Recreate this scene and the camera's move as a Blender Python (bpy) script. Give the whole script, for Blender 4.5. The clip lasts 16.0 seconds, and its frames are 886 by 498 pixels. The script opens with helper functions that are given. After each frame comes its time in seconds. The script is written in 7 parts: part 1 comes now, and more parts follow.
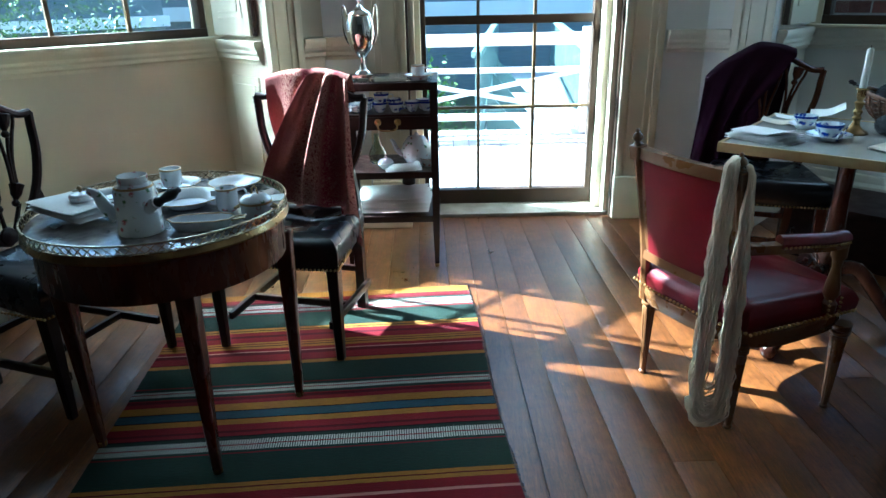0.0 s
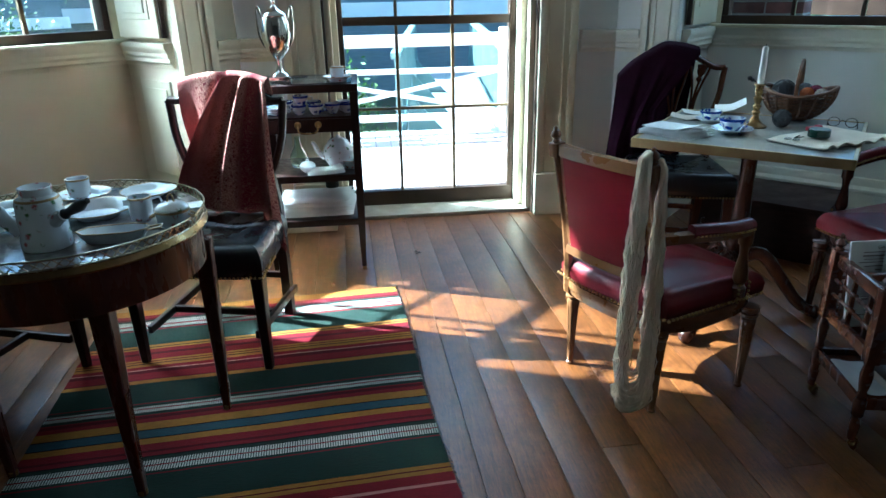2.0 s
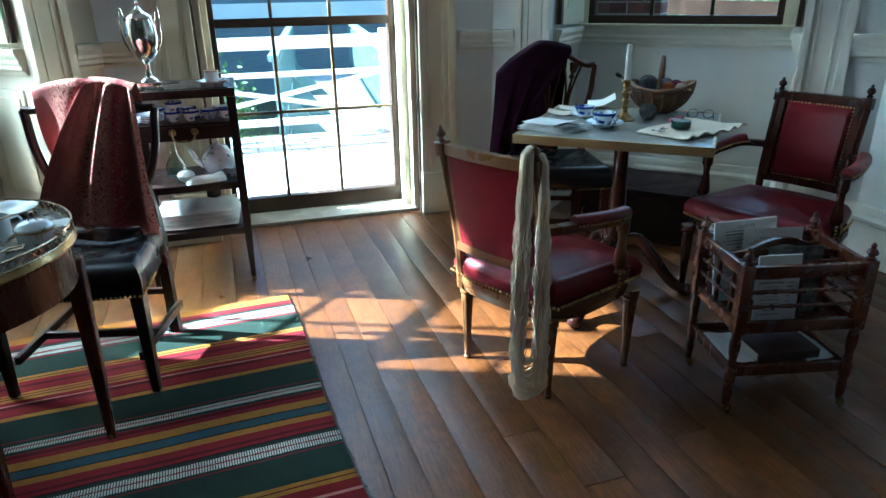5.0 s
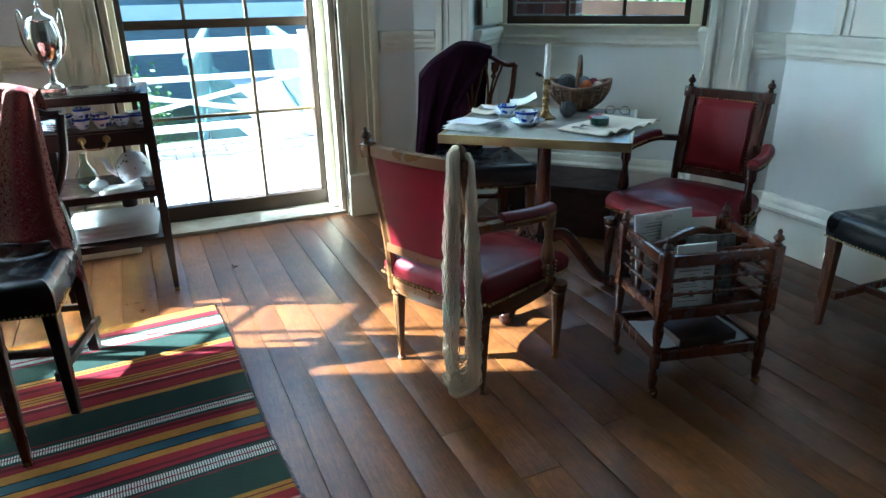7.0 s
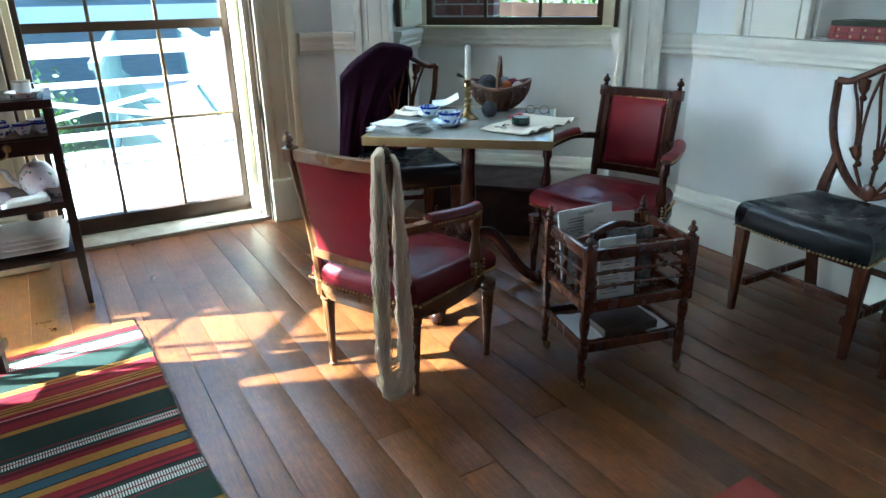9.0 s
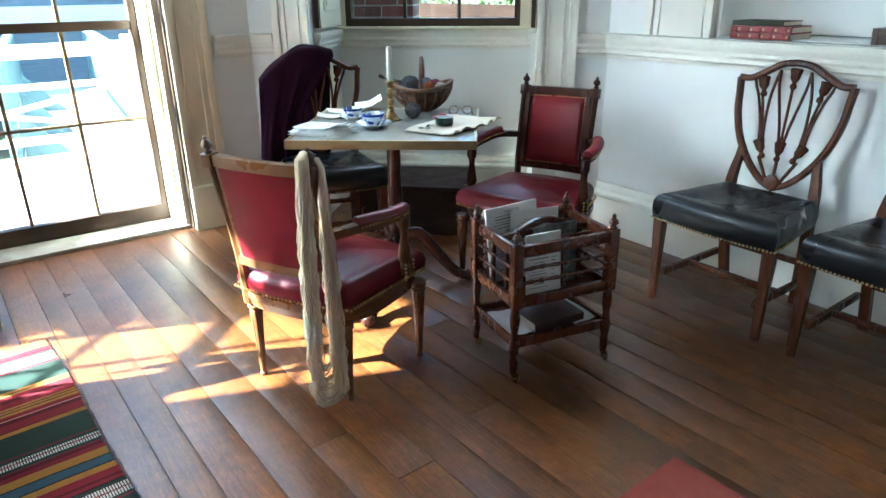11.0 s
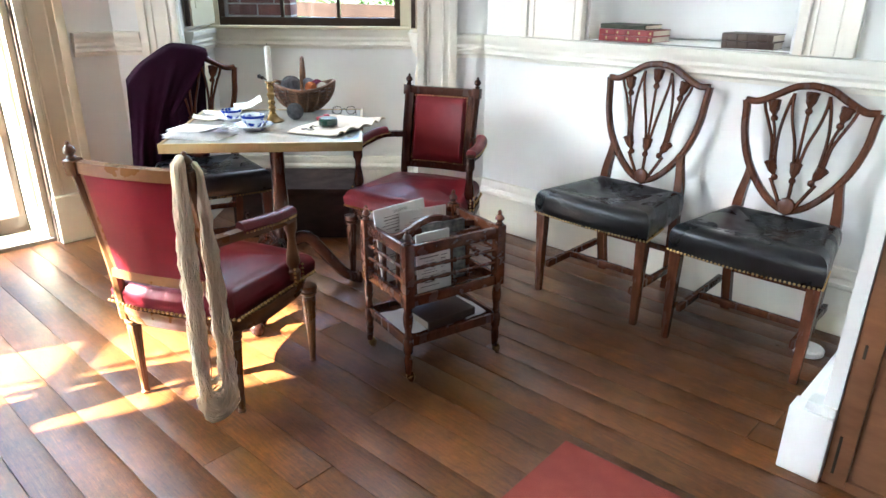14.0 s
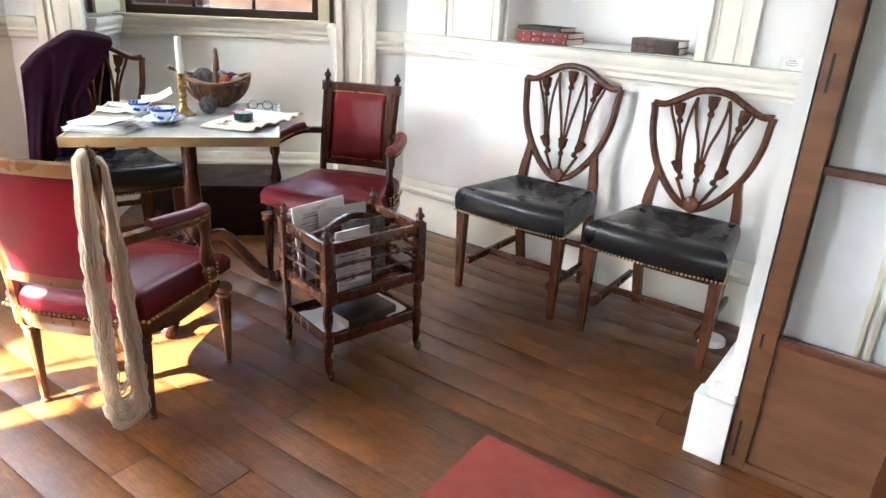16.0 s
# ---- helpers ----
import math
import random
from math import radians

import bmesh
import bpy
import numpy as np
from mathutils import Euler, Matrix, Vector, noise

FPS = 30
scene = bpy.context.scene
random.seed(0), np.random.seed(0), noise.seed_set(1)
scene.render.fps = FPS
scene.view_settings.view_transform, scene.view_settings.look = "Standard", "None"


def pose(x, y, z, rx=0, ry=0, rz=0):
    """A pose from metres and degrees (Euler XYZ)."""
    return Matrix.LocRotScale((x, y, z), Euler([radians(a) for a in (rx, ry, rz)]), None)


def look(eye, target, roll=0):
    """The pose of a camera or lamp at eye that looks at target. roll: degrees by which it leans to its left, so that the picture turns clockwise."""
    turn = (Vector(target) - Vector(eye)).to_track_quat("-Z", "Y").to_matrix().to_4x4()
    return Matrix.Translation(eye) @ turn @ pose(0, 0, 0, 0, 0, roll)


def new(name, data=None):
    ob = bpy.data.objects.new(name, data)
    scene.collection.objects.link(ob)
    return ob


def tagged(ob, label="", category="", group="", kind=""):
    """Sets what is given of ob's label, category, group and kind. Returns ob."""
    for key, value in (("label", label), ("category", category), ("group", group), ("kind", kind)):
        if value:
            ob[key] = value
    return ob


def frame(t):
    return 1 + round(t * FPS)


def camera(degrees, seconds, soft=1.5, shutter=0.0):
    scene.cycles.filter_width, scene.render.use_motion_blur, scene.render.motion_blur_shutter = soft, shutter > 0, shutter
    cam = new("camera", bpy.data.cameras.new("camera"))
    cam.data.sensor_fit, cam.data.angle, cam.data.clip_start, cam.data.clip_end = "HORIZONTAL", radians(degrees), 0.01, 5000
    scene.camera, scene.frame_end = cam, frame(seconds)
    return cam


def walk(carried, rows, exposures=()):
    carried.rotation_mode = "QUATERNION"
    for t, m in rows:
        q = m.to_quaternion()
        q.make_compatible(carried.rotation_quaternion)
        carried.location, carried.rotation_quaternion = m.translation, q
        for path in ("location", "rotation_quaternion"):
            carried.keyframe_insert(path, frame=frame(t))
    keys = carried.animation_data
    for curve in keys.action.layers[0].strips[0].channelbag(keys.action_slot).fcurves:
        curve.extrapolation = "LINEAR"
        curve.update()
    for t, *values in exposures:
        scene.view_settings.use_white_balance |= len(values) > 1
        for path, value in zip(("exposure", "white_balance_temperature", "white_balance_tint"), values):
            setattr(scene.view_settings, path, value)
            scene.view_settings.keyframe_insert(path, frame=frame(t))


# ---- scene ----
cam = camera(67.6, 16.0)
# the camera stands and turns; seconds and its three turns in degrees
EYE = (0.0, 0.0, 1.27)
PATH = [
    (0.0, 68.66, 1.16, -0.04),
    (0.5, 68.65, 1.11, -1.74),
    (1.0, 68.64, 1.04, -3.51),
    (1.5, 68.61, 1.02, -5.16),
    (2.0, 68.60, 1.03, -6.78),
    (2.5, 68.58, 1.00, -8.45),
    (3.0, 68.58, 1.01, -10.11),
    (3.5, 68.58, 0.97, -11.76),
    (4.0, 68.56, 0.96, -13.43),
    (6.5, 68.48, 0.88, -21.58),
    (7.0, 68.48, 0.88, -23.21),
    (7.5, 68.46, 0.87, -24.86),
    (8.0, 68.49, 0.87, -26.53),
    (8.5, 68.52, 0.77, -28.16),
    (9.0, 68.51, 0.71, -29.80),
    (11.5, 68.51, 0.61, -37.97),
    (12.0, 68.48, 0.60, -39.58),
    (12.5, 68.49, 0.60, -41.20),
    (13.0, 68.50, 0.59, -42.81),
    (13.5, 68.48, -0.01, -44.49),
    (14.0, 68.54, -0.54, -46.09),
    (14.5, 68.54, -1.26, -47.74),
    (15.0, 68.51, -1.86, -49.35),
    (15.5, 68.53, -2.33, -50.96),
    (16.0, 68.51, -2.75, -52.60),
]
walk(cam, [(t, pose(*EYE, rx, ry, rz)) for t, rx, ry, rz in PATH],
     exposures=[(0.0, 3.40, 4430, -11), (4.0, 3.36, 4430, -12), (7.0, 3.68, 4500, -11), (9.0, 4.05, 4720, -7), (11.5, 4.67, 5080, -3), (12.5, 4.87, 5250, 0), (14.0, 5.08, 5550, 6), (16.0, 5.22, 5820, 9)])

# ---- light ----
SUN_AZ, SUN_EL = radians(-22.0), radians(33.5)   # the way the light travels over the floor, and its height
ray_dir = Vector((math.cos(SUN_AZ) * math.cos(SUN_EL), math.sin(SUN_AZ) * math.cos(SUN_EL), -math.sin(SUN_EL)))
sun = new("sun", bpy.data.lights.new("sun", "SUN"))
sun.data.energy, sun.data.angle, sun.data.color = 5.0, radians(0.6), (1.0, 0.95, 0.87)
sun.matrix_world = look(-ray_dir * 20 + Vector((0, 3, 0)), Vector((0, 3, 0)))
world = bpy.data.worlds.new("sky")
world.use_nodes = True
scene.world = world
sky = world.node_tree.nodes.new("ShaderNodeTexSky")
sky.sky_type, sky.sun_disc, sky.sun_elevation = "NISHITA", False, SUN_EL
sky.sun_rotation = math.atan2(-ray_dir.x, -ray_dir.y)
world.node_tree.links.new(sky.outputs[0], world.node_tree.nodes["Background"].inputs[0])
world.node_tree.nodes["Background"].inputs[1].default_value = 0.05


def sky_panel(name, x, y, z, w, h, turn, watts):
    """Sky light entering through the upper part of an opening; turn: the way it faces, in degrees from -y."""
    lamp = new(name, bpy.data.lights.new(name, "AREA"))
    lamp.data.shape, lamp.data.size, lamp.data.size_y, lamp.data.energy, lamp.data.color = "RECTANGLE", w, h, watts, (0.90, 0.95, 1.0)
    lamp.matrix_world = pose(x, y, z, 0, 0, turn) @ pose(0, 0, 0, -62)
    return lamp


sky_panel("skylight_door", 0.385, 3.95, 2.02, 0.9, 1.2, 0, 0.9)
sky_panel("skylight_window_west", -1.64, 3.38, 2.02, 0.95, 1.1, 45, 1.55)
sky_panel("skylight_window_east", 2.41, 3.38, 2.02, 0.95, 1.1, -45, 0.65)


# ---- materials ----
def nodes_of(name):
    m = bpy.data.materials.new(name)
    m.use_nodes = True
    nt = m.node_tree
    return m, nt, nt.nodes["Principled BSDF"]


def mixed(nt, fac, a, b):
    n = nt.nodes.new("ShaderNodeMix")
    n.data_type = "RGBA"
    for i, v in ((0, fac), (6, a), (7, b)):
        if isinstance(v, bpy.types.NodeSocket):
            nt.links.new(v, n.inputs[i])
        elif i == 0:
            n.inputs[i].default_value = v
        else:
            n.inputs[i].default_value = (*v, 1)
    return n.outputs[2]


def coords(nt, scale=(1, 1, 1), which="Object"):
    tc, mp = nt.nodes.new("ShaderNodeTexCoord"), nt.nodes.new("ShaderNodeMapping")
    mp.inputs["Scale"].default_value = scale
    nt.links.new(tc.outputs[which], mp.inputs[0])
    return mp.outputs[0]


def noised(nt, vec, scale, detail=4.0, low=0.35, high=0.65, rough=0.55):
    n, r = nt.nodes.new("ShaderNodeTexNoise"), nt.nodes.new("ShaderNodeMapRange")
    n.inputs["Scale"].default_value, n.inputs["Detail"].default_value, n.inputs["Roughness"].default_value = scale, detail, rough
    nt.links.new(vec, n.inputs["Vector"])
    nt.links.new(n.outputs[0], r.inputs[0])
    r.inputs[1].default_value, r.inputs[2].default_value = low, high
    return r.outputs[0]


def bumped(nt, bsdf, height, strength=0.2, distance=0.002):
    b = nt.nodes.new("ShaderNodeBump")
    b.inputs["Strength"].default_value, b.inputs["Distance"].default_value = strength, distance
    nt.links.new(height, b.inputs["Height"])
    nt.links.new(b.outputs[0], bsdf.inputs["Normal"])


def material(name, a, b=None, scale=6.0, rough=0.5, rough2=None, metal=0.0, bump=0.1, stretch=(1, 1, 1), fine=60.0, coat=0.0, vary=0.0, dist=0.002):
    """Two colours mixed by a coarse and a fine noise, with relief."""
    m, nt, p = nodes_of(name)
    vec = coords(nt, stretch)
    big, small = noised(nt, vec, scale), noised(nt, vec, fine, 3.0, 0.3, 0.7)
    b = b or tuple(v * 0.8 for v in a)
    base = mixed(nt, big, a, b)
    tone = mixed(nt, small, tuple(0.5 * (u + v) for u, v in zip(a, b)), base) if not vary else base
    mx = nt.nodes.new("ShaderNodeMix")
    mx.data_type = "RGBA"
    mx.inputs[0].default_value = 0.65
    nt.links.new(tone, mx.inputs[6])
    nt.links.new(base, mx.inputs[7])
    out = mx.outputs[2]
    if vary:
        info, hsv = nt.nodes.new("ShaderNodeObjectInfo"), nt.nodes.new("ShaderNodeHueSaturation")
        r = nt.nodes.new("ShaderNodeMapRange")
        r.inputs[3].default_value, r.inputs[4].default_value = 1 - vary, 1 + vary
        nt.links.new(info.outputs["Random"], r.inputs[0])
        nt.links.new(r.outputs[0], hsv.inputs["Value"])
        nt.links.new(out, hsv.inputs["Color"])
        out = hsv.outputs[0]
    nt.links.new(out, p.inputs["Base Color"])
    p.inputs["Metallic"].default_value = metal
    p.inputs["Coat Weight"].default_value = coat
    rr = nt.nodes.new("ShaderNodeMapRange")
    rr.inputs[3].default_value, rr.inputs[4].default_value = rough, rough2 if rough2 is not None else min(1, rough + 0.12)
    nt.links.new(big, rr.inputs[0])
    nt.links.new(rr.outputs[0], p.inputs["Roughness"])
    if bump:
        bumped(nt, p, small, bump, dist)
    return m


def glass_material(name, tint=(1, 1, 1), rough=0.0):
    m, nt, p = nodes_of(name)
    p.inputs["Base Color"].default_value = (*tint, 1)
    p.inputs["Transmission Weight"].default_value, p.inputs["Roughness"].default_value, p.inputs["IOR"].default_value = 1.0, rough, 1.45
    return m


def floor_material():
    m, nt, p = nodes_of("floorboard_oak")
    geo = nt.nodes.new("ShaderNodeNewGeometry")
    sep, add = nt.nodes.new("ShaderNodeVectorMath"), nt.nodes.new("ShaderNodeVectorMath")
    info = nt.nodes.new("ShaderNodeObjectInfo")
    comb = nt.nodes.new("ShaderNodeCombineXYZ")
    mul = nt.nodes.new("ShaderNodeMath")
    mul.operation = "MULTIPLY"
    mul.inputs[1].default_value = 37.0
    nt.links.new(info.outputs["Random"], mul.inputs[0])
    nt.links.new(mul.outputs[0], comb.inputs[1])
    add.operation = "ADD"
    nt.links.new(geo.outputs["Position"], add.inputs[0])
    nt.links.new(comb.outputs[0], add.inputs[1])
    sep.operation = "MULTIPLY"
    sep.inputs[1].default_value = (42.0, 2.4, 1.0)
    nt.links.new(add.outputs[0], sep.inputs[0])
    sep.inputs[1].default_value = (34.0, 1.9, 1.0)
    grain = noised(nt, sep.outputs[0], 3.2, 9.0, 0.32, 0.70, 0.7)
    fine = noised(nt, sep.outputs[0], 11.0, 7.0, 0.42, 0.66, 0.75)
    wear = noised(nt, add.outputs[0], 3.4, 9.0, 0.30, 0.70, 0.74)
    scuff = noised(nt, add.outputs[0], 16.0, 9.0, 0.44, 0.68, 0.8)
    speck = noised(nt, add.outputs[0], 95.0, 4.0, 0.60, 0.70, 0.6)
    c1 = mixed(nt, grain, (0.130, 0.038, 0.008), (0.345, 0.120, 0.021))
    c2 = mixed(nt, wear, c1, mixed(nt, grain, (0.075, 0.024, 0.007), (0.200, 0.068, 0.015)))
    c3 = mixed(nt, fine, mixed(nt, 0.55, c2, (0.030, 0.011, 0.005)), c2)
    c3 = mixed(nt, scuff, c3, mixed(nt, 0.62, c3, (0.026, 0.010, 0.005)))
    c3 = mixed(nt, speck, c3, mixed(nt, 0.6, c3, (0.016, 0.008, 0.005)))
    hsv = nt.nodes.new("ShaderNodeHueSaturation")
    r = nt.nodes.new("ShaderNodeMapRange")
    r.inputs[3].default_value, r.inputs[4].default_value = 0.66, 1.28
    nt.links.new(info.outputs["Random"], r.inputs[0])
    nt.links.new(r.outputs[0], hsv.inputs["Value"])
    nt.links.new(c3, hsv.inputs["Color"])
    nt.links.new(hsv.outputs[0], p.inputs["Base Color"])
    rr = nt.nodes.new("ShaderNodeMapRange")
    rr.inputs[3].default_value, rr.inputs[4].default_value = 0.26, 0.38
    nt.links.new(wear, rr.inputs[0])
    nt.links.new(rr.outputs[0], p.inputs["Roughness"])
    p.inputs["Specular IOR Level"].default_value = 0.5
    bumped(nt, p, fine, 0.25, 0.0008)
    return m


WALL = material("white_wall_paint", (0.80, 0.80, 0.78), (0.74, 0.74, 0.71), 1.3, 0.55, 0.65, bump=0.08, fine=40)
TRIM = material("cream_gloss_paint", (0.72, 0.66, 0.49), (0.66, 0.59, 0.43), 2.0, 0.32, 0.45, bump=0.06, fine=50)
TRIMW = material("off_white_gloss_paint", (0.80, 0.775, 0.69), (0.76, 0.73, 0.64), 2.0, 0.32, 0.45, bump=0.06, fine=50)
SASH = material("dark_brown_sash_paint", (0.035, 0.022, 0.016), (0.06, 0.035, 0.022), 5, 0.35, 0.5)
MUNTIN = material("ochre_worn_muntin_paint", (0.22, 0.15, 0.06), (0.10, 0.06, 0.03), 9, 0.4)
# unseen side and back walls, dark brown only to cut the bounced fill light
BACK = material("low_bounce_wall_brown", (0.20, 0.17, 0.135), (0.16, 0.135, 0.105), 1.0, 0.8)
# northwest wall only: its cream is darkened to hold the shade there
CREAM_SHADED = material("shaded_cream_wall_paint", (0.66, 0.59, 0.44), (0.61, 0.54, 0.39), 1.3, 0.5, 0.62, bump=0.08, fine=40)
CEIL = material("ceiling_paint", (0.58, 0.56, 0.51), (0.53, 0.51, 0.46), 1.0, 0.7)
FLOOR = floor_material()
SASH.node_tree.nodes["Principled BSDF"].inputs["Specular IOR Level"].default_value = 0.25
GAP = material("dark_subfloor", (0.02, 0.012, 0.008), (0.01, 0.008, 0.006), 5, 0.9)
STONE = material("worn_stone_sill", (0.36, 0.33, 0.27), (0.22, 0.19, 0.15), 7, 0.6)
GLASS = glass_material("window_glass")


# ---- building helpers ----
def bm_box(bm, x0, y0, z0, x1, y1, z1, m=None, bevel=0.0):
    ret = bmesh.ops.create_cube(bm, size=1.0)
    mat = Matrix.Translation(((x0 + x1) / 2, (y0 + y1) / 2, (z0 + z1) / 2)) @ Matrix.Diagonal((abs(x1 - x0), abs(y1 - y0), abs(z1 - z0), 1))
    if m is not None:
        mat = m @ mat
    bmesh.ops.transform(bm, matrix=mat, verts=ret["verts"])
    if bevel:
        edges = list({e for v in ret["verts"] for e in v.link_edges})
        bmesh.ops.bevel(bm, geom=edges, offset=bevel, segments=2, affect="EDGES", profile=0.6)
    return bm


def box(x0, y0, z0, x1, y1, z1, m=None, bevel=0.0):
    return bm_box(bmesh.new(), x0, y0, z0, x1, y1, z1, m, bevel)


def bm_lathe(bm, prof, seg=20, m=None, cap=True):
    """Turned body: (radius, height) from the bottom up."""
    rings = []
    for r, z in prof:
        ring = [bm.verts.new((r * math.cos(2 * math.pi * i / seg), r * math.sin(2 * math.pi * i / seg), z)) for i in range(seg)]
        rings.append(ring)
    for a, b in zip(rings, rings[1:]):
        for i in range(seg):
            bm.faces.new((a[i], a[(i + 1) % seg], b[(i + 1) % seg], b[i]))
    if cap:
        bm.faces.new(list(reversed(rings[0])))
        bm.faces.new(rings[-1])
    if m is not None:
        bmesh.ops.transform(bm, matrix=m, verts=[v for ring in rings for v in ring])
    return bm


def lathe(prof, seg=20, m=None, cap=True):
    return bm_lathe(bmesh.new(), prof, seg, m, cap)


def bm_sweep(bm, path, sect, closed=False, up=(0, 0, 1), scale=None, twist=None):
    """A section (list of (side, up) pairs) carried along a path of points."""
    path = [Vector(p) for p in path]
    n = len(path)
    rings = []
    ref = Vector(up)
    for i, p in enumerate(path):
        a = path[(i - 1) % n] if (closed or i) else p
        b = path[(i + 1) % n] if (closed or i < n - 1) else p
        t = (b - a).normalized()
        side = t.cross(ref)
        side = side.normalized() if side.length > 1e-5 else Vector((1, 0, 0))
        nrm = side.cross(t).normalized()
        k = scale[i] if scale else 1.0
        rings.append([bm.verts.new(p + side * s * k + nrm * u * k) for s, u in sect])
    m = len(sect)
    pairs = list(zip(rings, rings[1:])) + ([(rings[-1], rings[0])] if closed else [])
    for a, b in pairs:
        for j in range(m):
            bm.faces.new((a[j], a[(j + 1) % m], b[(j + 1) % m], b[j]))
    if not closed:
        bm.faces.new(list(reversed(rings[0])))
        bm.faces.new(rings[-1])
    return bm


def disc(r, n=8, ry=None):
    return [(r * math.cos(2 * math.pi * i / n), (ry or r) * math.sin(2 * math.pi * i / n)) for i in range(n)]


def rect(w, h):
    return [(-w / 2, -h / 2), (w / 2, -h / 2), (w / 2, h / 2), (-w / 2, h / 2)]


def curve(pts, n=12):
    """A smooth line through points (Catmull-Rom)."""
    P = [Vector(p) for p in pts]
    P = [2 * P[0] - P[1]] + P + [2 * P[-1] - P[-2]]
    out = []
    for i in range(1, len(P) - 2):
        for k in range(n):
            t = k / n
            a, b, c, d = P[i - 1:i + 3]
            out.append(0.5 * ((2 * b) + (c - a) * t + (2 * a - 5 * b + 4 * c - d) * t * t + (3 * b - a - 3 * c + d) * t ** 3))
    return out + [P[-2]]


def bm_prism(bm, poly, z0, z1, m=None):
    lo = [bm.verts.new((x, y, z0)) for x, y in poly]
    hi = [bm.verts.new((x, y, z1)) for x, y in poly]
    k = len(poly)
    for i in range(k):
        bm.faces.new((lo[i], lo[(i + 1) % k], hi[(i + 1) % k], hi[i]))
    bm.faces.new(list(reversed(lo)))
    bm.faces.new(hi)
    if m is not None:
        bmesh.ops.transform(bm, matrix=m, verts=lo + hi)
    return bm


def prism(poly, z0, z1, m=None):
    return bm_prism(bmesh.new(), poly, z0, z1, m)


def mesh_of(name, bm, mat, smooth=40):
    bmesh.ops.recalc_face_normals(bm, faces=bm.faces)
    me = bpy.data.meshes.new(name)
    if smooth:
        for f in bm.faces:
            f.smooth = True
        for e in bm.edges:
            e.smooth = not (len(e.link_faces) == 2 and e.calc_face_angle(0) > radians(smooth))
    bm.to_mesh(me)
    bm.free()
    me.materials.append(mat)
    return me


def part(name, bm, mat, parent=None, label="", smooth=40):
    ob = new(name, mesh_of(name, bm, mat, smooth))
    if parent is not None:
        ob.parent = parent
    return tagged(ob, label)


def structure(name, bm, mat, label, category, smooth=40):
    return tagged(part(name, bm, mat, None, "", smooth), label, category, "", "structure")


def thing(name, m, label, category, group=""):
    ob = new(name)
    ob.empty_display_size = 0.1
    ob.matrix_basis = m
    return tagged(ob, label, category, group)


def solo(name, bm, mat, m, label, category, group="", smooth=40):
    ob = part(name, bm, mat, None, "", smooth)
    ob.matrix_basis = m
    return tagged(ob, label, category, group)


# ---- the room: a half octagon with a glazed door and two canted windows ----
TOP = 3.3                      # ceiling
DY, RX, LX, BY = 3.75, 2.80, -2.00, -4.2   # door wall, niche wall, far side wall, wall behind
BR, BL = 1.42, -0.65           # where the canted walls begin on the door wall
DEEP = 0.50                    # depth of the window bays
SILL = 1.06

structure("floor", box(LX - 0.6, BY - 0.2, -0.06, 3.6, 4.3, -0.012), GAP, "dark gap ground under the floorboards", "floor")
structure("ceiling", box(LX - 0.7, BY - 0.2, TOP, 3.7, 4.4, TOP + 0.1), CEIL, "plain aged off-white painted ceiling", "ceiling")

DL, DR = -0.19, 0.96           # door opening
DTOP = 2.75
bm = box(BL - 0.25, DY, 0, DL, DY + 0.42, TOP)
bm_box(bm, DR, DY, 0, BR + 0.25, DY + 0.42, TOP)
bm_box(bm, DL, DY, DTOP, DR, DY + 0.42, TOP)
structure("wall_north", bm, WALL, "white painted wall round the glazed garden door", "wall")


def canted(tag, ax, sgn):
    """The canted wall with its window bay; local u along the wall from the bend, n outwards."""
    c = math.sqrt(0.5)
    m = Matrix(((sgn * c, sgn * c, 0, ax), (-c, c, 0, DY), (0, 0, 1, 0), (0, 0, 0, 1)))
    L = 1.952
    u0, u1 = 0.355, 1.585 if sgn > 0 else 1.68
    bm = box(-0.02, 0, 0, u0, DEEP + 0.3, TOP, m)
    bm_box(bm, u1, 0, 0, L + 0.1, DEEP + 0.3, TOP, m)
    bm_box(bm, u0, 0, 2.72, u1, DEEP + 0.3, TOP, m)
    bm_box(bm, u0, DEEP, 0, u1, DEEP + 0.14, SILL - 0.03, m)
    structure("wall_" + tag, bm, CREAM_SHADED if sgn < 0 else WALL, "%s canted" % ("cream" if sgn < 0 else "white") + " wall with a deep window bay", "wall")
    return m, u0, u1, L


mR, U0, U1, UL = canted("northeast", BR, 1)
mL, _, UW, _ = canted("northwest", BL, -1)

# niche wall: niche open above the shelf
N0, N1 = 0.863, 1.751
bm = box(RX, 0.30, 0, RX + 0.5, 2.6, 1.06)
bm_box(bm, RX, 0.30, 1.06, RX + 0.5, N0, TOP)
bm_box(bm, RX, N1, 1.06, RX + 0.5, 2.6, TOP)
bm_box(bm, RX, N0, 2.5, RX + 0.5, N1, TOP)
structure("wall_east", bm, WALL, "white wall with a curved niche over the dado", "wall")
bm = bmesh.new()
arc = [(RX + 0.02 + 0.30 * math.sin(math.pi * i / 24), N0 + (N1 - N0) * (1 - math.cos(math.pi * i / 24)) / 2) for i in range(25)]
outer = [(RX + 0.45, N1), (RX + 0.45, N0)]
bm_prism(bm, arc + outer, 1.064, 2.5)
structure("niche", bm, WALL, "plain white curved niche", "niche")
structure("wall_return", box(1.83, 0.21, 0, RX + 0.5, 0.300, TOP), WALL, "white return wall beside the glazed door", "wall")
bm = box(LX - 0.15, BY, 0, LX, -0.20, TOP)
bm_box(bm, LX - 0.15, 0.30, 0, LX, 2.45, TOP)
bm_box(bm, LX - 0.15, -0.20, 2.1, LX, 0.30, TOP)
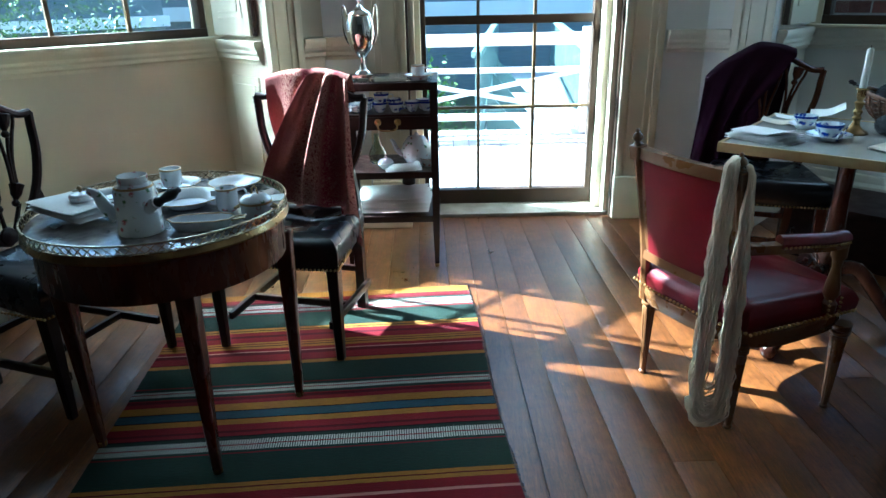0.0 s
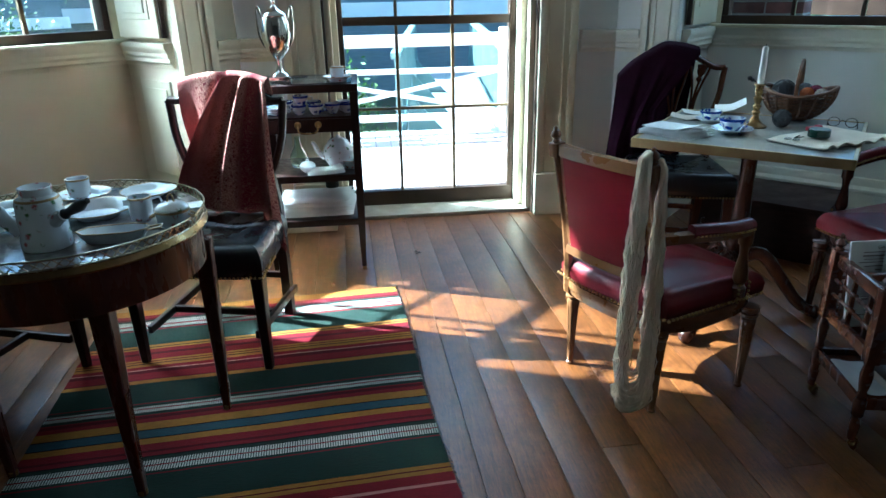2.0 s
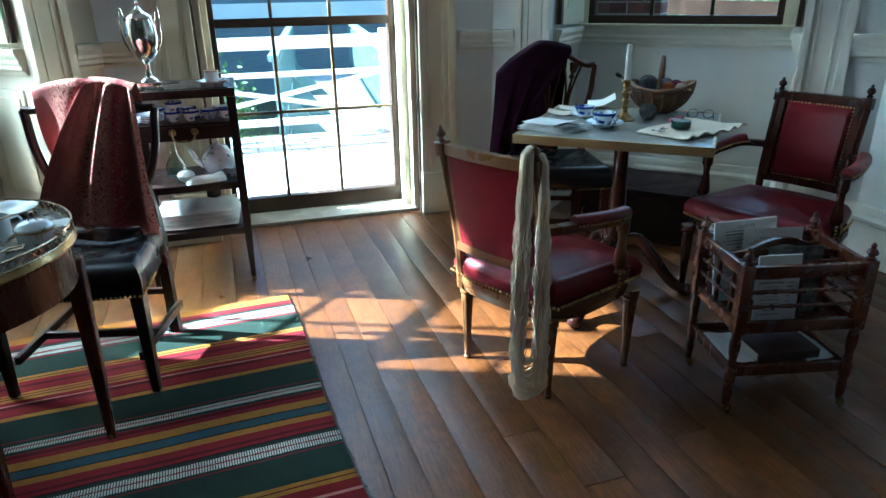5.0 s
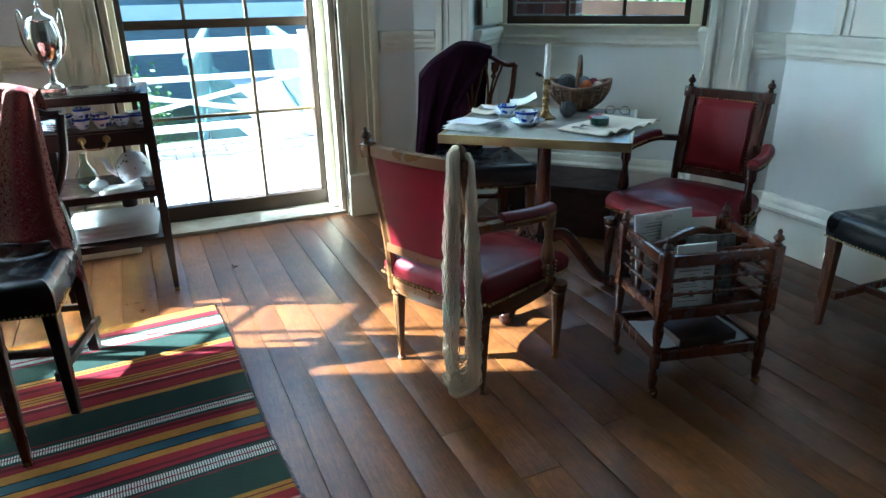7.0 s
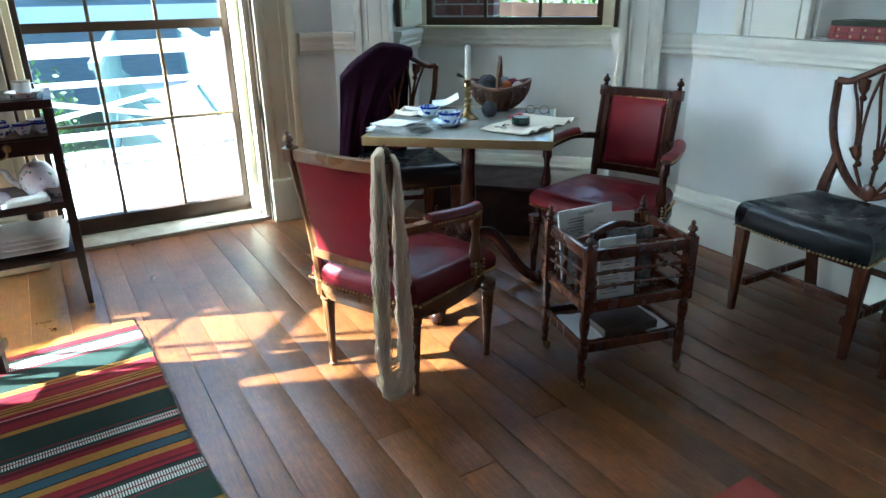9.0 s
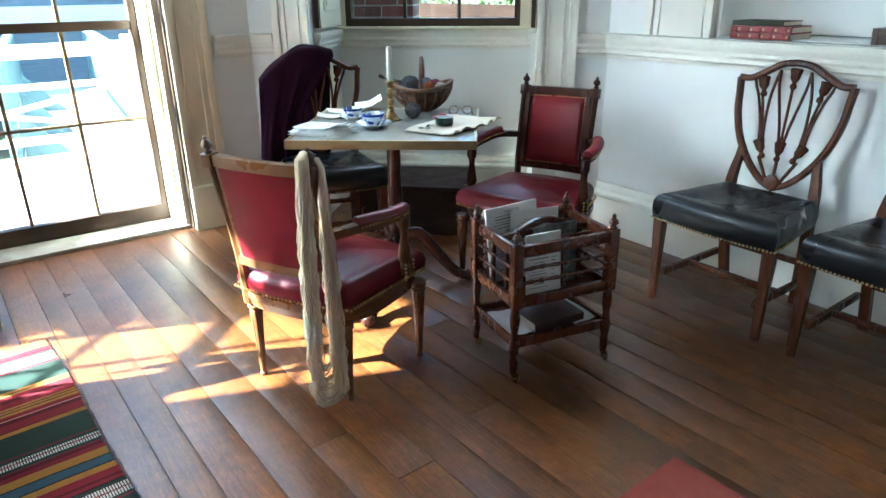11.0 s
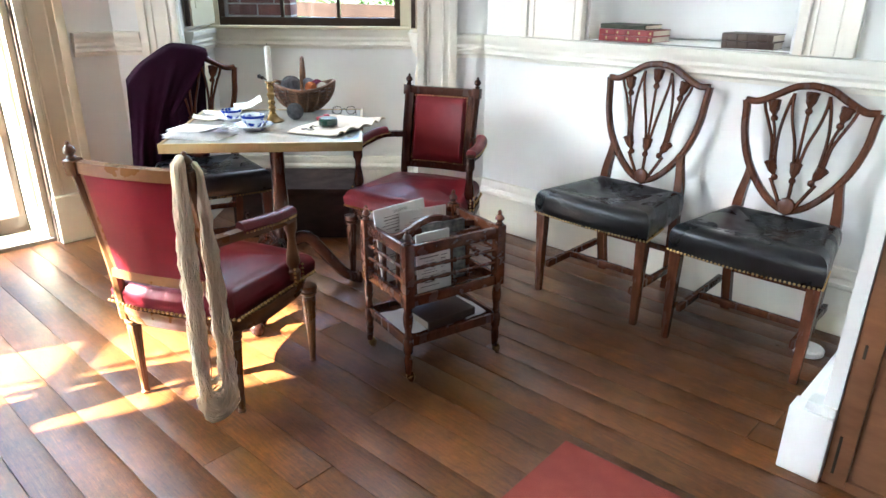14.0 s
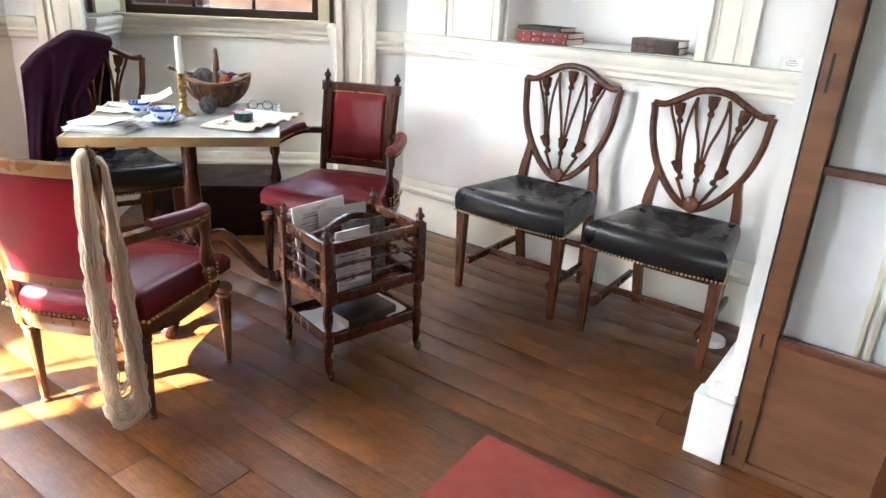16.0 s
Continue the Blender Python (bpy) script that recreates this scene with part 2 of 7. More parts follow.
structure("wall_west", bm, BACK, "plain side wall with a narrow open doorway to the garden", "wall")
structure("wall_south", box(LX - 0.1, BY - 0.12, 0, 3.6, BY, TOP), BACK, "plain unseen wall behind, kept dark to bounce little light", "wall")
structure("wall_hall", box(3.2, BY, 0, 3.35, 0.22, TOP), WALL, "white panelled wall seen through the glazed door", "wall")


# ---- joinery of the walls ----
def mitred(path, out):
    """The path moved to its left by out, with mitred corners."""
    P = [Vector(p) for p in path]
    res = []
    for i, p in enumerate(P):
        d0 = (P[i] - P[i - 1]).normalized() if i else (P[1] - P[0]).normalized()
        d1 = (P[i + 1] - P[i]).normalized() if i < len(P) - 1 else d0
        n0, n1 = Vector((-d0.y, d0.x)), Vector((-d1.y, d1.x))
        b = (n0 + n1).normalized()
        res.append(p + b * (out / max(0.3, b.dot(n0))))
    return res


def mould(bm, path, prof):
    lines = [[bm.verts.new((q.x, q.y, z)) for q in mitred(path, out)] for out, z in prof]
    k = len(prof)
    for a in range(k):
        la, lb = lines[a], lines[(a + 1) % k]
        for i in range(len(path) - 1):
            bm.faces.new((la[i], la[i + 1], lb[i + 1], lb[i]))
    bm.faces.new([l[0] for l in lines])
    bm.faces.new([l[-1] for l in reversed(lines)])
    return bm


DADO = [(0.0, 0.93), (0.012, 0.93), (0.016, 0.945), (0.028, 0.955), (0.028, 0.972), (0.036, 0.985), (0.036, 1.0), (0.046, 1.018), (0.05, 1.03), (0.05, 1.048), (0.0, 1.05)]
BASE = [(0.0, 0.0), (0.03, 0.0), (0.03, 0.19), (0.036, 0.20), (0.036, 0.215), (0.022, 0.232), (0.020, 0.25), (0.010, 0.27), (0.0, 0.275)]


def uv(m, u, n):
    p = m @ Vector((u, n, 0))
    return (p.x, p.y)


runs = {
    "east": [(RX, 0.301), (RX, 2.37), uv(mR, 1.792, 0)],
    "bay_east": [uv(mR, U1, 0.03), uv(mR, U1, DEEP), uv(mR, U0, DEEP), uv(mR, U0, 0.03)],
    "door_east": [uv(mR, 0.148, 0), (BR, DY), (1.21, DY)],
    "door_west": [(-0.435, DY), (BL, DY), uv(mL, 0.148, 0)],
    "bay_west": [uv(mL, U0, 0.03), uv(mL, U0, DEEP), uv(mL, UW, DEEP), uv(mL, UW, 0.03)],
}
for key, path in runs.items():
    structure("dado_rail_" + key, mould(bmesh.new(), path, DADO), TRIMW if "east" in key else TRIM, "cream painted moulded dado rail", "dado rail", 25)
    structure("baseboard_" + key, mould(bmesh.new(), path, BASE), TRIMW if "east" in key else TRIM, "cream painted moulded baseboard", "baseboard", 25)
structure("baseboard_return", mould(bmesh.new(), [(RX, 0.300), (1.81, 0.300)], [(-o * 2.1, z * 0.85) for o, z in BASE]), WALL, "white moulded baseboard of the return wall", "baseboard", 25)


def reeded(name, m, w, z0, z1, plinth, paint=None):
    """An architrave: flat board, raised outer band, two beads; m carries x along the wall, y outwards from the room."""
    bm = box(0, -0.022, z0, w, 0.0, z1, m, 0.003)
    for a, b, d in ((0.0, 0.034, 0.040), (0.050, 0.060, 0.029), (w - 0.078, w - 0.066, 0.028), (w - 0.042, w, 0.036)):
        bm_box(bm, a, -d, z0, b, -0.01, z1, m, 0.004)
    if plinth:
        bm_box(bm, -0.004, -0.062, 0, w + 0.004, 0, 0.25, m, 0.004)
    return structure(name, bm, paint or TRIM, "cream painted reeded architrave with a plinth block" if plinth else "cream painted reeded architrave", "architrave", 30)


def at_wall(m, u, mirrored=False):
    return m @ Matrix.Translation((u, 0, 0)) @ Matrix.Diagonal((-1 if mirrored else 1, 1, 1, 1))


I4 = Matrix.Identity(4)
reeded("architrave_door_east", Matrix.Translation((DR + 0.012, DY, 0)), 0.215, 0.0, 3.0, True)
reeded("architrave_door_west", Matrix.Translation((DL - 0.012, DY, 0)) @ Matrix.Diagonal((-1, 1, 1, 1)), 0.215, 0.0, 3.0, True)
for tag, m in (("northeast", mR), ("northwest", mL)):
    reeded("architrave_" + tag + "_inner", at_wall(m, U0, True), 0.207, 0.0, 3.0, False, TRIMW if tag == "northeast" else TRIM)
    reeded("architrave_" + tag + "_outer", at_wall(m, U1 if tag == "northeast" else UW), 0.207, 0.0, 3.0, False, TRIMW if tag == "northeast" else TRIM)
wallE = Matrix(((0, 1, 0, RX), (1, 0, 0, 0), (0, 0, 1, 0), (0, 0, 0, 1)))
reeded("architrave_niche_far", wallE @ Matrix.Translation((N1 + 0.02, 0, 0)), 0.36, 1.052, 3.0, False, TRIMW)
reeded("architrave_niche_near", wallE @ Matrix.Translation((N0 - 0.02, 0, 0)) @ Matrix.Diagonal((-1, 1, 1, 1)), 0.205, 1.052, 3.0, False, TRIMW)
bm = bmesh.new()
bm_prism(bm, [(RX - 0.004, N0), *[(x - 0.002, y) for x, y in arc], (RX - 0.004, N1)], 1.052, 1.058)
structure("niche_shelf", bm, material("grey_weathered_shelf", (0.34, 0.33, 0.30), (0.24, 0.23, 0.21), 6, 0.45), "weathered grey shelf board in the niche", "shelf")


UE = U1


def window_bay(tag, m, num):
    """Shutter cases, sill board and sash window in a canted bay."""
    U1 = UE if num == 2 else UW
    for i, (u, s) in enumerate(((U0, 1), (U1, -1))):
        bm = box(u, 0.06, SILL + 0.012, u + s * 0.045, DEEP - 0.06, 2.66, m, 0.004)
        f = u + s * 0.045
        for z0, z1 in ((SILL + 0.10, 1.72), (1.82, 2.55)):
            bm_box(bm, f - s * 0.002, 0.12, z0, f + s * 0.006, DEEP - 0.12, z1, m, 0.004)
            bm_box(bm, f - s * 0.002, 0.15, z0 + 0.03, f + s * 0.012, DEEP - 0.15, z1 - 0.03, m, 0.004)
        sh = structure("shutter_%s_%d" % (tag, i + 1), bm, TRIM, "folded cream panelled window shutter in its reveal", "shutter", 30)
        part("shutter_edge", box(u + s * 0.012, 0.045, SILL + 0.014, u + s * 0.034, 0.058, 2.66, m), SASH, sh, "dark edge strip with iron hinge")
        bm = box(u - s * 0.01, 0.10, 0.36, u + s * 0.010, DEEP - 0.12, 0.86, m, 0.004)
        bm_box(bm, u - s * 0.01, 0.13, 0.40, u + s * 0.017, DEEP - 0.15, 0.82, m, 0.004)
        structure("reveal_panel_%s_%d" % (tag, i + 1), bm, TRIM, "cream raised panel in the window reveal", "wall panel", 30)
    structure("window_sill_" + tag, box(U0 + 0.002, DEEP - 0.075, SILL - 0.018, U1 - 0.002, DEEP + 0.14, SILL, m, 0.006), TRIM, "cream painted window sill board", "window sill")
    win = thing("window_%d" % num, I4, "dark-framed sash window with small panes", "window")
    win["kind"] = "structure"
    g0, g1, n = 0.41, 1.475 if num == 2 else 1.58, DEEP + 0.03
    fr = box(g0, n - 0.03, SILL, g0 + 0.035, n + 0.05, 2.66, m, 0.003)
    bm_box(fr, g1 - 0.035, n - 0.03, SILL, g1, n + 0.05, 2.66, m, 0.003)
    bm_box(fr, g0, n - 0.035, SILL, g1, n + 0.05, SILL + 0.045, m, 0.003)
    bm_box(fr, g0, n - 0.03, 2.62, g1, n + 0.05, 2.66, m, 0.003)
    part("window_frame", fr, SASH, win, "dark brown painted sash frame")
    part("casing", bm_box(box(U0 + 0.0, n - 0.04, SILL, g0, n + 0.09, 2.7, m), g1, n - 0.04, SILL, U1, n + 0.09, 2.7, m), TRIM, win, "cream sash casing")
    part("meeting_rail", box(g0 + 0.03, n - 0.02, 1.685, g1 - 0.03, n + 0.03, 1.735, m, 0.003), SASH, win)
    cols = [g0 + 0.035 + k * (g1 - g0 - 0.07) / 3 for k in range(4)]
    for x in cols[1:3]:
        part("muntin", box(x - 0.010, n - 0.012, SILL + 0.04, x + 0.010, n + 0.016, 2.63, m, 0.003), SASH if num == 2 else MUNTIN, win)
    rows = [SILL + 0.045, 1.39, 1.71, 2.02, 2.33, 2.62]
    for z in (1.39, 2.02, 2.33):
        part("muntin", box(g0 + 0.03, n - 0.012, z - 0.010, g1 - 0.03, n + 0.016, z + 0.010, m, 0.003), SASH, win)
    for a, b in zip(cols, cols[1:]):
        for c, d in zip(rows, rows[1:]):
            part("pane", box(a, n, c, b, n + 0.003, d, m), GLASS, win).visible_shadow = False


window_bay("west", mL, 1)
window_bay("east", mR, 2)

# the glazed garden door
gdoor = thing("door_1", I4, "dark-framed glazed garden door with nine large panes and more above", "door")
gdoor["kind"] = "structure"
DN = 4.0
fr = box(DL + 0.06, DN - 0.02, 0.03, DL + 0.088, DN + 0.05, DTOP - 0.03, None, 0.004)
bm_box(fr, DR - 0.10, DN - 0.02, 0.03, DR - 0.062, DN + 0.05, DTOP - 0.03, None, 0.004)
bm_box(fr, DL + 0.06, DN - 0.022, 0.02, DR - 0.062, DN + 0.05, 0.11, None, 0.006)
part("door_frame", fr, SASH, gdoor, "dark brown painted stiles and bottom rail")
xs = [-0.105, 0.20, 0.526, 0.862]
zs = [0.115, 0.614, 1.11, 1.61, 2.11, 2.65]
for x in xs[1:3]:
    part("muntin", box(x - 0.009, DN - 0.012, 0.11, x + 0.009, DN + 0.02, 2.7, None, 0.003), MUNTIN, gdoor)
for i, z in enumerate(zs[1:5]):
    h = 0.024 if i == 1 else 0.008
    part("meeting_rail" if i == 1 else "muntin", box(-0.105, DN - 0.014, z - h, 0.862, DN + 0.02, z + h, None, 0.003), SASH if i == 1 else MUNTIN, gdoor)
for a, b in zip(xs, xs[1:]):
    for c, d in zip(zs, zs[1:]):
        part("pane", box(a, DN + 0.002, c, b, DN + 0.005, d), GLASS, gdoor).visible_shadow = False
bm = box(DR - 0.062, 3.86, 0.0, DR + 0.002, 4.17, DTOP)
bm_box(bm, DL - 0.002, 3.86, 0.0, DL + 0.06, 4.17, DTOP)
bm_box(bm, DR - 0.03, 3.775, 0.0, DR + 0.002, 3.86, DTOP)
bm_box(bm, DL - 0.002, 3.775, 0.0, DL + 0.03, 3.86, DTOP)
structure("door_casing", bm, TRIM, "cream painted door reveal and casing", "door casing")
bm = box(DR + 0.0, 3.733, 0.0, DR + 0.012, 3.775, 3.0)
bm_box(bm, DL - 0.012, 3.733, 0.0, DL, 3.775, 3.0)
structure("door_rebate", bm, SASH, "dark rebate strip beside the garden door", "trim")
structure("door_sill", box(DL, 3.765, -0.01, DR, 4.2, 0.022, None, 0.006), STONE, "worn grey painted stone threshold", "door sill")

# the glazed mahogany folding leaf at the near end of the niche wall
MAHOG = material("mahogany", (0.13, 0.042, 0.020), (0.065, 0.020, 0.011), 5, 0.28, 0.42, stretch=(6, 6, 0.8), fine=70, bump=0.08)
MAHOG_L = material("pale_faded_mahogany", (0.20, 0.090, 0.040), (0.13, 0.052, 0.022), 4, 0.35, 0.5, stretch=(1, 1, 5), fine=60)
structure("jamb_plinth", bm_box(bm_box(box(1.79, 0.264, 0, 1.86, 0.376, 0.205, None, 0.004), 1.797, 0.264, 0.205, 1.86, 0.340, 0.235, None, 0.008), 1.806, 0.264, 0.235, 1.86, 0.300, TOP), WALL, "white painted door jamb with a plinth block", "door jamb")
leaf = thing("door_2", I4, "open glazed mahogany door leaf with a wooden bottom panel", "door")
leaf["kind"] = "structure"
X0, X1 = 1.81, 1.85
part("hinge_stile", box(X0, 0.203, 0.0, X1, 0.262, 2.5, None, 0.003), MAHOG_L, leaf)
part("lock_stile", box(X0, -0.16, 0.0, X1, -0.10, 2.5, None, 0.003), MAHOG, leaf)
part("bottom_panel", box(X0 + 0.012, -0.10, 0.02, X1 - 0.01, 0.203, 0.42), MAHOG_L, leaf, "faded plain mahogany panel")
part("bottom_rail", box(X0, -0.10, 0.0, X1, 0.203, 0.03), MAHOG_L, leaf)
for z, h in ((0.428, 0.011), (0.903, 0.010), (1.38, 0.010), (1.86, 0.010)):
    part("glazing_bar", box(X0 + 0.004, -0.10, z - h, X1, 0.203, z + h, None, 0.003), MAHOG, leaf)
for c, d in ((0.44, 0.893), (0.913, 1.37), (1.39, 1.85), (1.87, 2.5)):
    part("pane", box(X0 + 0.014, -0.10, c, X0 + 0.018, 0.203, d), GLASS, leaf).visible_shadow = False
IRON = material("dark_iron", (0.03, 0.028, 0.026), (0.05, 0.04, 0.03), 12, 0.5, metal=0.6)
for z, h in ((1.13, 0.045), (0.42, 0.02), (0.10, 0.06)):
    part("hinge", box(X0 - 0.002, 0.236, z - h, X0 + 0.004, 0.243, z + h), IRON, leaf)
structure("wall_behind_leaf", box(1.872, -0.9, 0, 2.0, 0.20, TOP), WALL, "white wall behind the open door leaf", "wall")
bm = box(1.862, 0.02, 0, 1.872, 0.032, TOP)
bm_box(bm, 1.862, -0.005, 0, 1.872, 0.006, TOP)
structure("trim_behind_leaf", bm, TRIM, "cream beads on the wall behind the door leaf", "trim")

# ---- furniture materials ----
LEATHER = material("black_leather", (0.004, 0.004, 0.005), (0.006, 0.006, 0.007), 5, 0.25, 0.31, bump=0.10, fine=110, dist=0.0006)
RED = material("oxblood_leather", (0.150, 0.008, 0.013), (0.100, 0.005, 0.009), 5, 0.28, 0.38, bump=0.05, fine=140)
CHAIRWOOD = material("dark_mahogany", (0.120, 0.042, 0.020), (0.058, 0.019, 0.010), 6, 0.18, 0.30, stretch=(5, 5, 1), fine=80, bump=0.05)
DARKMAH = material("deep_red_brown_mahogany", (0.062, 0.021, 0.012), (0.030, 0.010, 0.006), 6, 0.18, 0.30, stretch=(5, 5, 1), fine=80, bump=0.05)
# much darker than CHAIRWOOD; for the stand, two chairs and small parts
BLACKWOOD = material("near_black_mahogany", (0.022, 0.011, 0.008), (0.012, 0.006, 0.005), 6, 0.28, 0.42, stretch=(5, 5, 1), fine=80)
LEATHER.node_tree.nodes["Principled BSDF"].inputs["Specular IOR Level"].default_value = 0.38
RED.node_tree.nodes["Principled BSDF"].inputs["Specular IOR Level"].default_value = 0.2
WALNUT = material("golden_brown_beech", (0.175, 0.076, 0.025), (0.115, 0.047, 0.016), 3, 0.25, 0.36, stretch=(3, 3, 3), fine=80, bump=0.06)
BRASS = material("aged_brass", (0.40, 0.26, 0.10), (0.18, 0.115, 0.045), 9, 0.22, 0.4, metal=1.0, bump=0.05)
for wood_mat in (CHAIRWOOD, DARKMAH, BLACKWOOD):
    wood_mat.node_tree.nodes["Principled BSDF"].inputs["Specular IOR Level"].default_value = 0.3
NAIL = material("brass_nails", (0.62, 0.43, 0.18), (0.42, 0.27, 0.10), 20, 0.25, 0.4, metal=1.0, bump=0)


def nailed(bm, parent, label=""):
    return tagged(part("nail_trim", bm, NAIL, parent, label), kind="stuff")


def nails(path, step=0.0145, r=0.0052):
    """Domed nails along a polyline."""
    bm = bmesh.new()
    P = [Vector(p) for p in path]
    left = 0.0
    for a, b in zip(P, P[1:]):
        d = (b - a).length
        s = left
        while s < d:
            c = a.lerp(b, s / d)
            bmesh.ops.create_icosphere(bm, subdivisions=1, radius=r, matrix=Matrix.Translation(c))
            s += step
        left = s - d
    return bm


def grid_surface(f, nu, nv, thick=0.0):
    """A sheet f(u, v) with u, v in 0..1, made solid by thick."""
    bm = bmesh.new()
    vs = [[bm.verts.new(f(i / nu, j / nv)) for j in range(nv + 1)] for i in range(nu + 1)]
    for i in range(nu):
        for j in range(nv):
            bm.faces.new((vs[i][j], vs[i + 1][j], vs[i + 1][j + 1], vs[i][j + 1]))
    if thick:
        bmesh.ops.recalc_face_normals(bm, faces=bm.faces)
        bmesh.ops.solidify(bm, geom=list(bm.faces), thickness=thick)
    return bm


def stacked(rings, bm=None):
    """A closed body from rings of equal length."""
    bm = bm or bmesh.new()
    R = [[bm.verts.new(p) for p in ring] for ring in rings]
    k = len(R[0])
    for a, b in zip(R, R[1:]):
        for i in range(k):
            bm.faces.new((a[i], a[(i + 1) % k], b[(i + 1) % k], b[i]))
    bm.faces.new(list(reversed(R[0])))
    bm.faces.new(R[-1])
    return bm


def tapered_leg(x, y, z, top, bottom, dx=0.0, dy=0.0):
    a, b = top / 2, bottom / 2
    sq = lambda r, cx, cy, h: [(cx - r, cy - r, h), (cx + r, cy - r, h), (cx + r, cy + r, h), (cx - r, cy + r, h)]
    bm = stacked([sq(b, x + dx, y + dy, 0), sq(b * 1.02, x + dx, y + dy, 0.004), sq(a, x, y, z)])
    bmesh.ops.bevel(bm, geom=list(bm.edges), offset=0.003, segments=1, affect="EDGES")
    return bm


def seat_pad(fw, bw, d, z0, z1, dip, n=14, crown=0.0, bow=0.02, back=0.0):
    """Leather seat pulled over the rails: front half width, back half width, depth."""
    def outline(grow, z):
        pts = []
        for i in range(n + 1):
            s = -1 + 2 * i / n
            pts.append((s * (fw + grow), -grow - bow * (1 - s * s), z))
        for i in range(1, n):
            s = i / n
            pts.append((fw + (bw - fw) * s + grow, d * s, z))
        for i in range(n + 1):
            s = 1 - 2 * i / n
            pts.append((s * (bw + grow), d + grow + back * (1 - s * s), z))
        for i in range(1, n):
            s = 1 - i / n
            pts.append((-(fw + (bw - fw) * s) - grow, d * s, z))
        return pts

    rings = [outline(-0.004, z0), outline(0.0, z0 + 0.004), outline(0.004, z0 + 0.3 * (z1 - z0)), outline(0.005, z0 + 0.55 * (z1 - z0)), outline(0.002, z1 - 0.030), outline(-0.003, z1 - 0.018), outline(-0.011, z1 - 0.008), outline(-0.022, z1 - 0.002)]
    top = outline(-0.034, z1)
    rings.append(top)
    cy = d / 2
    for k in range(1, 15):
        f = 1 - k / 15
        ring = []
        for x, y, z in top:
            px, py = x * f, cy + (y - cy) * f
            sag = 0.5 - 0.5 * math.cos(math.pi * (1 - f ** 1.6))
            w = (0.0034 * noise.noise(Vector((px * 6, py * 6, fw * 50))) - 0.0026 * abs(noise.noise(Vector((px * 16 + py * 9, py * 20, fw * 31 + bw))))) * min(1.0, 3 * (1 - f))
            ring.append((px, py, z1 - dip * sag + crown * sag + w))
        rings.append(ring)
    return stacked(rings)


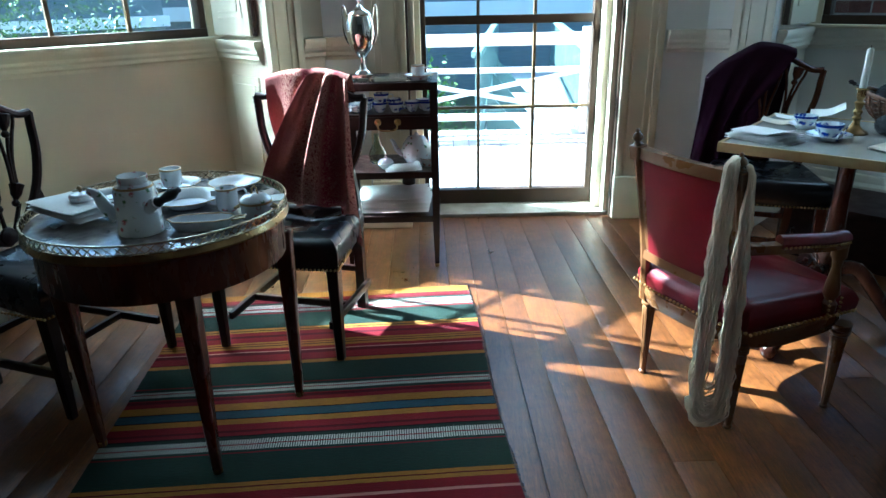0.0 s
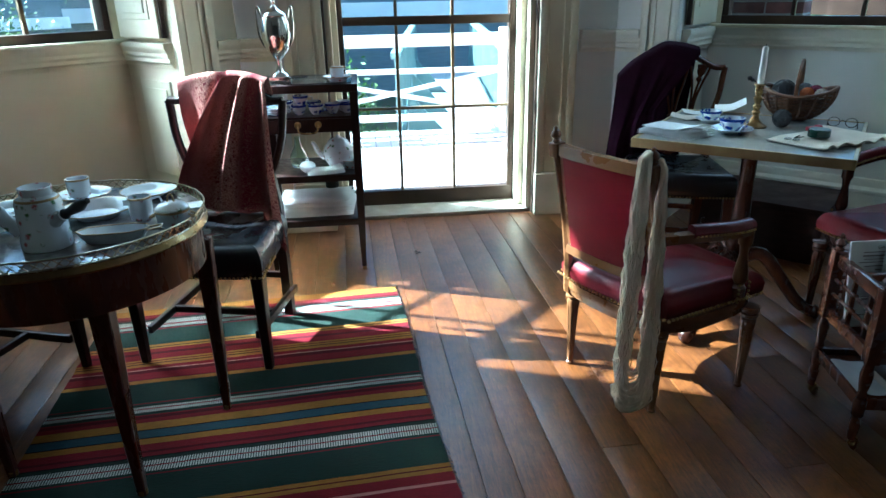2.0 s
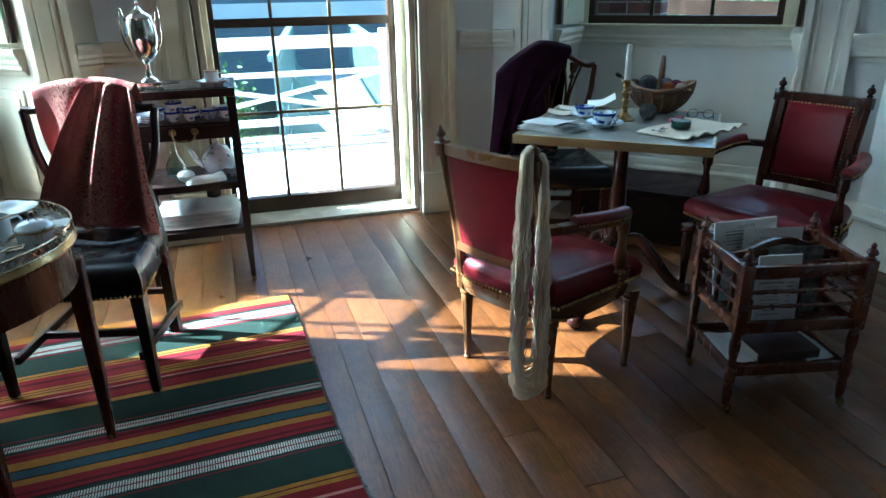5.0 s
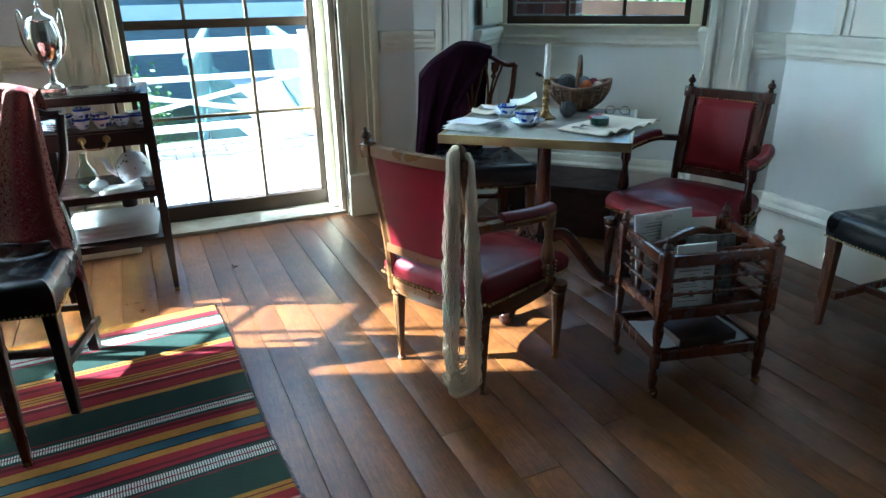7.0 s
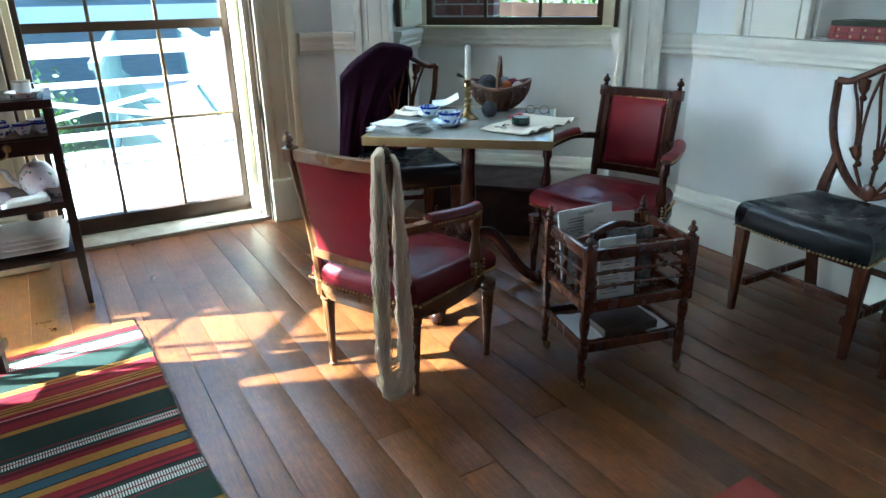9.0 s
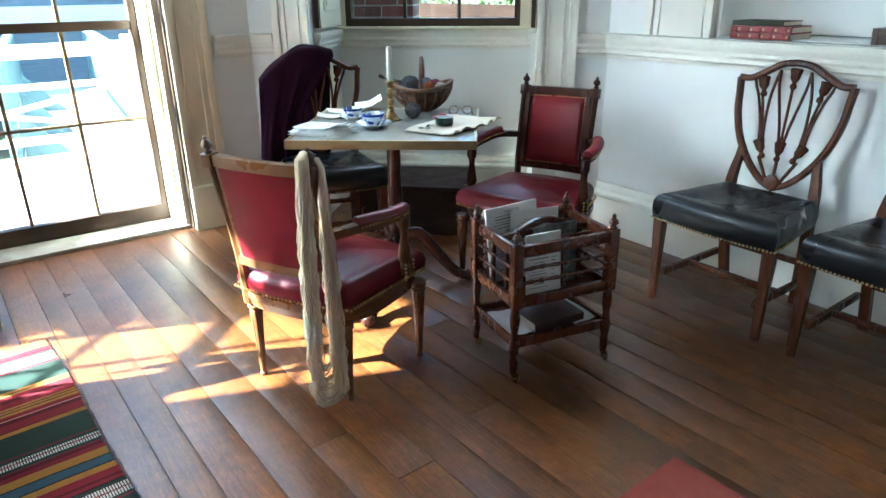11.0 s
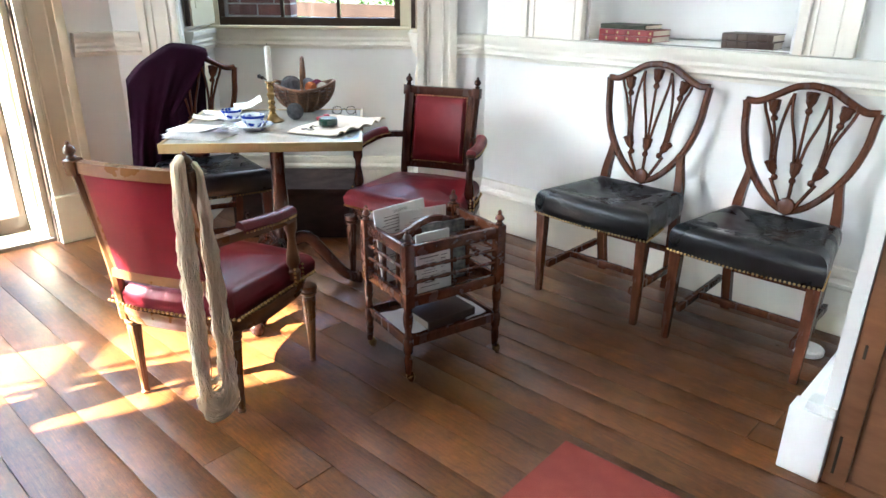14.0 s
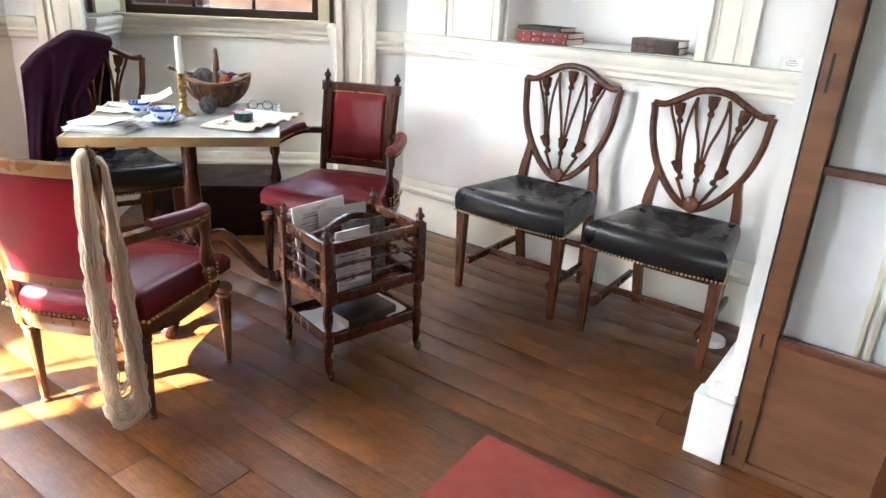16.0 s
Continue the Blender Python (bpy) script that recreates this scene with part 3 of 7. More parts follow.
def shield_chair(name, m, label, H=0.98, wood=None, group="shield-back chairs"):
    """A shield-back dining chair: front legs at y = 0, back at y = 0.43."""
    wood = wood or CHAIRWOOD
    ch = thing(name, m, label, "chair", group)
    part("seat", seat_pad(0.262, 0.205, 0.41, 0.365, 0.476, 0.020), LEATHER, ch, "worn black leather seat")
    nailed(nails([(-0.262, 0.2, 0.372), (-0.265, -0.004, 0.372), (-0.13, -0.020, 0.372), (0, -0.026, 0.372), (0.13, -0.020, 0.372), (0.265, -0.004, 0.372), (0.236, 0.2, 0.372)]), ch, "close row of brass nails")
    for s in (-1, 1):
        part("leg", tapered_leg(s * 0.238, 0.022, 0.368, 0.044, 0.026), wood, ch)
    for s in (-1, 1):
        path = [(s * 0.165, 0.455, 0), (s * 0.175, 0.43, 0.2), (s * 0.18, 0.415, 0.40), (s * 0.177, 0.420, 0.50), (s * 0.164, 0.430, 0.59), (s * 0.163, 0.434, 0.635)]
        part("back_post", bm_sweep(bmesh.new(), curve(path, 5), rect(0.036, 0.034), up=(0, 1, 0), scale=[1.0 - 0.42 * max(0, i - 14) / 11 for i in range(26)]), wood, ch)
        part("side_stretcher", box(s * 0.205 - 0.009, 0.03, 0.118, s * 0.205 + 0.009, 0.44, 0.148, Matrix.Shear("XY", 4, (0, 0)), 0.003), wood, ch)
    part("cross_stretcher", box(-0.205, 0.20, 0.120, 0.205, 0.22, 0.146, None, 0.003), wood, ch)
    part("back_stretcher", box(-0.17, 0.435, 0.175, 0.17, 0.452, 0.20, None, 0.003), wood, ch)
    yz = lambda z: 0.418 + (z - 0.46) * 0.09
    k = H - 0.98
    half = [(0, 0.478), (0.060, 0.507), (0.124, 0.57), (0.180, 0.66), (0.212, 0.76), (0.222, 0.85), (0.228, 0.905 + k)]
    crest = [(0.228, 0.905 + k), (0.18, 0.905 + k), (0.12, 0.935 + k), (0.06, 0.968 + k), (0, 0.978 + k)]
    right = [Vector((x, yz(z), z)) for x, z in half]
    line = curve(right, 6)
    cl = curve([Vector((x, yz(z), z)) for x, z in crest], 6)
    mir = lambda L: [Vector((-p.x, p.y, p.z)) for p in L]
    sect = [(-0.013, -0.011), (0.013, -0.011), (0.013, 0.006), (0.006, 0.013), (-0.006, 0.013), (-0.013, 0.006)]
    bm = bm_sweep(bmesh.new(), mir(line)[::-1] + line[1:], sect, up=(0, -1, 0.1))
    part("shield_frame", bm, wood, ch)
    part("crest_rail", bm_sweep(bmesh.new(), cl + mir(cl)[::-1][1:], sect, up=(0, -1, 0.1)), wood, ch, "serpentine crest rail")

    def rib(pts, r=0.006):
        return bm_sweep(bmesh.new(), curve([Vector((x, yz(z) - 0.004, z + (k if z > 0.8 else 0))) for x, z in pts], 6), disc(r, 6, r * 1.2), up=(0, -1, 0.1))

    fans = (((0, 0.495), (0, 0.60), 0.0), ((0.025, 0.50), (0.080, 0.60), 1), ((-0.025, 0.50), (-0.080, 0.60), -1))
    for a, b, s in fans:
        part("splat_stem", rib([a, ((a[0] + b[0]) / 2, (a[1] + b[1]) / 2), b], 0.0075), wood, ch)
        t0 = pose(b[0], yz(0.63) - 0.004, 0.635, -9, s * 26)
        cup = [(0.006, -0.046), (0.012, -0.042), (0.015, -0.034), (0.012, -0.026), (0.008, -0.022), (0.012, -0.014), (0.020, -0.002), (0.022, 0.014), (0.027, 0.032), (0.022, 0.036), (0.008, 0.026)]
        part("tulip_carving", lathe([(r * 0.9, z) for r, z in cup], 8, t0), wood, ch)
        tx = s * 0.120
        tz = 0.955 if s == 0 else 0.915
        part("tulip_carving", lathe([(r * 0.95, z) for r, z in cup], 8, pose(tx, yz(tz) - 0.004, tz + k - 0.035, -9, s * 12)), wood, ch)
        part("splat_stem", rib([(b[0] * 1.06, 0.66), (b[0] * 1.06 + (tx - b[0]) * 0.38, 0.77), (tx, tz - 0.06)], 0.0060), wood, ch)
        for w in (-1, 1):
            ex = w * 0.060 if s == 0 else (s * 0.060 if w * s < 0 else s * 0.162)
            ez = 0.962 - abs(ex) * 0.26
            sx = b[0] * 1.06 + w * 0.008
            if s == 0:
                mids = [(sx + w * 0.014, 0.74), (sx + w * 0.038, 0.84), (sx + w * 0.050, 0.90)]
            elif w * s < 0:
                mids = [(s * 0.084, 0.74), (s * 0.083, 0.83), (s * 0.072, 0.90)]
            else:
                mids = [(s * 0.104, 0.74), (s * 0.130, 0.83), (s * 0.152, 0.88)]
            part("splat_rib", rib([(sx, 0.655), *mids, (ex, ez)], 0.0062), wood, ch)
    bm = lathe([(0.002, -0.004), (0.034, -0.003), (0.030, 0.005), (0.012, 0.010)], 12, pose(0, yz(0.505) - 0.014, 0.505, 82, 0, 0))
    part("fan_carving", bm, wood, ch)
    return ch


def fluted(x, y, z0, z1, r0, r1, flutes=8):
    """A turned, tapering, fluted leg."""
    bm = bmesh.new()
    n = flutes * 4
    rings = []
    prof = [(0.75, 0.0), (0.95, 0.01), (1.0, 0.03), (0.72, 0.045), (0.80, 0.07)] + [(0.80 + 0.2 * i / 8, 0.09 + 0.75 * i / 8) for i in range(9)] + [(0.8, 0.865), (1.12, 0.885), (1.15, 0.91), (0.85, 0.925), (1.15, 0.94), (1.15, 1.0)]
    for k, s in prof:
        r = (r0 + (r1 - r0) * s) * k
        deep = 0.14 if 0.08 < s < 0.85 else 0.0
        rings.append([(x + r * (1 - deep * (i % 4 == 0)) * math.cos(2 * math.pi * i / n), y + r * (1 - deep * (i % 4 == 0)) * math.sin(2 * math.pi * i / n), z0 + (z1 - z0) * s) for i in range(n)])
    return stacked(rings, bm)


def armchair(name, m, label, wood, tw=0.186):
    """An upholstered open armchair: front legs at y = 0, back posts at y = 0.38."""
    ch = thing(name, m, label, "armchair", "red leather armchairs")
    part("seat", seat_pad(0.275, 0.215, 0.39, 0.345, 0.425, 0.0, crown=0.022, bow=0.045, back=0.03), RED, ch, "oxblood red leather seat")

    def ring(z, g):
        pts = []
        for i in range(40):
            a = 2 * math.pi * i / 40
            c, s = math.cos(a), math.sin(a)
            w = 0.245 - 0.03 * s
            pts.append((math.copysign(abs(c) ** 0.55, c) * (w + g), 0.195 + math.copysign(abs(s) ** 0.6, s) * (0.215 + g), z))
        return pts

    part("seat_rail", stacked([ring(0.291, -0.002), ring(0.295, 0.012), ring(0.318, 0.018), ring(0.325, 0.022), ring(0.347, 0.020)]), wood, ch)
    front = [(0.275 * math.sin(a), -0.004 - 0.048 * math.cos(a) ** 2 if abs(a) < 1.5 else 0, 0.354) for a in [-1.4 + 0.2 * i for i in range(15)]]
    side = [(-0.235, 0.38, 0.354), (-0.279, 0.0, 0.354)]
    nailed(nails(side + front[1:-1] + [(0.279, 0.0, 0.354), (0.235, 0.38, 0.354)], 0.0155, 0.006), ch, "brass nail trim")
    nailed(nails([(-0.235, 0.40, 0.354), (-0.1, 0.425, 0.354), (0.1, 0.425, 0.354), (0.235, 0.40, 0.354)], 0.0155, 0.006), ch, "brass nail trim")
    for s in (-1, 1):
        part("leg", fluted(s * 0.255, 0.012, 0, 0.303, 0.013, 0.026), wood, ch)
        part("leg", fluted(s * (tw - 0.002), 0.366, 0, 0.303, 0.013, 0.024), wood, ch)
        lean = 0.075
        post = [(s * (tw - 0.004), 0.395, 0.30), (s * (tw - 0.003), 0.405, 0.46), (s * (tw - 0.002), 0.435, 0.64), (s * tw, 0.395 + lean, 0.795)]
        part("back_post", bm_sweep(bmesh.new(), curve(post, 6), disc(0.017, 8), up=(0, 1, 0)), wood, ch, "fluted back post")
        fin = part("finial_block", box(-0.019, -0.019, 0, 0.019, 0.019, 0.045, pose(s * tw, 0.395 + lean, 0.780, -8), 0.003), wood, ch)
        part("finial", lathe([(0.008, 0), (0.014, 0.006), (0.007, 0.011), (0.017, 0.022), (0.014, 0.033), (0.005, 0.042), (0.007, 0.047), (0.002, 0.052)], 12, pose(s * tw, 0.402 + lean, 0.824, -8)), wood, fin)
        arm = curve([(s * (tw - 0.002), 0.425, 0.600), (s * 0.245, 0.33, 0.608), (s * 0.270, 0.20, 0.597), (s * 0.268, 0.115, 0.590)], 6)
        ar = part("arm", bm_sweep(bmesh.new(), arm, rect(0.032, 0.026)), wood, ch)
        part("arm_pad", bm_sweep(bmesh.new(), [p + Vector((0, 0, 0.016)) for p in arm[5:]], disc(0.024, 10, 0.020)), RED, ar, "red leather arm pad")
        nailed(nails([p + Vector((s * 0.021, 0, 0.006)) for p in arm[5:]], 0.013, 0.0048), ar)
        nailed(nails([p + Vector((-s * 0.021, 0, 0.006)) for p in arm[5:]], 0.013, 0.0048), ar)
        part("arm_support", lathe([(0.020, 0), (0.022, 0.03), (0.014, 0.04), (0.023, 0.06), (0.020, 0.09), (0.012, 0.14), (0.015, 0.165), (0.021, 0.175), (0.021, 0.220)], 12, pose(s * 0.264, 0.115, 0.370)), wood, ch, "turned arm support")
        nailed(nails([(s * 0.280, 0.085, 0.358), (s * 0.280, 0.085, 0.428)], 0.014, 0.005), ch)
        nailed(nails([(s * 0.279, 0.135, 0.358), (s * 0.279, 0.135, 0.428)], 0.014, 0.005), ch)
    yy = lambda z: 0.398 + (z - 0.45) * 0.185
    bend = lambda x: 0.022 * (1 - (x / 0.21) ** 2)
    for nm, z0, z1, t in (("top_rail", 0.786, 0.820, 0.03), ("lower_rail", 0.448, 0.478, 0.028)):
        bm = bmesh.new()
        pts = [Vector((x, yy((z0 + z1) / 2) + bend(x), (z0 + z1) / 2)) for x in [-tw + 2 * tw * i / 12 for i in range(13)]]
        part(nm, bm_sweep(bm, pts, rect(t, z1 - z0)), wood, ch)
    # padded panel, proud in front, flat behind
    def pad(front):
        def f(u, v):
            x, z = -(tw - 0.032) + 2 * (tw - 0.032) * u, 0.474 + 0.316 * v
            rim = min(u, 1 - u) * 0.356 / 0.03, min(v, 1 - v) * 0.316 / 0.03
            puff = 0.024 * min(1, rim[0]) * min(1, rim[1])
            return (x, yy(z) + bend(x) + (-0.006 - puff if front else 0.010), z)
        return f

    part("back_panel", grid_surface(pad(True), 24, 18, -0.012), RED, ch, "padded red leather back")
    part("back_cover", grid_surface(pad(False), 12, 6, 0.006), RED, ch, "plain red cloth over the back")
    for s in (-1, 1):
        part("back_moulding", bm_sweep(bmesh.new(), [(s * (tw - 0.024), yy(z) + 0.002, z) for z in (0.47, 0.63, 0.79)], rect(0.022, 0.026), up=(0, 1, 0)), wood, ch)
    e = tw - 0.040
    fr = [(-e, 0.482), (e, 0.482), (e, 0.781), (-e, 0.781), (-e, 0.482)]
    ring = []
    for (x0, z0), (x1, z1) in zip(fr, fr[1:]):
        for i in range(6):
            x, z = x0 + (x1 - x0) * i / 6, z0 + (z1 - z0) * i / 6
            ring.append((x, yy(z) + bend(x) - 0.012, z))
    nailed(nails(ring + ring[:1], 0.0145, 0.0052), ch, "brass nail border")
    return ch


shield_chair("shield_back_chair", pose(2.262, 1.342, 0, 0, 0, -90), "dark mahogany shield-back chair with black leather seat against the niche wall", 0.985)
shield_chair("shield_back_chair", pose(2.258, 0.722, 0, 0, 0, -89), "dark mahogany shield-back chair with black leather seat beside the white jamb", 0.955)
shield_chair("shield_back_chair", pose(1.38, 2.77, 0, 0, 0, -19), "mahogany shield-back chair under a dark purple cape behind the table", 0.97)
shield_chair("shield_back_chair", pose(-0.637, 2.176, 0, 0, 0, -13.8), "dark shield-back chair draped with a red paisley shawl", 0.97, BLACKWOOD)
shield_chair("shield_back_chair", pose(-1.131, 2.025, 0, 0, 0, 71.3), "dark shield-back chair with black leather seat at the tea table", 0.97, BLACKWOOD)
armchair("armchair", pose(1.09, 2.027, 0, 0, 0, 117.4), "golden-brown armchair in red leather with a hank on its back", WALNUT)
armchair("armchair", pose(1.862, 2.030, 0, 0, 0, -67) @ Matrix.Scale(1.018, 4), "dark wooden armchair in red leather with brass nails", DARKMAH, 0.170)


# ---- square tilt-top table ----
TABLE = (1.497, 2.408)
tt = thing("tilt_top_table", pose(*TABLE, 0, 0, 0, -40), "square brass-edged pedestal table with a pale marbled top", "table")
MARBLE = material("pale_grey_polished_top", (0.50, 0.50, 0.47), (0.36, 0.36, 0.33), 5, 0.10, 0.18, bump=0.0, coat=0.3)
part("tabletop", box(-0.353, -0.353, 0.715, 0.353, 0.353, 0.738), MARBLE, tt, "pale polished marbled top")
bm = box(-0.364, -0.365, 0.706, 0.364, -0.3535, 0.741, None, 0.002)
bm_box(bm, -0.364, 0.3535, 0.706, 0.364, 0.365, 0.741, None, 0.002)
bm_box(bm, -0.366, -0.365, 0.706, -0.3535, 0.365, 0.741, None, 0.002)
bm_box(bm, 0.3535, -0.365, 0.706, 0.366, 0.365, 0.741, None, 0.002)
part("brass_edge", bm, material("olive_brass", (0.40, 0.30, 0.13), (0.28, 0.20, 0.085), 7, 0.35, 0.5, metal=0.6, bump=0.05), tt, "aged brass edge band")
part("underframe", bm_box(box(-0.20, -0.05, 0.68, 0.20, -0.02, 0.714, None, 0.003), -0.20, 0.02, 0.68, 0.20, 0.05, 0.714, None, 0.003), DARKMAH, tt)
part("pedestal", lathe([(0.034, 0.10), (0.05, 0.12), (0.054, 0.16), (0.040, 0.20), (0.036, 0.24), (0.050, 0.27), (0.054, 0.30), (0.044, 0.33), (0.046, 0.345), (0.036, 0.36), (0.030, 0.50), (0.030, 0.62), (0.038, 0.635), (0.034, 0.65), (0.050, 0.68)], 20), DARKMAH, tt, "turned mahogany column")
for wx, wy in ((1.138, 2.083), (1.775, 2.205), (1.55, 2.83)):
    d = pose(*TABLE, 0, 0, 0, -40).inverted() @ Vector((wx, wy, 0))
    r = d.xy.normalized()
    R = d.xy.length
    path = [(r.x * a * R, r.y * a * R, z) for a, z in ((0.08, 0.22), (0.30, 0.235), (0.52, 0.15), (0.72, 0.065), (0.88, 0.028), (1.0, 0.03))]
    c = curve(path, 6)
    part("foot", bm_sweep(bmesh.new(), c, disc(0.026, 10), scale=[1.15 - 0.25 * min(1, i / (len(c) * 0.7)) + (0.22 * math.sin(math.pi * (i / (len(c) - 1) - 0.86) / 0.14) - 0.55 * max(0.0, (i / (len(c) - 1) - 0.94) / 0.06) ** 2 if i > len(c) * 0.86 else 0) for i in range(len(c))]), DARKMAH, tt, "curved tripod foot")
for px, py in ((-0.16, 0.28), (0.2, -0.2), (-0.3, -0.25)):
    part("catch_knob", lathe([(0.006, -0.035), (0.016, -0.03), (0.018, -0.018), (0.008, -0.004), (0.012, 0.0)], 10, pose(px, py, 0.713)), CHAIRWOOD, tt)

# ---- canterbury ----
CANW = material("warm_mahogany", (0.120, 0.038, 0.017), (0.055, 0.017, 0.008), 6, 0.18, 0.3, stretch=(4, 4, 4), fine=70, bump=0.08)
cb = thing("canterbury", pose(1.555, 1.539, 0, 0, 0, -13.0), "mahogany canterbury on castors holding printed music and books", "magazine rack")
hx, hy = 0.185, 0.1436
turned = [(0.010, 0.035), (0.013, 0.06), (0.015, 0.09), (0.011, 0.112), (0.016, 0.118), (0.017, 0.14), (0.017, 0.165), (0.012, 0.172), (0.016, 0.182), (0.011, 0.195), (0.016, 0.225), (0.0175, 0.25), (0.013, 0.28), (0.0175, 0.29)]
for sx in (-1, 1):
    for sy in (-1, 1):
        lg = part("leg", lathe(turned, 12, pose(sx * hx, sy * hy, 0)), CANW, cb, "turned leg")
        part("post", box(sx * hx - 0.0175, sy * hy - 0.0175, 0.288, sx * hx + 0.0175, sy * hy + 0.0175, 0.512, None, 0.003), CANW, lg)
        part("finial", lathe([(0.007, 0), (0.015, 0.004), (0.008, 0.010), (0.017, 0.020), (0.013, 0.030), (0.006, 0.036), (0.008, 0.044), (0.003, 0.052)], 12, pose(sx * hx, sy * hy, 0.512)), CANW, lg)
        bm = lathe([(0.006, -0.006), (0.015, -0.005), (0.015, 0.005), (0.006, 0.006)], 12, pose(sx * hx + 0.012, sy * hy - 0.004, 0.016, 90, 0, 35))
        bm_box(bm, sx * hx - 0.006, sy * hy - 0.007, 0.014, sx * hx + 0.016, sy * hy + 0.007, 0.040, None, 0.002)
        part("castor", bm, BRASS, lg, "small brass castor")
for s in (-1, 1):
    for z, h in ((0.485, 0.019), (0.306, 0.018)):
        part("rail", box(-hx + 0.016, s * hy - 0.009, z - h, hx - 0.016, s * hy + 0.009, z + h, None, 0.002), CANW, cb)
        part("rail", box(s * hx - 0.009, -hy + 0.016, z - h, s * hx + 0.009, hy - 0.016, z + h, None, 0.002), CANW, cb)
    bead = [(0.0055, 0), (0.007, 0.12), (0.0045, 0.2), (0.0085, 0.24), (0.0045, 0.27), (0.0075, 0.4), (0.0045, 0.47), (0.010, 0.5), (0.0045, 0.53), (0.0075, 0.6), (0.0045, 0.73), (0.0085, 0.76), (0.0045, 0.8), (0.007, 0.88), (0.0055, 1.0)]
    for z in (0.372, 0.420):
        L = 2 * hx - 0.03
        part("spindle", lathe([(r, t * L) for r, t in bead], 10, pose(-hx + 0.015, s * hy, z, 0, 90, 0)), CANW, cb)
        L2 = 2 * hy - 0.03
        part("spindle", lathe([(r, t * L2) for r, t in bead], 10, pose(s * hx, -hy + 0.015, z, -90, 0, 0)), CANW, cb)
part("bottom_board", box(-hx + 0.01, -hy + 0.01, 0.288, hx - 0.01, hy - 0.01, 0.296), CHAIRWOOD, cb)
for y in (-0.048, 0.048, 0.095):
    part("divider", bm_box(box(-hx + 0.012, y - 0.006, 0.452, hx - 0.012, y + 0.006, 0.478, None, 0.002), -hx + 0.012, y - 0.005, 0.30, -hx + 0.024, y + 0.005, 0.455), CANW, cb)
    for x in (-0.06, 0.05, 0.12):
        part("divider_post", box(x - 0.006, y - 0.005, 0.295, x + 0.006, y + 0.005, 0.455, None, 0.002), CANW, cb)
hand = curve([(-hx + 0.01, 0, 0.478), (-0.11, 0, 0.490), (-0.05, 0, 0.516), (0, 0, 0.525), (0.05, 0, 0.516), (0.11, 0, 0.490), (hx - 0.01, 0, 0.478)], 5)
part("arched_divider", bm_sweep(bmesh.new(), hand, rect(0.014, 0.022)), CANW, cb, "arched middle divider with hand grip")
bm = box(-hx, -hy, 0.140, hx, hy, 0.150)
for s in (-1, 1):
    bm_box(bm, -hx, s * hy - 0.006, 0.138, hx, s * hy + 0.006, 0.172, None, 0.002)
    bm_box(bm, s * hx - 0.006, -hy, 0.138, s * hx + 0.006, hy, 0.172, None, 0.002)
part("tray", bm, CHAIRWOOD, cb, "dark lower tray with raised edge")

# ---- round gallery table ----
RT = (-0.795, 1.757)
rt = thing("round_tea_table", pose(*RT, 0), "round mahogany tea table with marble top and pierced brass gallery", "table")
RTW = material("red_mahogany", (0.095, 0.025, 0.011), (0.045, 0.012, 0.006), 6, 0.22, 0.34, stretch=(4, 4, 1), fine=70, bump=0.06)
RTM = material("grey_veined_marble", (0.30, 0.27, 0.25), (0.08, 0.072, 0.07), 16, 0.05, 0.12, bump=0.0, fine=24)
R0T = 0.345
part("tabletop", lathe([(R0T - 0.012, 0.690), (R0T - 0.010, 0.715)], 64), RTM, rt, "grey veined polished marble top")
part("apron", lathe([(R0T - 0.03, 0.575), (R0T - 0.018, 0.578), (R0T - 0.018, 0.688), (R0T - 0.03, 0.689)], 64), RTW, rt, "curved mahogany frieze")
part("brass_band", lathe([(R0T - 0.02, 0.689), (R0T + 0.000, 0.690), (R0T + 0.002, 0.695), (R0T - 0.001, 0.702), (R0T - 0.008, 0.712), (R0T - 0.012, 0.700)], 64, cap=False), BRASS, rt, "polished brass band")
bm = bmesh.new()
for z, r in ((0.713, 0.0026), (0.737, 0.0026)):
    bm_sweep(bm, [((R0T - 0.004) * math.cos(a), (R0T - 0.004) * math.sin(a), z) for a in [2 * math.pi * i / 96 for i in range(96)]], disc(r, 6), closed=True)
n = 90
for i in range(n):
    a0, a1, a2 = [2 * math.pi * (i + k) / n for k in (0, 0.5, 1)]
    q = lambda a, z: ((R0T - 0.004) * math.cos(a), (R0T - 0.004) * math.sin(a), z)
    bm_sweep(bm, [q(a0, 0.725), q(a1, 0.736), q(a2, 0.725)], rect(0.0024, 0.003))
    bm_sweep(bm, [q(a0, 0.725), q(a1, 0.714), q(a2, 0.725)], rect(0.0024, 0.003))
part("gallery", bm, material("pale_worn_brass", (0.62, 0.54, 0.38), (0.36, 0.29, 0.17), 14, 0.2, 0.35, metal=1.0, bump=0.0), rt, "pierced brass gallery of diamonds")
for x, y in ((-1.058, 1.657), (-0.665, 1.526), (-0.509, 1.908), (-0.902, 2.035)):
    dx, dy = x - RT[0], y - RT[1]
    lg = part("leg", tapered_leg(dx * 1.02, dy * 1.02, 0.60, 0.052, 0.022, -dx * 0.02, -dy * 0.02), RTW, rt)
    part("castor", lathe([(0.006, 0.0), (0.014, 0.004), (0.014, 0.02), (0.009, 0.026)], 10, pose(dx, dy, 0)), BRASS, lg)

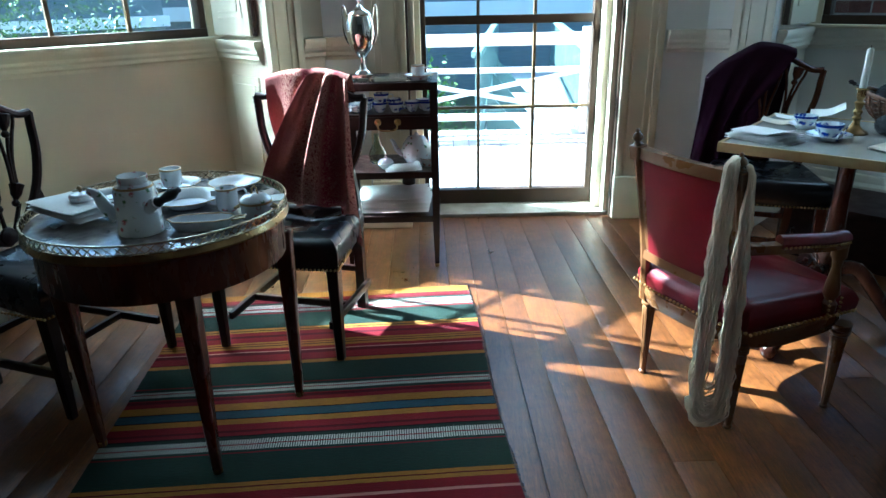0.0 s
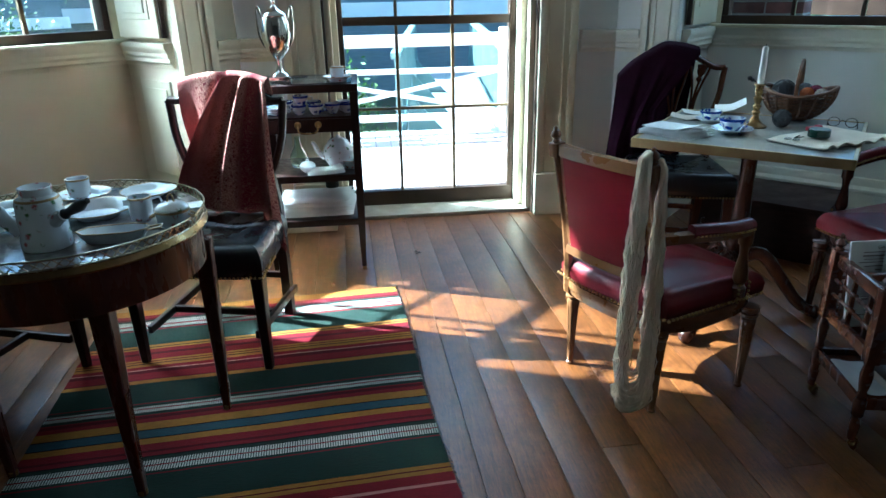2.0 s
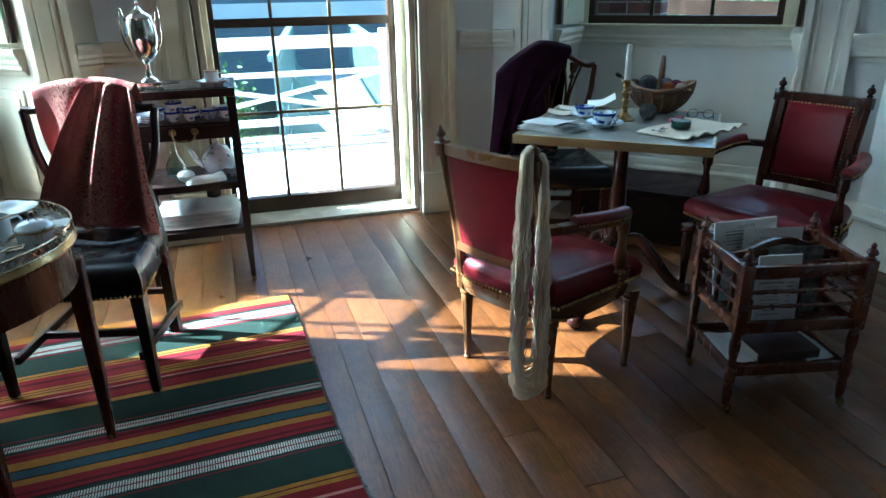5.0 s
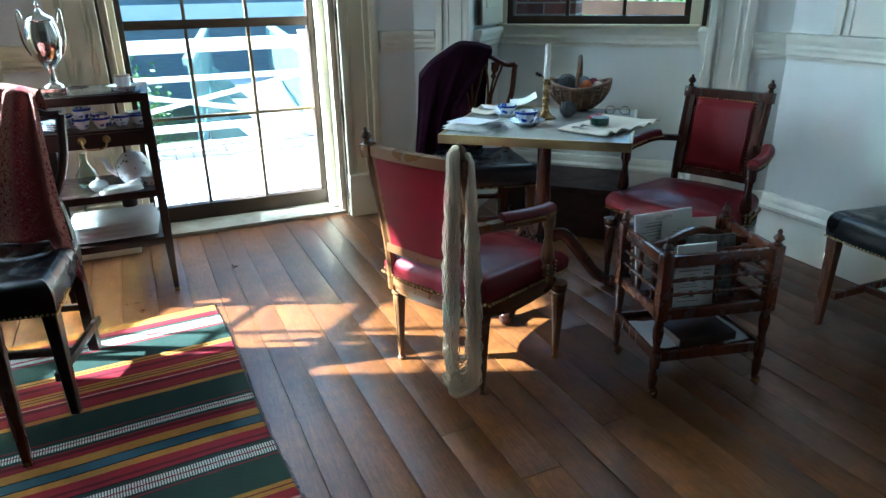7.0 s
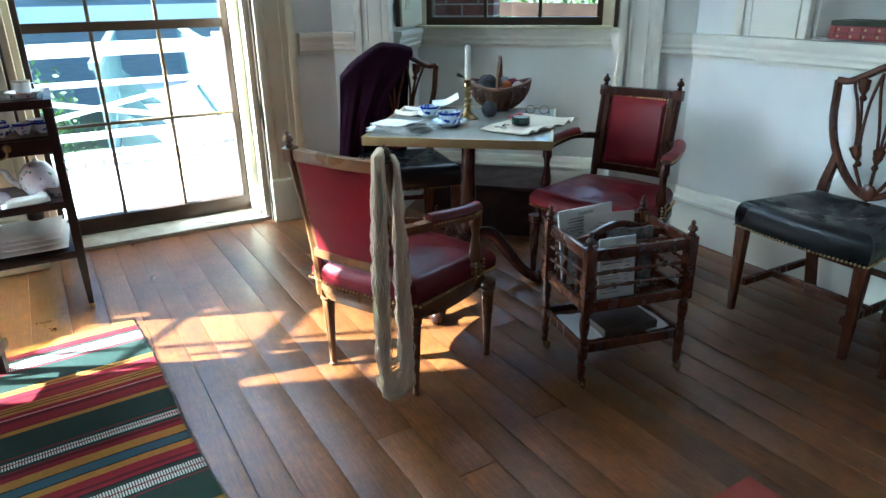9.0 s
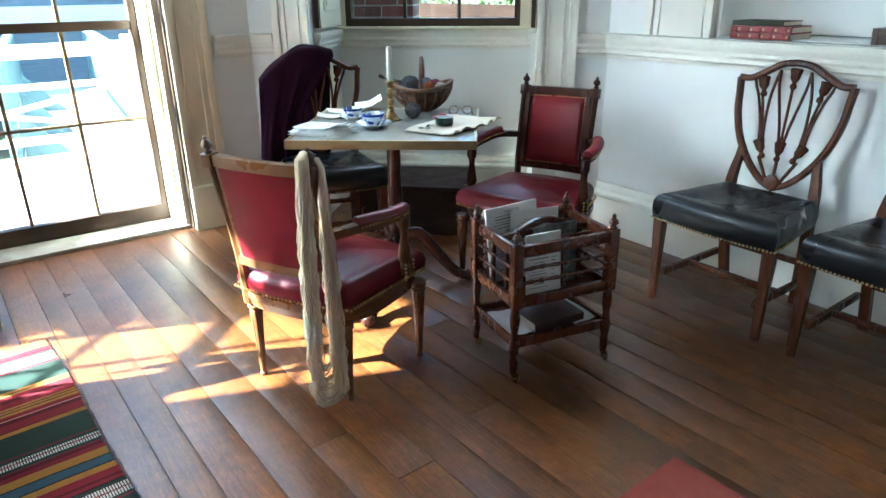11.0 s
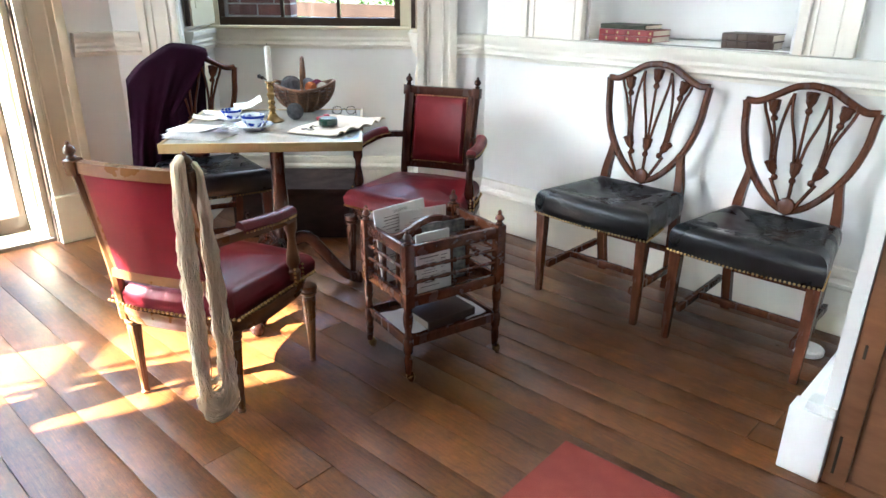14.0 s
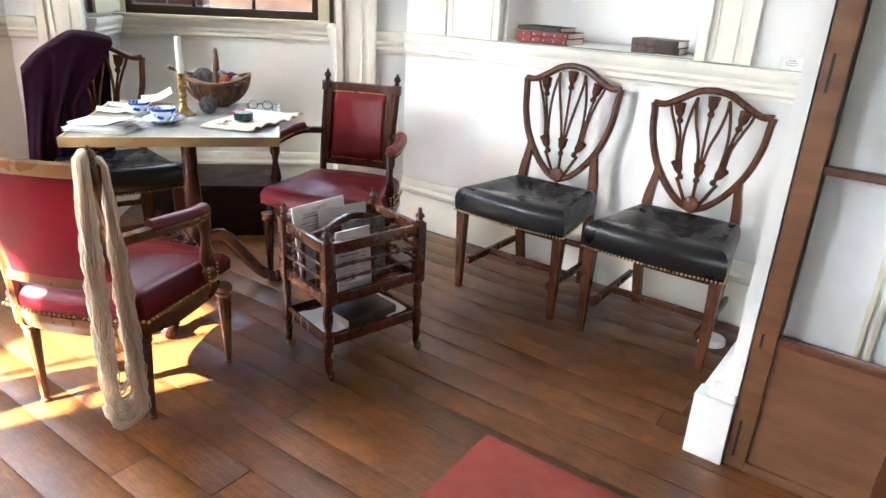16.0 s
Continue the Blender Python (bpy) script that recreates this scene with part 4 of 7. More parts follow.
# ---- dumbwaiter ----
dw = thing("dumbwaiter", pose(-0.26, 3.19, 0), "near-black mahogany serving stand with drawer and three tiers", "serving stand")
W2, D2 = 0.225, 0.19
DWTOP = material("worn_dark_leather_top", (0.10, 0.095, 0.085), (0.05, 0.047, 0.043), 8, 0.14, 0.3)
for sx in (-1, 1):
    for sy in (-1, 1):
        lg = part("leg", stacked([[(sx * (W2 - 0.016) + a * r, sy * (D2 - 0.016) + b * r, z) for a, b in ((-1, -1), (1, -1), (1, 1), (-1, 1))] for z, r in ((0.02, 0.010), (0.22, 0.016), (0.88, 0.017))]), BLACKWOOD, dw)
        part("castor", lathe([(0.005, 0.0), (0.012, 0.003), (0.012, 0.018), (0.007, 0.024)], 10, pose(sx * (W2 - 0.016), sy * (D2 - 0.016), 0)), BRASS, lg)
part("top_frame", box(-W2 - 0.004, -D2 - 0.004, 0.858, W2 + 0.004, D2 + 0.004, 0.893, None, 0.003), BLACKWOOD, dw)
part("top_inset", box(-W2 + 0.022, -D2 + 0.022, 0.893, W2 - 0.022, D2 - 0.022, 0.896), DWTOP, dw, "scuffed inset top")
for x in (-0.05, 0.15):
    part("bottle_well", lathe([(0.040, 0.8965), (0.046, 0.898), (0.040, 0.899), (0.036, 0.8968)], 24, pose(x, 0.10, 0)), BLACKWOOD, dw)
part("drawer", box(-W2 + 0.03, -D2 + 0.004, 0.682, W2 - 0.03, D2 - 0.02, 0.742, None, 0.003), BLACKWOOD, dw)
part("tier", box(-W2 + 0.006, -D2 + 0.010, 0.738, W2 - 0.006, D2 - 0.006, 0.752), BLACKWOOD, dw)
bm = bm_sweep(bmesh.new(), curve([(-0.045, -D2 - 0.006, 0.718), (-0.038, -D2 - 0.022, 0.690), (0, -D2 - 0.026, 0.684), (0.038, -D2 - 0.022, 0.690), (0.045, -D2 - 0.006, 0.718)], 5), disc(0.004, 8))
for s in (-1, 1):
    bm_lathe(bm, [(0.016, 0), (0.014, 0.005), (0.006, 0.010)], 12, pose(s * 0.045, -D2 + 0.004, 0.718, 90, 0, 0))
part("drawer_handle", bm, BRASS, dw, "dark brass bail handle")
for z in (0.468, 0.252):
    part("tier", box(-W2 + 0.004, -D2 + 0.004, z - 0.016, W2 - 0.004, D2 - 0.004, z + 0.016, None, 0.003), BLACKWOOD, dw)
structure("floor_grille", box(-0.50, 3.60, 0.0, -0.20, 3.72, 0.05, None, 0.004), TRIM, "low cream box on the floor behind the stand", "floor box")


# ---- china and small metal ----
def china_material(name, glaze, paint, scale, low, high, rim=None):
    """Glazed china with painted sprigs."""
    m, nt, p = nodes_of(name)
    vec = coords(nt)
    v, r = nt.nodes.new("ShaderNodeTexVoronoi"), nt.nodes.new("ShaderNodeMapRange")
    v.inputs["Scale"].default_value = scale
    nt.links.new(vec, v.inputs["Vector"])
    warp = noised(nt, vec, scale * 1.7, 4, 0.45, 0.55)
    r.inputs[1].default_value, r.inputs[2].default_value, r.inputs[3].default_value, r.inputs[4].default_value = low, high, 1.0, 0.0
    nt.links.new(v.outputs["Distance"], r.inputs[0])
    mul = nt.nodes.new("ShaderNodeMath")
    mul.operation = "MULTIPLY"
    nt.links.new(r.outputs[0], mul.inputs[0])
    nt.links.new(warp, mul.inputs[1])
    pick = noised(nt, vec, scale * 0.9, 2, 0.49, 0.51)
    nt.links.new(mixed(nt, mul.outputs[0], glaze, mixed(nt, pick, paint[0], paint[1])), p.inputs["Base Color"])
    p.inputs["Roughness"].default_value = 0.12
    p.inputs["Coat Weight"].default_value = 0.4
    return m


CHINA = china_material("white_sprigged_china", (0.74, 0.77, 0.80), ((0.10, 0.20, 0.08), (0.42, 0.12, 0.14)), 42, 0.20, 0.36)
PLAINCHINA = material("white_china", (0.76, 0.78, 0.80), (0.70, 0.72, 0.75), 8, 0.10, 0.16, bump=0.0)
BLUECHINA = china_material("blue_and_white_china", (0.70, 0.76, 0.82), ((0.006, 0.020, 0.24), (0.012, 0.04, 0.34)), 34, 0.42, 0.50)
BLUEBAND = material("cobalt_blue_band", (0.008, 0.025, 0.26), (0.02, 0.05, 0.34), 60, 0.12, bump=0)
GILT = material("dull_gilding", (0.42, 0.30, 0.14), (0.30, 0.20, 0.09), 30, 0.3, metal=0.7, bump=0)
EBONY = material("ebony", (0.012, 0.012, 0.013), (0.02, 0.018, 0.018), 9, 0.25)
SILVER = material("polished_silver", (0.78, 0.76, 0.72), (0.62, 0.60, 0.56), 5, 0.07, 0.16, metal=1.0, bump=0.0)
LINEN = material("white_linen", (0.78, 0.78, 0.77), (0.70, 0.70, 0.69), 7, 0.85, bump=0.35, fine=260, dist=0.0008)
CREAMLINEN = material("cream_linen", (0.70, 0.62, 0.50), (0.62, 0.54, 0.43), 7, 0.85, bump=0.35, fine=260, dist=0.0008)
TT = 0.7155   # marble of the tea table
TS = 0.7385   # top of the square table


def saucer(name, m, r, mat, label, deep=0.018, rim=True, group="china"):
    t = thing(name, m, label, "plate" if r > 0.08 else "saucer", group)
    part("dish", lathe([(0.001, 0.002), (r * 0.52, 0.0), (r * 0.58, 0.003), (r * 0.66, deep * 0.5), (r, deep), (r - 0.001, deep + 0.003), (r * 0.66, deep * 0.5 + 0.004), (r * 0.55, 0.006), (0.001, 0.006)], 40), mat, t)
    if rim:
        part("gilt_rim", lathe([(r - 0.0026, deep - 0.0003), (r + 0.0010, deep + 0.0005), (r + 0.0008, deep + 0.0034), (r - 0.0026, deep + 0.0026)], 40, cap=False), GILT, t)
    return t


def cup(name, m, r, h, mat, label, flare=1.0, handle=True, rim=True, group="china"):
    t = thing(name, m, label, "cup", group)
    part("bowl", lathe([(r * 0.55, 0.0), (r * 0.62, 0.003), (r * 0.9 if flare == 1 else r * 0.7, h * 0.15), (r, h * 0.5), (r * flare, h), (r * flare - 0.003, h), (r - 0.003, h * 0.5), (r * 0.7, h * 0.12), (0.001, h * 0.10)], 28), mat, t)
    if mat is BLUECHINA:
        q = [(r * flare - (flare - 1) * r * 0.4 * (1 - k), h * (0.78 + 0.22 * k)) for k in (0, 0.5, 0.97)]
        part("blue_band", lathe([(a + 0.0008, b) for a, b in q] + [(a - 0.001, b) for a, b in q[::-1]], 28, cap=False), BLUEBAND, t)
    if handle:
        part("handle", bm_sweep(bmesh.new(), curve([(r * 0.95, 0, h * 0.8), (r + 0.022, 0, h * 0.8), (r + 0.026, 0, h * 0.5), (r + 0.012, 0, h * 0.25), (r * 0.95, 0, h * 0.22)], 5), disc(0.003, 6)), mat, t)
    if rim:
        part("gilt_rim", lathe([(r * flare - 0.0034, h - 0.003), (r * flare + 0.0006, h - 0.004), (r * flare + 0.0006, h + 0.0008), (r * flare - 0.0034, h + 0.0008)], 28, cap=False), GILT, t)
    return t


pot = thing("coffee_pot", pose(-0.775, 1.585, TT, 0, 0, 12), "white sprigged china chocolate pot with black side handle, lid off", "coffee pot", "tea service")
part("body", lathe([(0.054, 0), (0.056, 0.004), (0.053, 0.06), (0.050, 0.112), (0.044, 0.122), (0.035, 0.128), (0.036, 0.146), (0.034, 0.147), (0.032, 0.125), (0.002, 0.11)], 32), CHINA, pot)
part("gilt_band", lathe([(0.0470, 0.1170), (0.0476, 0.1185), (0.0450, 0.1225), (0.0445, 0.121)], 32, cap=False), GILT, pot)
part("spout", bm_sweep(bmesh.new(), curve([(-0.045, -0.01, 0.045), (-0.072, -0.01, 0.075), (-0.084, -0.01, 0.105), (-0.104, -0.01, 0.118)], 6), disc(0.014, 10), scale=[1.35 - 0.75 * i / 18 for i in range(19)]), CHINA, pot)
part("socket", lathe([(0.020, 0), (0.014, 0.025), (0.015, 0.034)], 12, pose(0.030, -0.028, 0.068, 0, 62, -30)), CHINA, pot)
part("handle", lathe([(0.012, 0), (0.014, 0.004), (0.009, 0.014), (0.013, 0.04), (0.014, 0.055), (0.006, 0.075), (0.007, 0.080), (0.002, 0.084)], 12, pose(0.058, -0.044, 0.084, 0, 62, -30)), EBONY, pot, "turned black handle")


def napkin(m, w, d, h, layers, seed, curl, label):
    """A folded cloth: soft layers lying on one another, each fold a part."""
    bms = []
    for k in range(layers):
        bm = bmesh.new()
        z0 = h * k / layers
        t = h / layers * 0.90
        g = 0.006 * math.sin(seed + 2.1 * k)

        def f(u, v):
            x, y = (u - 0.5) * (w - 0.010 * k) + g, (v - 0.5) * (d - 0.006 * k) + g * 0.6
            sk = 0.004 * noise.noise(Vector((x * 9 + seed, y * 9, k))) * (k + 1) / layers + curl * max(0, u - 0.7) ** 2 * (k + 1)
            return Vector((x + 0.05 * y, y, z0 + sk))

        n = 10
        soft = lambda i: t * 0.5 * (1 - (1 - min(1.0, i * 2.2 / n)) ** 2) ** 0.5
        low = [[bm.verts.new(f(i / n, j / n) + Vector((0, 0, t * 0.5 - min(soft(i), soft(n - i), soft(j), soft(n - j))))) for j in range(n + 1)] for i in range(n + 1)]
        top = [[bm.verts.new(f(i / n, j / n) + Vector((0, 0, t * 0.55 + min(soft(i), soft(n - i), soft(j), soft(n - j))))) for j in range(n + 1)] for i in range(n + 1)]
        for i in range(n):
            for j in range(n):
                bm.faces.new((low[i][j], low[i][j + 1], low[i + 1][j + 1], low[i + 1][j]))
                bm.faces.new((top[i][j], top[i + 1][j], top[i + 1][j + 1], top[i][j + 1]))
        rim = [(i, 0) for i in range(n)] + [(n, j) for j in range(n)] + [(i, n) for i in range(n, 0, -1)] + [(0, j) for j in range(n, 0, -1)]
        for (p0, p1), (q0, q1) in zip(rim, rim[1:] + rim[:1]):
            bm.faces.new((low[p0][p1], low[q0][q1], top[q0][q1], top[p0][p1]))
        bms.append(bm)
    zmin = min(v.co.z for bm in bms for v in bm.verts)
    cloth_ob = thing("linen_napkin", m, label, "napkin")
    for bm in bms:
        bmesh.ops.translate(bm, vec=(0, 0, -zmin), verts=bm.verts)
        part("fold", bm, LINEN, cloth_ob, "", 60)


napkin(pose(-1.000, 1.70, TT + 0.020, 0, 3, -28), 0.22, 0.14, 0.028, 3, 1.0, 0.02, "white linen napkin folded on the tea table edge")
lid = thing("pot_lid", pose(-0.985, 1.715, TT + 0.048), "white china pot lid lying on a napkin", "lid", "tea service")
part("disc", lathe([(0.030, 0), (0.031, 0.012), (0.026, 0.018), (0.004, 0.022)], 24), CHINA, lid)
part("knob", lathe([(0.004, 0.02), (0.003, 0.026), (0.008, 0.032), (0.003, 0.038)], 10), GILT, lid)
saucer("china_plate", pose(-0.735, 1.80, TT), 0.095, PLAINCHINA, "large white china plate with gilt edge", 0.024)
saucer("china_plate", pose(-0.655, 1.985, TT), 0.078, PLAINCHINA, "white china plate with gilt edge by the gallery", 0.016)
saucer("china_saucer", pose(-0.835, 1.975, TT), 0.074, CHINA, "white sprigged saucer under a cup", 0.018)
cup("china_cup", pose(-0.840, 1.965, TT + 0.007, 0, 0, 140), 0.031, 0.060, CHINA, "white sprigged straight-sided coffee cup on its saucer")
saucer("china_saucer", pose(-0.985, 1.87, TT), 0.070, CHINA, "white sprigged saucer behind the pot", 0.018)
jug = cup("cream_jug", pose(-0.600, 1.735, TT, 0, 0, 40), 0.030, 0.068, CHINA, "small white sprigged cream jug")
part("lip", prism([(-0.026, -0.010), (-0.042, 0), (-0.026, 0.010)], 0.052, 0.067), CHINA, jug)
sg = thing("sugar_box", pose(-0.510, 1.695, TT), "round white china sugar box with gilt handles", "sugar box", "tea service")
part("body", lathe([(0.036, 0), (0.041, 0.006), (0.042, 0.040), (0.038, 0.042)], 28), CHINA, sg)
part("gilt_band", lathe([(0.0405, 0.036), (0.0432, 0.038), (0.0432, 0.043), (0.0405, 0.044)], 28, cap=False), GILT, sg)
lidp = part("lid", lathe([(0.042, 0.043), (0.042, 0.047), (0.030, 0.058), (0.006, 0.062)], 28), CHINA, sg)
part("knob", bm_sweep(bmesh.new(), curve([(-0.008, 0, 0.060), (-0.006, 0, 0.076), (0.002, 0.003, 0.080), (0.008, 0, 0.060)], 5), disc(0.0025, 6)), GILT, lidp)
for s in (-1, 1):
    part("handle", bm_sweep(bmesh.new(), curve([(s * 0.041, -0.012, 0.03), (s * 0.056, -0.008, 0.024), (s * 0.056, 0.008, 0.024), (s * 0.041, 0.012, 0.03)], 4), disc(0.003, 6)), GILT, sg)
sp = thing("spoon_tray", pose(-0.628, 1.600, TT, 0, 0, 6), "white china faceted spoon tray with gilt edge", "tray", "tea service")
ring = lambda k, z: [(0.085 * k * x, 0.036 * k * y, z) for x, y in ((-1, 0), (-0.72, -0.8), (-0.2, -1), (0.5, -1), (0.9, -0.6), (1, 0), (0.9, 0.6), (0.5, 1), (-0.2, 1), (-0.72, 0.8))]
part("dish", stacked([ring(0.78, 0), ring(0.8, 0.002), ring(1.0, 0.026), ring(0.96, 0.027), ring(0.76, 0.006), ring(0.4, 0.005)]), PLAINCHINA, sp)
part("gilt_rim", bm_sweep(bmesh.new(), ring(0.985, 0.0272), disc(0.002, 6), closed=True), GILT, sp)
part("handle", bm_sweep(bmesh.new(), [(0.078, -0.012, 0.022), (0.112, -0.012, 0.026), (0.112, 0.012, 0.026), (0.078, 0.012, 0.022)], rect(0.005, 0.004)), GILT, sp)
solo("folded_card", box(-0.05, -0.03, 0, 0.05, 0.03, 0.003), LINEN, pose(-0.520, 1.845, TT, 0, 0, 20), "folded white card on the tea table", "card")

# things on the dumbwaiter
DT = 0.8962
urn = thing("silver_urn", pose(-0.368, 3.09, DT) @ Matrix.Diagonal((0.87, 0.87, 1, 1)), "polished silver two-handled covered urn", "urn")
bm = box(-0.052, -0.052, 0.012, 0.052, 0.052, 0.030, None, 0.004)
for sx in (-1, 1):
    for sy in (-1, 1):
        bmesh.ops.create_icosphere(bm, subdivisions=2, radius=0.011, matrix=Matrix.Translation((sx * 0.042, sy * 0.042, 0.011)))
part("base", bm, SILVER, urn)
part("body", lathe([(0.044, 0.030), (0.040, 0.038), (0.020, 0.050), (0.012, 0.075), (0.014, 0.10), (0.030, 0.112), (0.054, 0.140), (0.070, 0.180), (0.074, 0.215), (0.070, 0.250), (0.060, 0.278), (0.062, 0.282)], 36), SILVER, urn)
part("lid", lathe([(0.060, 0.282), (0.054, 0.292), (0.036, 0.304), (0.020, 0.312), (0.012, 0.322), (0.006, 0.328), (0.010, 0.338), (0.005, 0.348), (0.002, 0.362)], 28), SILVER, urn)
for s in (-1, 1):
    part("handle", bm_sweep(bmesh.new(), curve([(s * 0.060, 0, 0.150), (s * 0.082, 0, 0.20), (s * 0.087, 0, 0.27), (s * 0.084, 0, 0.315), (s * 0.074, 0, 0.312), (s * 0.064, 0, 0.272)], 6), disc(0.0045, 8)), SILVER, urn)
saucer("china_saucer", pose(-0.115, 3.08, DT), 0.066, CHINA, "white saucer on the serving stand", 0.020)
cup("china_cup", pose(-0.118, 3.08, DT + 0.007), 0.030, 0.056, CHINA, "white sprigged cup on the serving stand")
rnd = random.Random(4)
for i in range(4):
    saucer("blue_plate", pose(-0.40, 3.10, 0.7525 + 0.007 * i), 0.062, BLUECHINA, "stacked blue and white plate", 0.012, False, "blue china")
for x, y, z in ((-0.30, 3.08, 0.7525), (-0.225, 3.075, 0.7525), (-0.15, 3.09, 0.7525), (-0.085, 3.10, 0.7525), (-0.29, 3.085, 0.792), (-0.10, 3.15, 0.7525), (-0.37, 3.2, 0.7525), (-0.24, 3.18, 0.7525)):
    cup("blue_cup", pose(x, y, z, 0, 0, rnd.uniform(0, 360)), 0.030, 0.046, BLUECHINA, "blue and white tea cup on the upper tier", 1.15, True, False, "blue china")
tp = thing("teapot", pose(-0.14, 3.16, 0.4845, 0, 0, 5), "white china teapot with painted flowers", "teapot")
part("body", lathe([(0.045, 0), (0.050, 0.006), (0.072, 0.045), (0.076, 0.07), (0.066, 0.10), (0.052, 0.118), (0.048, 0.125)], 28), CHINA, tp)
part("lid", lathe([(0.048, 0.125), (0.040, 0.134), (0.014, 0.142), (0.008, 0.152), (0.002, 0.156)], 20), CHINA, tp)
part("spout", bm_sweep(bmesh.new(), curve([(-0.066, 0, 0.05), (-0.095, 0, 0.075), (-0.112, 0, 0.115), (-0.126, 0, 0.122)], 5), disc(0.013, 8), scale=[1.2 - 0.7 * i / 15 for i in range(16)]), CHINA, tp)
part("handle", bm_sweep(bmesh.new(), curve([(0.066, 0, 0.105), (0.10, 0, 0.112), (0.108, 0, 0.07), (0.090, 0, 0.04), (0.070, 0, 0.04)], 5), disc(0.005, 8)), CHINA, tp)
bo = thing("sugar_bowl", pose(-0.285, 3.08, 0.4845), "small lidded white china bowl", "bowl")
part("body", lathe([(0.018, 0), (0.034, 0.015), (0.038, 0.030), (0.034, 0.036)], 20), PLAINCHINA, bo)
part("lid", lathe([(0.036, 0.036), (0.026, 0.047), (0.006, 0.053), (0.008, 0.060), (0.002, 0.064)], 20), PLAINCHINA, bo)
saucer("china_bowl", pose(-0.085, 3.12, 0.4845), 0.045, CHINA, "small white china bowl at the tier's edge", 0.04)
solo("glass_carafe", lathe([(0.03, 0), (0.040, 0.01), (0.042, 0.05), (0.016, 0.10), (0.013, 0.14), (0.016, 0.145), (0.012, 0.14), (0.014, 0.10), (0.039, 0.05), (0.037, 0.012), (0.002, 0.008)], 20), glass_material("green_glass", (0.75, 0.85, 0.75)), pose(-0.335, 3.2, 0.4845), "pale green glass carafe", "carafe")
napkin(pose(-0.20, 3.055, 0.4845, 0, 0, 8), 0.17, 0.10, 0.022, 4, 3.0, 0.04, "white napkins with striped border on the middle tier")
napkin(pose(-0.26, 3.17, 0.2685), 0.37, 0.27, 0.085, 4, 5.0, 0.02, "large folded white cloth on the lowest tier")
wh = thing("metal_canister", pose(-0.19, 3.27, 0.4845 - 0.2), "dark metal canister with bands", "canister")
part("body", lathe([(0.03, 0.07), (0.033, 0.075), (0.033, 0.15), (0.03, 0.155)], 20), IRON, wh)
part("band", lathe([(0.033, 0.105), (0.0345, 0.107), (0.0345, 0.116), (0.033, 0.118)], 20, cap=False), SILVER, wh)


# ---- on the square table ----
saucer("blue_saucer", pose(1.385, 2.375, TS), 0.077, BLUECHINA, "blue and white saucer", 0.020, False, "blue china")
cup("blue_cup", pose(1.385, 2.38, TS + 0.007), 0.040, 0.052, BLUECHINA, "blue and white tea bowl on its saucer", 1.2, False, False, "blue china")
saucer("blue_saucer", pose(1.410, 2.59, TS), 0.060, PLAINCHINA, "plain white saucer under a tea bowl", 0.018, False, "blue china")
cup("blue_cup", pose(1.408, 2.59, TS + 0.007), 0.036, 0.044, BLUECHINA, "small blue and white tea bowl", 1.2, False, False, "blue china")
sn = thing("tea_spoon", pose(1.420, 2.352, TS + 0.022, 0, -50, 20), "silver tea spoon leaning in a saucer", "spoon")
part("handle", box(0, -0.002, 0, 0.06, 0.002, 0.002), SILVER, sn)
part("bowl", lathe([(0.002, -0.003), (0.008, 0), (0.009, 0.001)], 12, pose(-0.008, 0, 0)), SILVER, sn)
cs = thing("candlestick", pose(1.535, 2.475, TS), "brass candlestick holding a white candle", "candlestick")
part("stick", lathe([(0.046, 0), (0.047, 0.004), (0.040, 0.010), (0.030, 0.014), (0.016, 0.030), (0.012, 0.05), (0.018, 0.058), (0.011, 0.066), (0.017, 0.082), (0.011, 0.090), (0.015, 0.105), (0.019, 0.115), (0.011, 0.122), (0.015, 0.135), (0.015, 0.160), (0.024, 0.163), (0.022, 0.167), (0.011, 0.168)], 24), BRASS, cs)
part("candle", lathe([(0.0125, 0.160), (0.0122, 0.24), (0.0115, 0.302), (0.007, 0.308), (0.001, 0.309)], 16), material("candle_wax", (0.82, 0.80, 0.74), (0.78, 0.75, 0.68), 8, 0.35, bump=0), cs, "tall white candle")
part("wick", lathe([(0.0012, 0.305), (0.001, 0.318)], 6), EBONY, cs)

# basket of wool, woven of staves and ribs
WICK = material("brown_willow", (0.17, 0.072, 0.026), (0.075, 0.030, 0.012), 20, 0.5, bump=0.3, fine=120, vary=0.12)
bk = thing("wicker_basket", pose(1.775, 2.585, TS, 0, 0, -38), "brown wicker basket filled with balls of wool", "basket")
prof = lambda s: (0.035 + 0.080 * math.sin(s * math.pi / 2) ** 0.62, 0.004 + 0.112 * s)
bm = bmesh.new()
rows = 16
for k in range(rows):
    s = k / (rows - 1)
    r, z = prof(s)
    ph = (k % 2) * math.pi
    pts = []
    for i in range(72):
        a = 2 * math.pi * i / 72
        w = r + 0.0042 * math.cos(a * 18 + ph)
        pts.append((w * 1.2 * math.cos(a), w * math.sin(a), z + 0.016 * math.cos(2 * a) * s))
    bm_sweep(bm, pts, disc(0.0031, 6), closed=True)
tagged(part("weave", bm, WICK, bk, "woven willow rods"), kind="stuff")
part("lining", lathe([(0.03, 0.003)] + [((prof(s)[0] - 0.004), prof(s)[1]) for s in (0.15, 0.35, 0.6, 0.85)], 24, Matrix.Diagonal((1.2, 1, 1, 1))), BLACKWOOD, bk)
